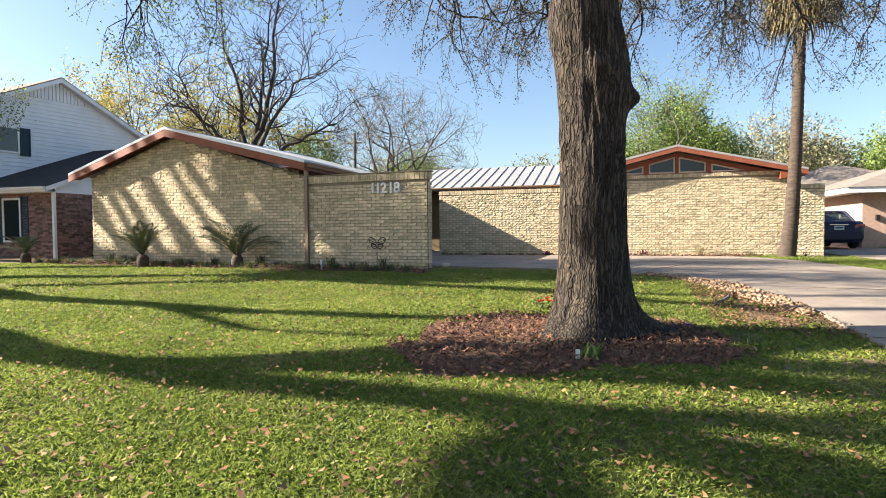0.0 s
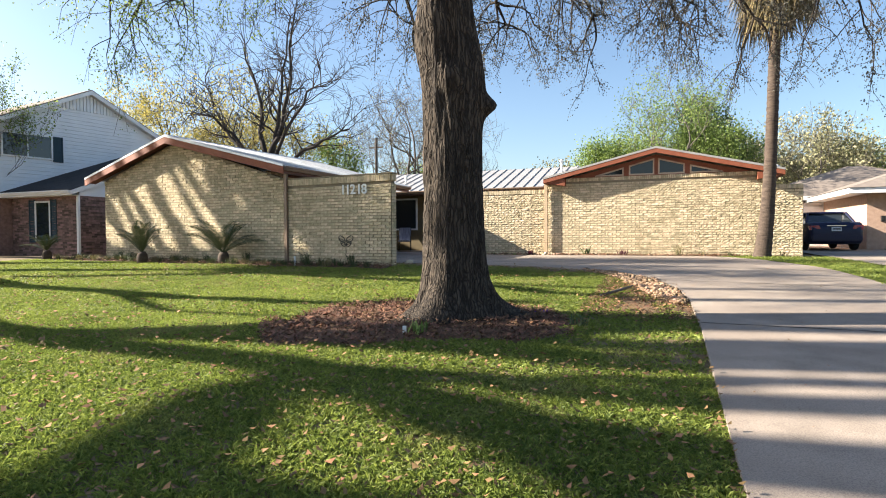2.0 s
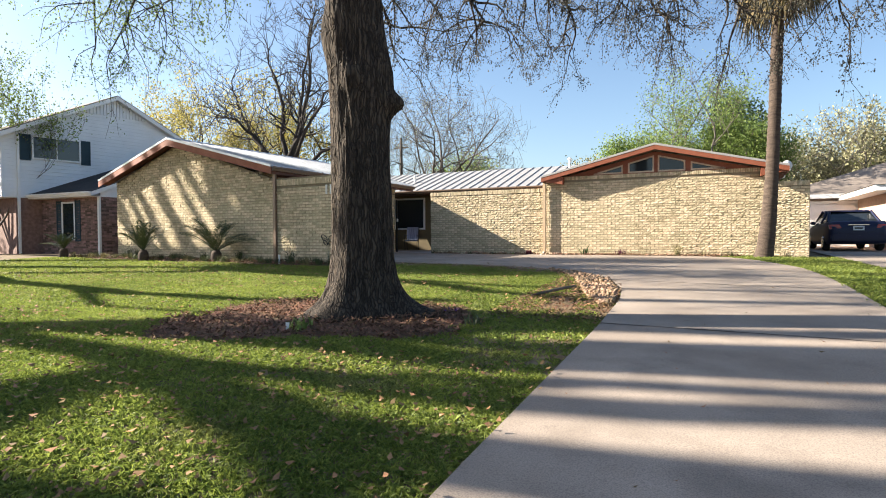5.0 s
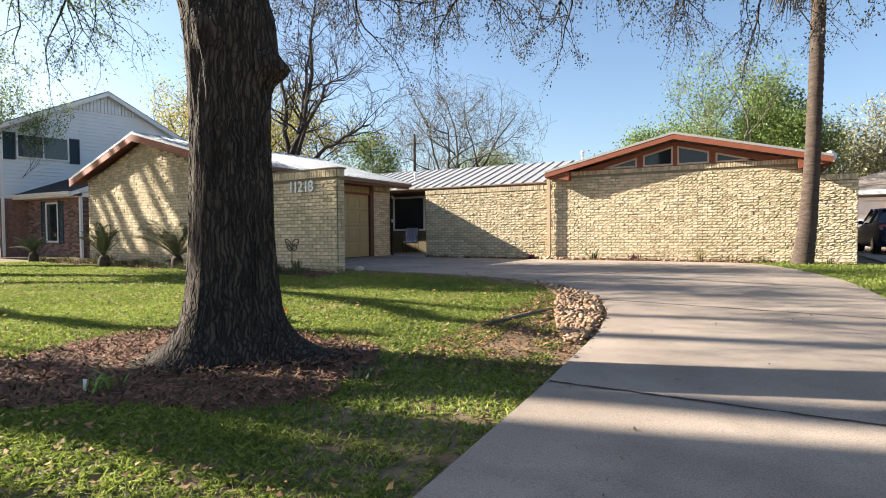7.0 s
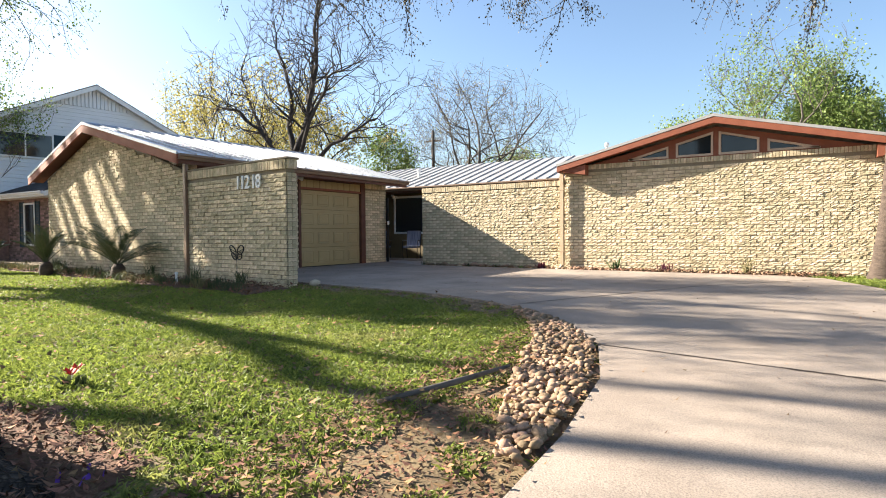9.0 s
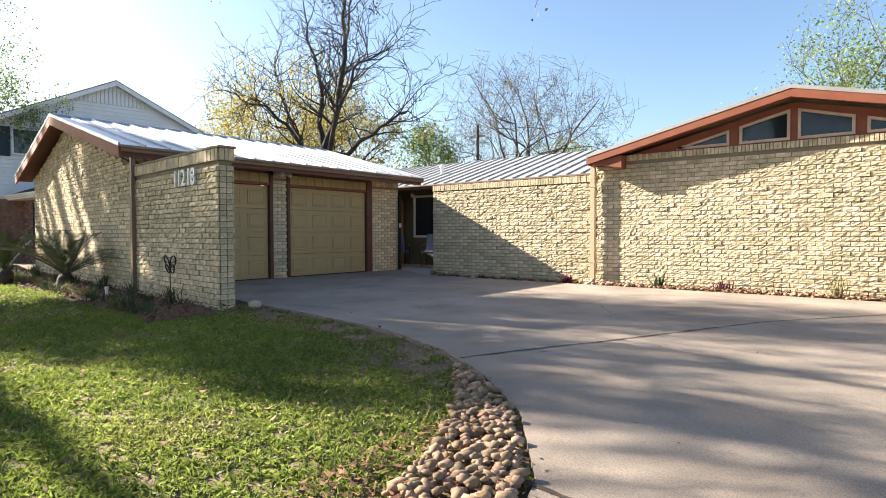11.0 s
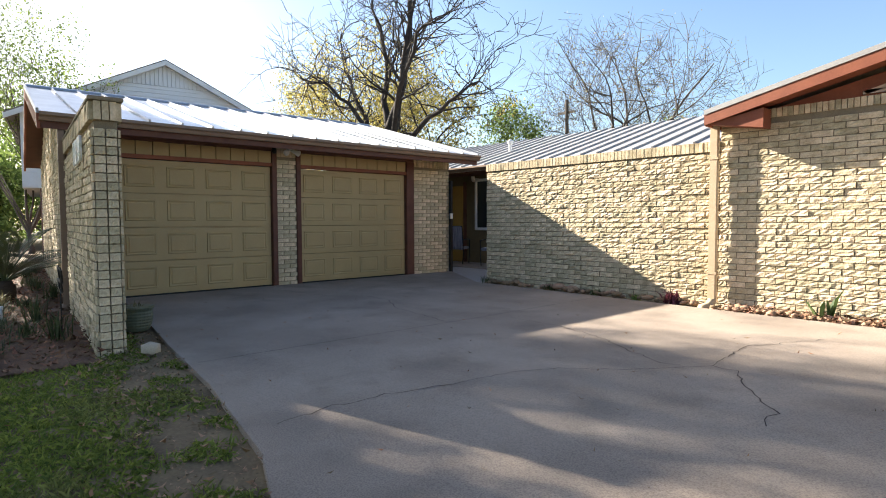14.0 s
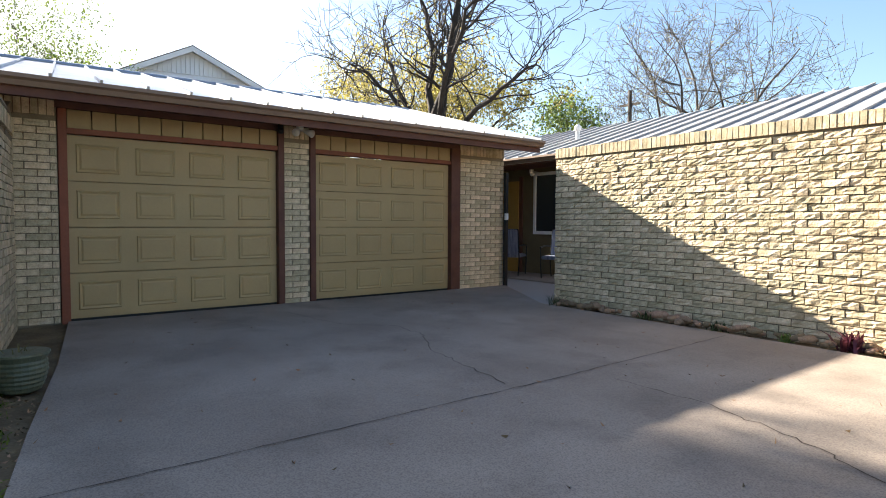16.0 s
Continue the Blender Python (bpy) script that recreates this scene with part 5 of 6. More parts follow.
        for y in (0.92, 3.55):
            w = part("wheel", Geo().tube([(s * 0.70, y, 0.32), (s * 0.90, y, 0.32)], 0.32, 24), rubber, c, label="black tyre", bevel=0.03)
            part("rim", Geo().tube([(s * 0.88, y, 0.32), (s * 0.915, y, 0.32)], [0.21, 0.19], 16), chrome, w, label="bright wheel rim")
    part("bumper", Geo().box((-0.80, -0.06, 0.36), (0.80, 0.12, 0.6)), paint, c, bevel=0.05)
    part("licence_plate", Geo().box((-0.16, -0.035, 0.72), (0.16, -0.02, 0.87)), plate_m, c, label="pale licence plate with dark bars")
    part("plate_bar", Geo().box((-0.12, -0.04, 0.77), (0.12, -0.036, 0.82)), M_BLACK, c)
    part("trim_strip", Geo().box((-0.3, -0.02, 0.9), (0.3, 0.0, 0.925)), chrome, c, label="chrome strip")
    return c


car((8.3, 24.6, ground_z(8.3, 24) + 0.02), 2)

# ---- palm ----
M_PALM = mat("palm_trunk", (0.095, 0.07, 0.054), (0.045, 0.033, 0.027), rough=0.95, scale=5, fine=30, bump=1.0, stretch=(1, 1, 4))
M_SKIRT = mat("dead_palm_fronds", (0.17, 0.135, 0.06), (0.09, 0.07, 0.035), rough=0.9, scale=3, fine=30, bump=0.4, island=0.35)
M_FROND = mat("palm_frond_green", (0.07, 0.11, 0.035), (0.04, 0.07, 0.025), rough=0.5, scale=3, fine=20, bump=0.1, island=0.3, translucent=0.2)


def palm():
    rng = random.Random(5)
    x, y = 5.12, 18.62
    p = empty("palm_tree", (x, y, ground_z(x, y) - 0.05), label="tall fan palm with a skirt of dead fronds", category="palm")
    v, f, sides, rings = [], [], 20, 90
    for k in range(rings):
        z = 8.1 * k / (rings - 1)
        r = 0.172 + 0.075 * math.exp(-z / 0.5) - 0.004 * z + 0.02 * math.exp(-((z - 1) / 1) ** 2) + (0.006 if k % 2 else -0.006)
        cx = 0.16 * (1 - math.exp(-z / 1.2)) + 0.022 * z
        for s in range(sides):
            a = 2 * math.pi * s / sides
            rr = r + 0.012 * noise.noise((math.cos(a) * 3, math.sin(a) * 3, z * 4))
            v.append((cx + rr * math.cos(a), rr * math.sin(a), z))
    f = [(k * sides + s, k * sides + (s + 1) % sides, (k + 1) * sides + (s + 1) % sides, (k + 1) * sides + s) for k in range(rings - 1) for s in range(sides)]
    part("trunk", mesh_from("trunk", v, f, M_PALM, smooth=True), M_PALM, p)
    tip = Vector((0.34, 0, 7.85))

    def fan(base, d, size, droop, mat_, name):
        """A fan frond: a stalk and narrow pointed fingers."""
        g = Geo()
        d = Vector(d).normalized()
        side = d.cross(Vector((0, 0, 1))).normalized()
        up = side.cross(d)
        end = base + d * size * 0.55
        g.tube([base, base.lerp(end, 0.5) + Vector((0, 0, 0.03)), end], [0.018, 0.012, 0.008], 4)
        for i in range(15):
            a = radians(-105 + 210 * i / 14)
            q = (d * math.cos(a) + side * math.sin(a)).normalized()
            ln = size * 0.55 * rng.uniform(0.8, 1.1)
            w = side * math.cos(a) - d * math.sin(a)
            m_, t_ = end + q * ln * 0.55 + up * 0.02, end + q * ln + Vector((0, 0, -droop * ln * rng.uniform(0.5, 1.2)))
            g.add([end, m_ + w * 0.028, t_, m_ - w * 0.028], [(0, 1, 2, 3)])
        part(name, g, mat_, p)

    for i in range(70):
        a = rng.uniform(0, 2 * math.pi)
        z = rng.uniform(-0.35, 0.75)
        fan(tip + Vector((math.cos(a) * 0.12, math.sin(a) * 0.12, z)), (math.cos(a) * (0.45 + 0.5 * max(z, 0)), math.sin(a) * (0.45 + 0.5 * max(z, 0)), -0.65 + rng.uniform(-0.2, 0.35)), rng.uniform(0.95, 1.5), 0.9, M_SKIRT, "dead_frond")
    for i in range(22):
        a = 2 * math.pi * i / 22 + rng.uniform(-0.1, 0.1)
        fan(tip + Vector((0, 0, 0.9)), (math.cos(a), math.sin(a), rng.uniform(-0.2, 0.9)), rng.uniform(1.3, 1.8), 0.35, M_FROND, "frond")


palm()

# ---- sago palms ----
M_SAGO = mat("sago_frond", (0.075, 0.10, 0.035), (0.04, 0.06, 0.025), rough=0.4, scale=4, fine=30, bump=0.1, spec=0.5)


def sago(at, seed, n, length, steep, label):
    rng = random.Random(seed)
    s = empty("sago_palm", at, label=label, category="sago palm")
    part("trunk", Geo().tube([(0, 0, -0.05), (0, 0, 0.1), (0.01, 0, 0.22), (0, 0, 0.3)], [0.13, 0.15, 0.14, 0.09], 10), M_PALM, s, smooth=True)
    for i in range(n):
        a = 2 * math.pi * i / n + rng.uniform(-0.25, 0.25)
        e = rng.uniform(*steep)
        d = Vector((math.cos(a) * math.cos(e), math.sin(a) * math.cos(e), math.sin(e)))
        side = d.cross(Vector((0, 0, 1))).normalized()
        ln = length * rng.uniform(0.8, 1.1)
        pts = [Vector((0, 0, 0.27)) + d * ln * t + Vector((0, 0, -0.33 * ln * t * t)) for t in [q / 8 for q in range(9)]]
        g = Geo().tube(pts, [0.011 * (1 - 0.8 * t) for t in [q / 8 for q in range(9)]], 4)
        for j in range(44):
            t = 0.12 + 0.88 * j / 43
            k = min(int(t * 8), 7)
            p = pts[k].lerp(pts[k + 1], t * 8 - k)
            along = (pts[k + 1] - pts[k]).normalized()
            up = side.cross(along)
            fl = ln * 0.16 * math.sin(math.pi * min(1, 0.12 + t * 0.9)) + 0.02
            for sg in (-1, 1):
                q = (side * sg * 0.8 + along * 0.5 + up * 0.35).normalized()
                g.add([p, p + q * fl * 0.5 + along * 0.007, p + q * fl, p + q * fl * 0.5 - along * 0.007], [(0, 1, 2, 3)])
        part("frond", g, M_SAGO, s)
    return s


sago((-11.35, 11.95, ground_z(-11, 12)), 1, 15, 1.35, (0.8, 1.35), "upright sago palm with stiff feathered fronds in the bed")
sago((-8.65, 12.2, ground_z(-8.6, 12)), 2, 24, 1.5, (0.3, 1.15), "spreading sago palm with arching feathered fronds in the bed")
sago((-16.3, 12.6, ground_z(-16, 12)), 3, 14, 1.0, (0.5, 1.2), "sago palm beside the neighbour's wall")

# ---- beds ----
M_LITTER = mat("leaf_litter", (0.16, 0.09, 0.055), (0.07, 0.04, 0.03), scale=4, fine=50, bump=0.9)


def scatter_mesh(name, spots, material, size, seed, flat=0.6, aspect=0.45, lift=0.01):
    """Bent chips or leaves lying on the ground."""
    r = np.random.RandomState(seed)
    n = len(spots)
    c = np.array([(x, y, ground_z(x, y) - 0.012 + lift * r.rand()) for x, y in spots])
    a = r.rand(n) * 2 * np.pi
    d = np.stack([np.cos(a), np.sin(a), r.normal(0, 1 - flat, n) * 0.5], 1)
    d /= np.linalg.norm(d, axis=1)[:, None]
    s = np.stack([-np.sin(a), np.cos(a), r.normal(0, 1 - flat, n) * 0.6], 1)
    ln = size * r.uniform(0.5, 1.4, (n, 1))
    w = ln * aspect * r.uniform(0.6, 1.2, (n, 1))
    up = np.array([0, 0, 1.0]) * ln * r.uniform(0.05, 0.3, (n, 1))
    v = np.stack([c - d * ln / 2 + up, c + s * w / 2 , c + d * ln / 2 + up, c - s * w / 2], 1)
    return mesh_quick(name, v.reshape(-1, 3), np.arange(n * 4), 4, material)


def in_bed(x, y):
    return -16.5 < x < -3.4 and front_line(x) - 1.05 - 0.12 * math.sin(x * 1.7) < y < front_line(x)


def in_mulch(x, y):
    a = math.atan2(y - 5.8, x)
    r = 1.5 + 0.2 * math.sin(2 * a + 0.6) + 0.14 * math.sin(3 * a + 1) + 0.28 * noise.noise((x * 1.6, y * 1.6, 4.0)) + 0.16 * noise.noise((x * 6, y * 6, 7.0))
    return math.hypot(x, y - 5.8) < r


def drive_edge(y):
    pts = DRIVE_L[:11]
    for (x0, y0), (x1, y1) in zip(pts, pts[1:]):
        if y0 <= y <= y1:
            return x0 + (x1 - x0) * (y - y0) / (y1 - y0)
    return 3.1


def in_rocks(x, y):
    if not 7.9 < y < 11.7:
        return False
    w = 0.62 * math.sin(math.pi * min(1, max(0, (y - 7.7) / 4.3))) ** 0.6
    return drive_edge(y) - w < x < drive_edge(y) - 0.06


def spots_in(test, x0, x1, y0, y1, n, seed):
    r = np.random.RandomState(seed)
    pts = np.stack([r.uniform(x0, x1, n), r.uniform(y0, y1, n)], 1)
    return [tuple(p) for p in pts if test(*p)]


def bed_sheet(name, test, x0, x1, y0, y1, step, lift, material, **tags):
    v, f, at = [], [], {}
    for i in range(int((x1 - x0) / step)):
        for j in range(int((y1 - y0) / step)):
            x, y = x0 + i * step, y0 + j * step
            if not test(x + step / 2, y + step / 2):
                continue
            q = []
            for a, b in ((i, j), (i + 1, j), (i + 1, j + 1), (i, j + 1)):
                if (a, b) not in at:
                    px, py = x0 + a * step, y0 + b * step
                    at[a, b] = len(v)
                    v.append((px, py, ground_z(px, py) + lift + 0.02 * noise.noise((px * 3, py * 3, 1)) - 0.012))
                q.append(at[a, b])
            f.append(q)
    return thing(name, mesh_from(name, v, f, material, smooth=True), material, **tags)


bed_sheet("flower_bed", in_bed, -17, -3, 10.5, 13.8, 0.12, 0.0, M_LITTER, label="leaf-littered planting bed along the brick wall", category="bed", kind="structure")
bed_sheet("mulch_bed", in_mulch, -2.4, 2.6, 3.4, 8.2, 0.08, -0.006, M_MULCH, label="round bed of shredded bark mulch at the oak", category="mulch", kind="structure")
M_CHIP = mat("bark_chips", (0.24, 0.13, 0.075), (0.10, 0.055, 0.033), rough=0.9, scale=6, fine=40, bump=0.3, island=0.55)
tagged(thing("bark_chip", scatter_mesh("bark_chip", spots_in(in_mulch, -2.4, 2.6, 3.4, 8.2, 24000, 3), M_CHIP, 0.075, 3, flat=0.4, aspect=0.24, lift=0.045), M_CHIP), label="loose shredded bark chips in the oak bed", category="mulch", kind="stuff")
tagged(thing("litter_leaf", scatter_mesh("litter_leaf", spots_in(in_bed, -16.5, -3.4, 10.5, 13.8, 9000, 4), M_CHIP, 0.07, 4, flat=0.4, lift=0.06), M_CHIP), label="dead leaves in the planting bed", category="leaves", kind="stuff")


def clump(name, at, seed, n, length, width, material, label, spread=0.5, category="plant"):
    rng = np.random.RandomState(seed)
    v = []
    for _ in range(n):
        a, e = rng.uniform(0, 2 * np.pi), rng.uniform(0.05, spread)
        d = np.array([np.cos(a) * e, np.sin(a) * e, 1.0])
        ln = length * rng.uniform(0.6, 1.15)
        b = np.array([rng.normal(0, 0.05), rng.normal(0, 0.05), 0])
        s = np.array([-np.sin(a), np.cos(a), 0]) * width
        m_ = b + d * ln * 0.55
        t_ = b + d * ln * 0.8 + np.array([np.cos(a), np.sin(a), -0.25]) * ln * 0.35 * e / spread
        v += [b - s * 0.5, b + s * 0.5, m_ + s * 0.5, m_ - s * 0.5, m_ - s * 0.5, m_ + s * 0.5, t_ + s * 0.08, t_ - s * 0.08]
    me = mesh_quick(name, np.array(v), np.arange(len(v)), 4, material)
    ob = thing(name, me, material, label=label, category=category)
    ob.matrix_basis = pose(*at)
    return ob


M_LIRIOPE = mat("border_grass", (0.085, 0.11, 0.04), (0.05, 0.065, 0.03), rough=0.6, scale=2, fine=20, bump=0.05, island=0.4, translucent=0.2)
M_DRYGRASS = mat("dry_border_grass", (0.24, 0.22, 0.10), (0.15, 0.13, 0.06), rough=0.8, scale=2, fine=20, bump=0.05, island=0.4, translucent=0.2)
M_PURPLE = mat("purple_leaves", (0.13, 0.035, 0.05), (0.08, 0.025, 0.035), rough=0.5, scale=3, fine=20, bump=0.05, island=0.3, translucent=0.2)
_r = random.Random(9)
for i in range(46):
    x = -16.2 + 12.4 * (i + _r.random()) / 46
    y = front_line(x) - _r.uniform(0.75, 1.0)
    dry = _r.random() < 0.4
    clump("border_grass_clump", (x, y, ground_z(x, y)), 200 + i, 60, _r.uniform(0.14, 0.26), 0.008, M_DRYGRASS if dry else M_LIRIOPE, ("dry straw-coloured" if dry else "dark green") + " grass clump on the edge of the bed", spread=1.2)
for i in range(12):
    x = -15.5 + 11.4 * (i + _r.random()) / 12
    y = front_line(x) - _r.uniform(0.15, 0.6)
    clump("bed_plant", (x, y, ground_z(x, y)), 300 + i, 40, _r.uniform(0.2, 0.4), 0.012, M_LIRIOPE, "leafy green plant against the brick wall", spread=0.7)
for x, y, n, ln, w, m_, lb in ((-1.75, 19.12, 36, 0.24, 0.03, M_PURPLE, "purple-leaved plant among stones"), (0.15, 19.1, 9, 0.5, 0.05, M_FROND, "young palm seedling at the sunlit wall"), (1.25, 19.05, 30, 0.26, 0.03, M_PURPLE, "purple-leaved plant among stones"),
                         (2.9, 19.0, 60, 0.5, 0.008, M_DRYGRASS, "tall wispy grass clump at the wall"), (3.6, 19.0, 30, 0.22, 0.01, M_DRYGRASS, "low dry grass clump"), (-5.3, 19.05, 40, 0.22, 0.008, M_LIRIOPE, "dark green grass clump at the court gap"),
                         (-3.9, 19.12, 30, 0.14, 0.012, M_LIRIOPE, "low creeping plant among stones"), (-3.0, 19.12, 30, 0.14, 0.012, M_LIRIOPE, "low creeping plant among stones"), (-2.3, 19.1, 30, 0.12, 0.014, M_LEAF_GRN, "small bright green plant among stones"),
                         (0.8, 19.1, 30, 0.13, 0.012, M_LEAF_GRN, "small bright green plant among stones"), (2.0, 19.0, 24, 0.12, 0.012, M_LEAF_GRN, "small bright green plant among stones"), (4.3, 18.9, 40, 0.2, 0.008, M_LIRIOPE, "grass clump at the foot of the palm"),
                         (5.7, 18.9, 40, 0.25, 0.008, M_LIRIOPE, "grass clump at the foot of the palm")):
    clump("bed_plant", (x, y, ground_z(x, y) - 0.02), int(abs(x) * 100), n, ln, w, m_, lb, spread=0.9)

# ---- stones ----
M_STONE = mat("river_stone", (0.36, 0.245, 0.155), (0.21, 0.135, 0.085), rough=0.8, scale=5, fine=40, bump=0.2, objrand=0.4)
M_STONE2 = mat("river_stone_small", (0.36, 0.245, 0.155), (0.21, 0.135, 0.085), rough=0.8, scale=5, fine=40, bump=0.2, island=0.4)


def stone_shape(seed):
    bm = bmesh.new()
    bmesh.ops.create_icosphere(bm, subdivisions=1, radius=1.0)
    r = random.Random(seed)
    k = Vector((r.uniform(0.8, 1.3), r.uniform(0.65, 0.95), r.uniform(0.5, 0.75)))
    for v in bm.verts:
        v.co = Vector((v.co.x * k.x, v.co.y * k.y, v.co.z * k.z)) * (1 + 0.16 * noise.noise(v.co * 1.3 + Vector((seed, 0, 0))))
    me = bpy.data.meshes.new("stone")
    bm.to_mesh(me)
    bm.free()
    me.materials.append(M_STONE)
    me.shade_smooth()
    return me


STONES = [stone_shape(i) for i in range(9)]


def stones(name, spots, sizes, seed, label, z_up=0.0, limit=300):
    rng = random.Random(seed)
    bed = empty(name, label=label, category="stones")
    rest_v, rest_f = [], []
    for i, (x, y) in enumerate(spots):
        s = rng.uniform(*sizes) * (1.3 if rng.random() < 0.15 else 1)
        m = Matrix.Translation((x, y, ground_z(x, y) + s * 0.3 + z_up + rng.uniform(-0.01, 0.03))) @ Euler((rng.uniform(-0.4, 0.4), rng.uniform(-0.4, 0.4), rng.uniform(0, 6.28))).to_matrix().to_4x4() @ Matrix.Diagonal((s, s * rng.uniform(0.7, 1), s * rng.uniform(0.55, 0.9), 1))
        me = rng.choice(STONES)
        if i < limit:
            ob = new("stone", me)
            ob.parent = bed
            ob.matrix_local = m
        else:
            o = len(rest_v)
            rest_v += [tuple(m @ v.co) for v in me.vertices]
            rest_f += [tuple(o + k for k in p.vertices) for p in me.polygons]
    if rest_v:
        tagged(part("small_stone", mesh_from("small_stone", rest_v, rest_f, M_STONE2, smooth=True), M_STONE2, bed), kind="stuff")
    return bed


stones("river_stones", sorted(spots_in(in_rocks, 0.8, 3.0, 7.9, 11.7, 6500, 5), key=lambda p: p[1]), (0.017, 0.046), 6, "heap of rounded brown river stones at the drive's bend")
stones("wall_stones", sorted(spots_in(lambda x, y: True, -1.1, 4.2, 18.86, 19.25, 420, 7), key=lambda p: p[1]), (0.03, 0.065), 8, "tan stones and leaf litter along the sunlit wall")
stones("court_stones", spots_in(lambda x, y: True, -5.4, -1.4, 19.06, 19.27, 70, 9), (0.05, 0.1), 10, "flat stones edging the drive under the court wall")
tagged(thing("wall_litter", scatter_mesh("wall_litter", spots_in(lambda x, y: True, -1.0, 4.6, 18.8, 19.27, 2200, 11), M_CHIP, 0.07, 12, flat=0.4, lift=0.07), M_CHIP), label="dry leaves and twigs among the wall stones", category="leaves", kind="stuff")
rock = thing("rock", STONES[2].copy(), M_STONE, label="pale rounded rock beside the wing wall", category="rock")
rock.data.materials.clear()
rock.data.materials.append(mat("pale_rock", (0.55, 0.47, 0.36), (0.42, 0.35, 0.27), scale=9, fine=40, bump=0.4))
rock.matrix_basis = pose(-3.35, 12.78, ground_z(-3.3, 12.8) + 0.05, 0, 0, 20) @ Matrix.Diagonal((0.09, 0.09, 0.13, 1.0))

# ---- drive joints and cracks ----
M_JOINT = mat("joint_filler", (0.07, 0.05, 0.04), (0.035, 0.027, 0.022), scale=8, fine=60, bump=0.4)


def line_strip(name, pts, width, label, seed=0, jag=0.0):
    """A narrow dark groove laid along the slab."""
    rng = random.Random(seed)
    fine = []
    for (x0, y0), (x1, y1) in zip(pts, pts[1:]):
        n = max(1, int(math.hypot(x1 - x0, y1 - y0) / 0.07))
        for i in range(n):
            t = i / n
            fine.append(Vector((x0 + (x1 - x0) * t + rng.gauss(0, jag), y0 + (y1 - y0) * t + rng.gauss(0, jag), 0)))
    v, f = [], []
    for i in range(len(fine)):
        d = (fine[min(i + 1, len(fine) - 1)] - fine[max(i - 1, 0)]).normalized()
        s = Vector((-d.y, d.x, 0)) * width * (0.5 + (rng.uniform(-0.25, 0.35) if jag else 0))
        for q in (fine[i] - s, fine[i] + s):
            v.append((q.x, q.y, ground_z(q.x, q.y) + 0.0165))
    f = [(2 * i, 2 * i + 1, 2 * i + 3, 2 * i + 2) for i in range(len(fine) - 1)]
    ob = new(name, mesh_from(name, v, f, M_JOINT))
    ob.parent = driveway
    return ob


for pts in ([(0.85, 11.95), (1.45, 13.1), (2.46, 15.5), (3.4, 16.9), (4.3, 18.15)], [(2.42, 10.35), (4.44, 10.1), (5.7, 9.95)], [(2.99, 6.65), (5.85, 6.55)], [(-2.68, 12.95), (-2.66, 16), (-2.74, 18.85)], [(3.02, 2.2), (6.0, 2.15)], [(3.05, -2.2), (6.0, -2.2)]):
    line_strip("joint", pts, 0.006 if pts[0][0] < 0 else 0.022, "", 1, 0.004)
for i, pts in enumerate(([(-0.93, 12.8), (-0.96, 13.1), (-0.95, 13.57), (-0.85, 13.98), (-0.79, 14.39), (-0.73, 14.74), (-0.47, 15.07), (-0.2, 15.33), (0.0, 15.62), (0.18, 15.9), (0.14, 16.24), (0.09, 16.81), (0.27, 17.24), (0.51, 17.8)],
                       [(0.18, 15.9), (0.38, 15.88), (0.58, 15.5), (0.74, 15.29), (0.92, 15.04), (0.93, 14.87), (1.0, 14.68)],
                       [(-2.4, 16.46), (-1.73, 16.46), (-0.98, 16.19), (-0.48, 15.88), (-0.14, 15.7), (0.1, 15.8)],
                       [(-6.83, 15.74), (-5.6, 15.91), (-5.13, 16.36), (-4.49, 16.27), (-3.98, 15.94), (-3.45, 15.86), (-2.68, 15.71)])):
    line_strip("crack", pts, 0.0065, "", 20 + i, 0.014)

# ---- small things at the house ----
M_NUMBER = mat("silver_number", (0.8, 0.8, 0.78), (0.7, 0.7, 0.68), rough=0.45, scale=8, fine=60, bump=0.05)
number = empty("house_number", label="silvery house number 11218 on the brick wing wall", category="house number")
number.matrix_basis = FL @ pose(FRONT_LEN - 1.5, -0.045, 1.76, 90)
for i, ch in enumerate("11218"):
    cu = bpy.data.curves.new("digit", "FONT")
    cu.body, cu.size, cu.extrude, cu.offset = ch, 0.34, 0.012, 0.006
    cu.materials.append(M_NUMBER)
    ob = new("digit", cu)
    ob.parent = number
    ob.matrix_local = pose((0, 0.15, 0.3, 0.49, 0.64)[i], 0, 0)
bf = empty("butterfly_stake", label="dark metal butterfly ornament on a stake in the bed", category="ornament")
bf.matrix_basis = FL @ pose(FRONT_LEN - 1.22, -0.22, -0.1)
part("stake", Geo().tube([(0, 0, 0), (0, 0, 0.65)], 0.007, 6), M_BLACK, bf)
for s in (-1, 1):
    for (w, h, z0) in ((0.2, 0.15, 0.68), (0.14, 0.12, 0.58)):
        g = Geo()
        ring = [(s * (0.02 + w * 0.5 * (1 - math.cos(t))), -0.01 * math.sin(t), z0 + h * 0.5 * math.sin(t) + w * 0.2 * (1 - math.cos(t))) for t in np.linspace(0, 2 * math.pi, 14)]
        g.tube(ring, 0.011, 5, caps=False)
        g.tube([ring[0], ring[7]], 0.007, 4)
        part("wing", g, M_BLACK, bf)

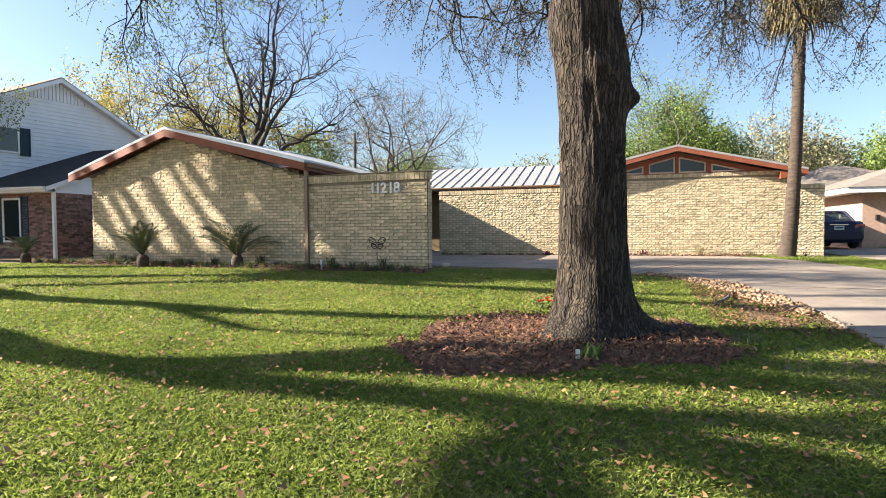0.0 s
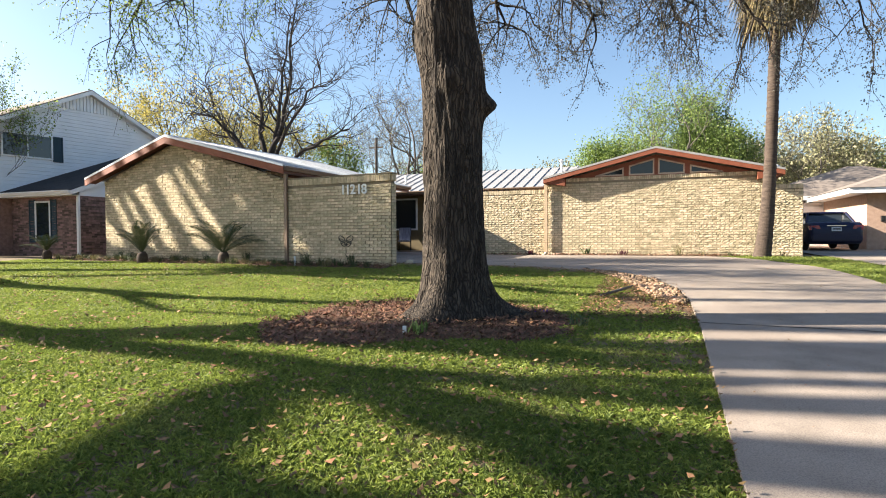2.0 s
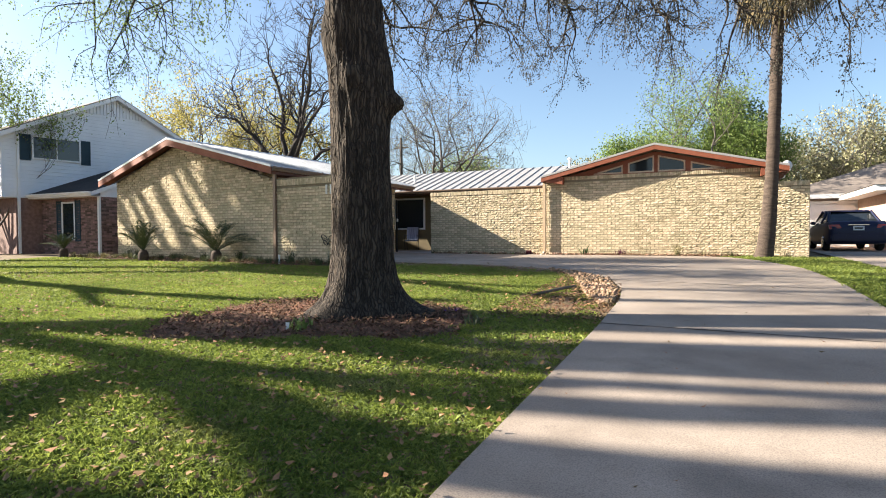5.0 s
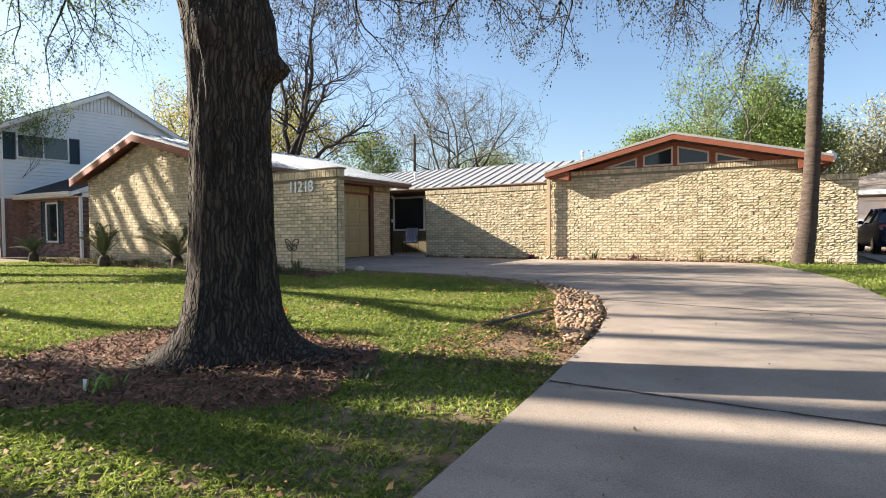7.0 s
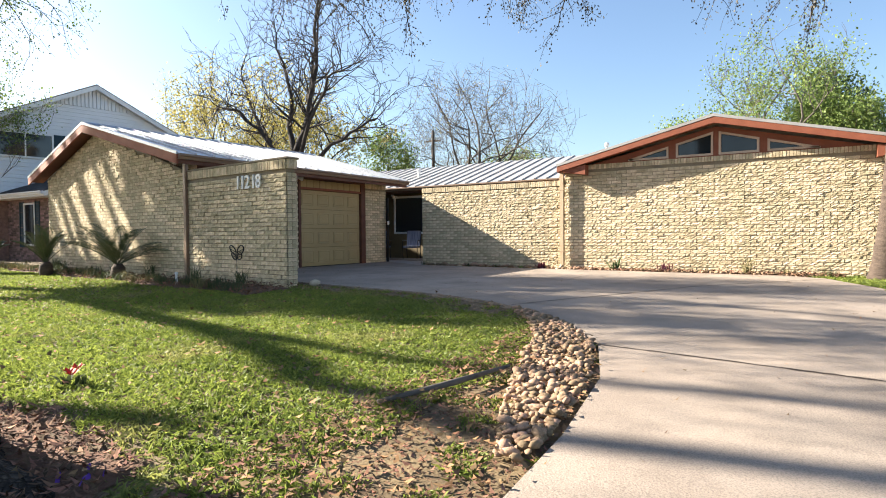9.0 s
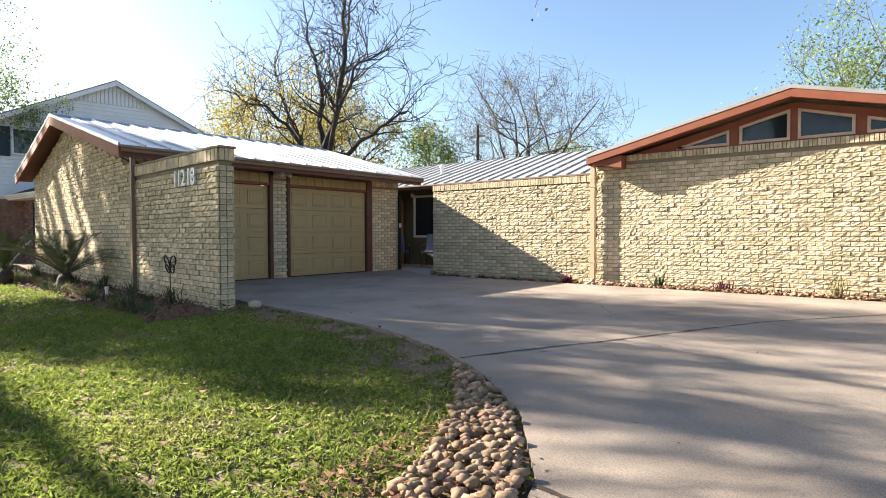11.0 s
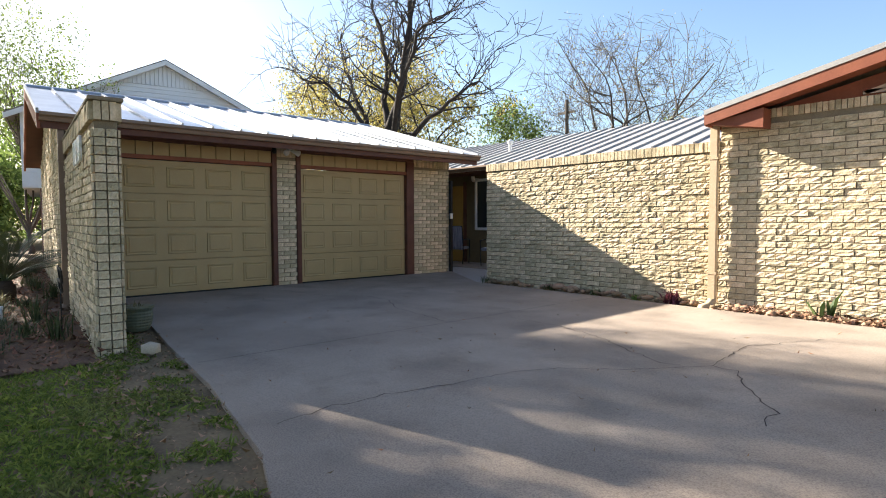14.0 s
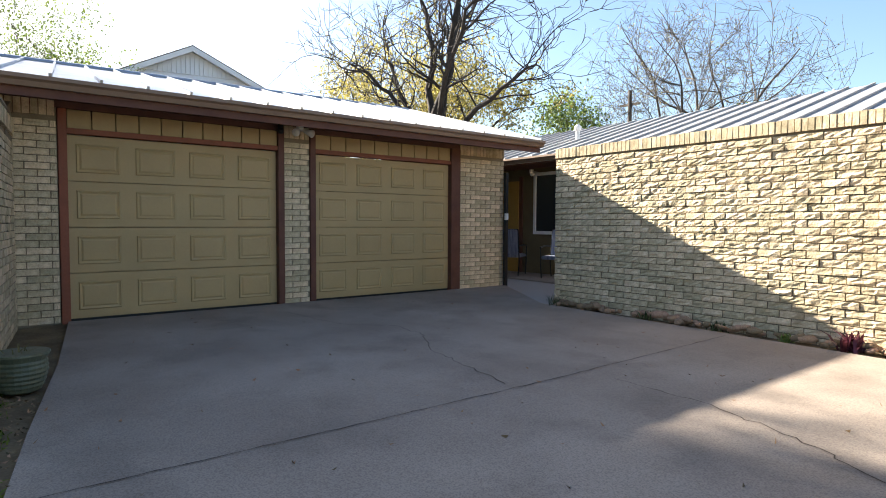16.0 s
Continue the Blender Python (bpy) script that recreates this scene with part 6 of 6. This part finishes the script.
M_POT = mat("glazed_green_pot", (0.125, 0.14, 0.095), (0.08, 0.095, 0.065), rough=0.35, scale=6, fine=40, bump=0.2)
pot = empty("flower_pot", (-4.65, 13.0, ground_z(-4.6, 13) - 0.01), label="ribbed green glazed pot with dry soil and twigs", category="pot")
prof = [(0.12, 0.0), (0.16, 0.03), (0.19, 0.12), (0.21, 0.22), (0.2, 0.3), (0.205, 0.34), (0.225, 0.36), (0.225, 0.39), (0.19, 0.39), (0.18, 0.33)]
prof = [(r + (0.006 if i % 2 else -0.002), z) for i, (r, z) in enumerate([(np.interp(z, [p[1] for p in prof[:8]], [p[0] for p in prof[:8]]), z) for z in np.linspace(0, 0.36, 17)])] + [(0.228, 0.37), (0.225, 0.39), (0.19, 0.385), (0.18, 0.33)]
part("body", Geo().tube([(0, 0, z) for r, z in prof], [r for r, z in prof], 24), M_POT, pot)
part("soil", Geo().tube([(0, 0, 0.3), (0, 0, 0.345)], 0.183, 16), M_MULCH, pot)
pot.scale = (0.76, 0.76, 0.7)
clump("pot_plant", (-4.65, 13.0, 0.2), 77, 14, 0.14, 0.01, M_DRYGRASS, "withered plant in the green pot", spread=0.9)

def drive_bend(x):
    return float(np.interp(x, [-5.3, -3.6, -2.0, -0.6, 0.5, 1.3, 1.95], [13.25, 13.0, 12.8, 12.55, 12.15, 11.65, 11.1]))


def in_bare(x, y):
    """The worn strip of soil between lawn and drive."""
    fray = 0.16 * math.sin(x * 4.0) + 0.5 * noise.noise((x * 2.3, y * 2.3, 9.0)) + 0.3 * noise.noise((x * 9.0, y * 9.0, 2.0))
    return -5.3 < x < 1.9 and y > drive_bend(x) - 0.36 - fray


soil_patch = spots_in(lambda x, y: not in_rocks(x, y) and x < drive_edge(y) - 0.02, 1.6, 3.0, 6.8, 11.2, 5200, 41)
tagged(thing("soil_litter", scatter_mesh("soil_litter", soil_patch, M_CHIP, 0.045, 42, flat=0.5, aspect=0.35, lift=0.03), M_CHIP), label="bark crumbs and dead leaves on the bare strip", category="litter", kind="stuff")
stick = thing("fallen_stick", Geo().tube([(1.75, 8.2, ground_z(1.7, 8.2) + 0.02), (2.0, 8.7, ground_z(2, 8.7) + 0.05), (2.12, 9.3, ground_z(2, 9.3) + 0.03)], [0.015, 0.024, 0.012], 8), M_BARK2, smooth=True, label="weathered root or stick lying on bare soil", category="stick")
bare = spots_in(lambda x, y: y < drive_bend(x) and y > drive_bend(x) - 0.7 and not in_bed(x, y), -4.5, 1.9, 10.6, 13.1, 7500, 44)
M_EDGE = mat("edge_crumbs", (0.32, 0.22, 0.12), (0.14, 0.09, 0.05), rough=0.85, scale=6, fine=40, bump=0.2, island=0.6)
tagged(thing("edge_litter", scatter_mesh("edge_litter", bare, M_EDGE, 0.038, 45, flat=0.5, aspect=0.4, lift=0.03), M_EDGE), label="dead leaves and crumbs on the worn drive edge", category="litter", kind="stuff")
red = mat("red_petals", (0.55, 0.03, 0.02), (0.4, 0.02, 0.015), rough=0.5, scale=6, fine=40, bump=0.1)
clump("red_flower", (-0.42, 7.42, ground_z(-0.4, 7.4)), 5, 12, 0.1, 0.03, M_LIRIOPE, "small plant with red flowers in the mulch", spread=0.9, category="flower")
for dx, dy, dz in ((0, 0, 0.08), (0.06, 0.03, 0.11), (-0.05, 0.05, 0.06), (0.1, -0.03, 0.08)):
    b = Geo()
    for k in range(6):
        a = k * math.pi / 3
        b.add([(dx, dy, dz), (dx + 0.035 * math.cos(a - 0.4), dy + 0.035 * math.sin(a - 0.4), dz + 0.02), (dx + 0.05 * math.cos(a), dy + 0.05 * math.sin(a), dz + 0.035), (dx + 0.035 * math.cos(a + 0.4), dy + 0.035 * math.sin(a + 0.4), dz + 0.02)], [(0, 1, 2, 3)])
    bl = thing("red_blossom", b, red, label="bright red blossom on the small mulch plant", category="flower", group="red blossoms")
    bl.matrix_basis = pose(-0.42, 7.42, ground_z(-0.4, 7.4))
M_VIOLET = mat("violet_petals", (0.14, 0.05, 0.35), (0.1, 0.03, 0.25), rough=0.5, scale=6, fine=40, bump=0.1)
clump("violet_flower", (1.25, 6.75, ground_z(1.2, 6.7)), 64, 6, 0.05, 0.02, M_VIOLET, "small violet flowers at the edge of the mulch", spread=1.2, category="flower")
tag = empty("plant_tag", (0.2, 4.95, ground_z(0.2, 4.95) - 0.03), 20, label="small white plant tag stuck in the mulch", category="tag")
part("tag_blade", Geo().box((-0.02, -0.003, 0), (0.02, 0.003, 0.1)), M_WHITE, tag, bevel=0.002)
clump("mulch_plant", (0.33, 5.02, ground_z(0.3, 5)), 61, 22, 0.16, 0.02, M_LEAF_GRN, "small green plant beside the white tag", spread=1.0)
clump("mulch_plant", (1.75, 6.1, ground_z(1.7, 6.1)), 62, 26, 0.13, 0.012, M_LIRIOPE, "small green plant at the oak's root", spread=1.0)
cap_pipe = empty("cleanout_pipe", (-6.15, 11.95, ground_z(-6, 12) - 0.02), label="short white capped pipe in the bed", category="pipe")
part("pipe", Geo().tube([(0, 0, 0), (0, 0, 0.2)], 0.022, 12), M_WHITE, cap_pipe)
part("cap", Geo().tube([(0, 0, 0.19), (0, 0, 0.235)], 0.03, 12), M_WHITE, cap_pipe, bevel=0.004)

# security lights under the eave
def flood(at, label):
    s = empty("security_light", at, label=label, category="lamp")
    part("mount", Geo().tube([(0, 0, 0.05), (0, 0, -0.01)], 0.05, 12), M_WHITE, s)
    for sg in (-1, 1):
        part("lamp_head", Geo().tube([(0.02, sg * 0.03, 0.0), (0.07, sg * 0.08, -0.03), (0.14, sg * 0.12, -0.06)], [0.02, 0.035, 0.055], 12), M_WHITE, s, label="white flood lamp head", smooth=True)


flood((DX + 0.12, 16.25, 2.42), "white twin flood light under the garage eave")
flood((-8.9, 22.3, 2.28), "white twin flood light on the court wall")
eyecam = empty("security_camera", (DX + 0.09, 15.98, 2.43), label="dark dome security camera under the garage eave", category="camera")
part("bracket", Geo().tube([(0, 0, 0.05), (0, 0, -0.02)], 0.035, 12), M_BLACK, eyecam)
part("dome", Geo().tube([(0, 0, -0.02), (0.01, 0, -0.05), (0.015, 0, -0.08)], [0.045, 0.042, 0.02], 12), M_BLACK, eyecam, smooth=True)

# roof vents
for x, y, z, h in ((-8.2, 23.0, 2.93, 0.32), (-1.55, 24.0, 3.25, 0.5)):
    v = empty("roof_vent", (x, y, z), label="white plumbing vent with a small cap on the metal roof", category="vent")
    part("pipe", Geo().tube([(0, 0, -0.1), (0, 0, h)], 0.045, 12), M_WHITE, v)
    part("cap", Geo().tube([(0, 0, h - 0.08), (0, 0, h), (0, 0, h + 0.05)], [0.07, 0.085, 0.03], 12), M_WHITE, v)

dish = empty("satellite_dish", (5.87, 21.6, 2.33), 0, label="small white satellite dish at the roof's edge", category="satellite dish")
part("mast", Geo().tube([(-0.16, 0, 0.05), (-0.03, 0, 0.1), (0, 0, 0.4)], 0.02, 8), M_WHITE, dish)
part("reflector", Geo().tube([(0.0, -0.02, 0.45), (0.03, -0.08, 0.46), (0.05, -0.12, 0.47)], [0.03, 0.11, 0.15], 20), M_WHITE, dish, smooth=True)
part("feed_arm", Geo().tube([(0.0, -0.1, 0.25), (0.1, -0.4, 0.3)], 0.015, 6), M_WHITE, dish)

# utility pole
pole = empty("utility_pole", (-18.3, 39.3, 0), label="slim weathered utility pole behind the trees", category="pole")
part("mast", Geo().tube([(0, 0, -0.3), (0, 0, 8.1)], [0.14, 0.1], 10), M_BARK2, pole)
part("crossarm", Geo().box((-0.6, -0.05, 7.3), (0.6, 0.05, 7.42)), M_BARK2, pole)

# ---- court ----
sash_window("window", pose(-8.88, 22.39, 0.9), 1.5, 1.36, "white-framed dark window on the court wall", 0)
sash_window("window", pose(-4.6, 22.39, 0.9), 1.5, 1.36, "white-framed dark window on the court wall", 0)
door = empty("door_court", label="ochre painted door on the court wall", category="door", kind="structure")
part("leaf", Geo().box((-10.3, 22.34, 0.0), (-9.35, 22.39, 2.1)), M_YELLOW, door, bevel=0.005)
part("frame", Geo().box((-10.4, 22.36, 0.0), (-10.31, 22.4, 2.2)), M_DARKTRIM, door)
part("frame", Geo().box((-9.34, 22.36, 0.0), (-9.25, 22.4, 2.2)), M_DARKTRIM, door)
M_GRAVEL = mat("court_gravel", (0.5, 0.46, 0.42), (0.26, 0.23, 0.21), scale=40, fine=120, bump=0.8)
thing("court_gravel", grid_sheet("court_gravel", -9.2, -5.3, 19.0, 21.2, 0.2, lambda x, y: 0.003 + 0.010 * noise.noise((x * 6, y * 6, 0)), M_GRAVEL), M_GRAVEL, label="grey gravel strip inside the court", category="gravel", kind="structure")
thing("court_patio", Geo().box((-16, 21.2, -0.1), (-1.3, 22.4, 0.03)), M_CONCRETE, label="plain concrete patio under the rear eave", category="patio", kind="structure")
gate = empty("iron_gate", (-7.5, 20.2, 0), label="open black iron gate post and leaf at the court gap", category="gate")
part("post", Geo().box((-0.03, -0.03, -0.05), (0.03, 0.03, 2.05)), M_BLACK, gate)
part("latch", Geo().box((0.02, -0.05, 1.2), (0.07, 0.0, 1.32)), M_WHITE, gate)
post2 = thing("gate_post", Geo().box((-5.6, 19.5, -0.05), (-5.54, 19.56, 2.0)), M_BLACK, label="black iron gate post at the court wall's end", category="post")
M_STRIPE = mat("blue_striped_cushion", (0.30, 0.33, 0.42), (0.08, 0.10, 0.17), rough=0.9, scale=3, fine=50, bump=0.2, stretch=(12, 1, 1))


def patio_chair(at, rz, label):
    c = empty("patio_chair", at, rz, label=label, category="chair", group="court chairs")
    for sx in (-1, 1):
        part("leg", Geo().tube([(sx * 0.25, -0.24, 0), (sx * 0.26, -0.26, 0.25), (sx * 0.27, -0.25, 0.62)], 0.013, 6), M_BLACK, c)
        part("leg", Geo().tube([(sx * 0.24, 0.26, 0), (sx * 0.25, 0.22, 0.3), (sx * 0.25, 0.27, 0.65), (sx * 0.25, 0.33, 0.98)], 0.013, 6), M_BLACK, c)
        part("armrest", Geo().tube([(sx * 0.27, -0.27, 0.62), (sx * 0.28, 0.0, 0.65), (sx * 0.26, 0.27, 0.63)], 0.015, 6), M_BLACK, c)
    part("seat", Geo().box((-0.26, -0.26, 0.38), (0.26, 0.24, 0.45)), M_STRIPE, c, bevel=0.02, label="blue striped seat cushion")
    part("backrest", Geo().add([(-0.24, 0.2, 0.45), (0.24, 0.2, 0.45), (0.24, 0.3, 0.98), (-0.24, 0.3, 0.98), (-0.24, 0.26, 0.45), (0.24, 0.26, 0.45), (0.24, 0.36, 0.98), (-0.24, 0.36, 0.98)], [(0, 1, 2, 3), (7, 6, 5, 4), (0, 4, 5, 1), (1, 5, 6, 2), (2, 6, 7, 3), (3, 7, 4, 0)]), M_STRIPE, c, bevel=0.015, label="blue striped back cushion")
    part("top_rail", Geo().tube([(-0.25, 0.33, 0.98), (0.25, 0.33, 0.98)], 0.013, 6), M_BLACK, c)
    return c


patio_chair((-8.95, 21.75, 0.03), 208, "black iron patio chair with blue striped cushions, back turned")
patio_chair((-7.8, 21.95, 0.03), 20, "black iron patio chair with blue striped cushions")

# ---- grass ----
def lawn_ok(x, y):
    tuft = noise.noise((x * 4.0, y * 4.0, 11.0)) > 0.2
    if in_bare(x, y) and not tuft:
        return False
    return not (in_mulch(x, y) or in_bed(x, y) or in_rocks(x, y) or (2.0 < x < 3.2 and 7.2 < y < 11.4 and x > drive_edge(y) - 1.15 + 0.3 * math.sin(y * 5) and not tuft))


def blades(seed, x0, x1, y0, y1, per_m2, tuft, length, width):
    r = np.random.RandomState(seed)
    n = int((x1 - x0) * (y1 - y0) * per_m2)
    xy = np.stack([r.uniform(x0, x1, n), r.uniform(y0, y1, n)], 1)
    keep = []
    for x, y in xy:
        if inside(x, y, DRIVE) or (6.85 < x < 10.25) or not lawn_ok(x, y):
            continue
        d = noise.noise((x * 0.55, y * 0.55, 3.0)) + 0.5 * noise.noise((x * 2.1, y * 2.1, 5.0))
        worn = 0.2 if math.hypot(x - 1.2, y - 4.5) < 3 else 0.0
        if r.rand() > 0.95 - worn * 0.6 - max(0, d) * 0.75:
            continue
        keep.append((x, y, ground_z(x, y) - 0.03 + 0.018 * noise.noise((x * 0.7, y * 0.7, 0))))
    c = np.array(keep).repeat(tuft, 0)
    n = len(c)
    c[:, :2] += r.normal(0, 0.018, (n, 2))
    a = r.rand(n) * 2 * np.pi
    lean = r.uniform(0.2, 1.4, n)
    d = np.stack([np.cos(a) * lean, np.sin(a) * lean, np.ones(n)], 1)
    d /= np.linalg.norm(d, axis=1)[:, None]
    b = r.rand(n) * 2 * np.pi
    s = np.stack([np.cos(b), np.sin(b), np.zeros(n)], 1) * width
    ln = length * r.uniform(0.5, 1.25, (n, 1))
    m_ = c + d * ln * 0.6
    t = m_ + (d + np.stack([np.cos(a), np.sin(a), -0.6 * np.ones(n)], 1) * 0.8 * lean[:, None]) * ln * 0.45
    v = np.stack([c - s, c + s, m_ + s * 0.8, t], 1)
    return v.reshape(-1, 3)


lawn_v = np.concatenate([blades(1, -5, 3.2, 0.6, 5.2, 1500, 7, 0.046, 0.0034), blades(2, -9, 3.2, 5.2, 9, 800, 5, 0.05, 0.0048), blades(3, -17, -5.0, 9, 12.6, 340, 4, 0.055, 0.008), blades(8, -5.0, 3.0, 9, 12.9, 850, 5, 0.048, 0.0048),
                         blades(4, -13, -5, 1.5, 5.2, 750, 5, 0.05, 0.0055), blades(5, -18, -9, 5.2, 9, 260, 5, 0.06, 0.009), blades(6, 4.0, 7.0, 8, 19.2, 420, 4, 0.08, 0.008), blades(7, 10.2, 16, 14, 27, 60, 4, 0.1, 0.015)])
lawn = thing("grass", mesh_quick("grass", lawn_v, np.arange(len(lawn_v)), 4, M_GRASS), M_GRASS, label="short green lawn grass with thin dry patches", category="grass", kind="stuff")
M_DEAD = mat("fallen_leaves", (0.29, 0.175, 0.08), (0.15, 0.08, 0.035), rough=0.8, scale=6, fine=40, bump=0.2, island=0.55)
fl = spots_in(lambda x, y: not inside(x, y, DRIVE) and not in_rocks(x, y), -10, 3.1, 0.5, 12.5, 4600, 21) + spots_in(lambda x, y: not inside(x, y, DRIVE), -5, 3.1, 0.8, 4.8, 2600, 24) + spots_in(lambda x, y: not inside(x, y, DRIVE), 1.7, 3.0, 6.5, 10.5, 900, 22)
leafs = scatter_mesh("fallen_leaf", fl, M_DEAD, 0.046, 23, flat=0.45, aspect=0.55, lift=0.075)
thing("fallen_leaf", leafs, M_DEAD, label="scattered dry brown fallen leaves on the lawn", category="leaves", kind="stuff")
twigs = spots_in(lambda x, y: inside(x, y, DRIVE), -7, 6, -2, 19, 700, 33)
tw = thing("drive_twig", scatter_mesh("drive_twig", twigs, M_DEAD, 0.045, 34, flat=0.3, aspect=0.16, lift=0.0), M_DEAD, label="small dark twigs and bark crumbs on the concrete", category="twigs", kind="stuff")
tw.location.z = 0.027
on_drive = spots_in(lambda x, y: inside(x, y, DRIVE), -7, 6, -2, 19, 330, 31)
drive_litter = scatter_mesh("drive_litter", on_drive, M_DEAD, 0.04, 32, flat=0.5, lift=0.0)
ob = thing("drive_litter", drive_litter, M_DEAD, label="few curled leaves and twigs on the concrete", category="leaves", kind="stuff")
ob.location.z = 0.028

# ---- bricks, last ----
for args, kw in BRICK_BITS:
    brick_wall(*args, **kw)
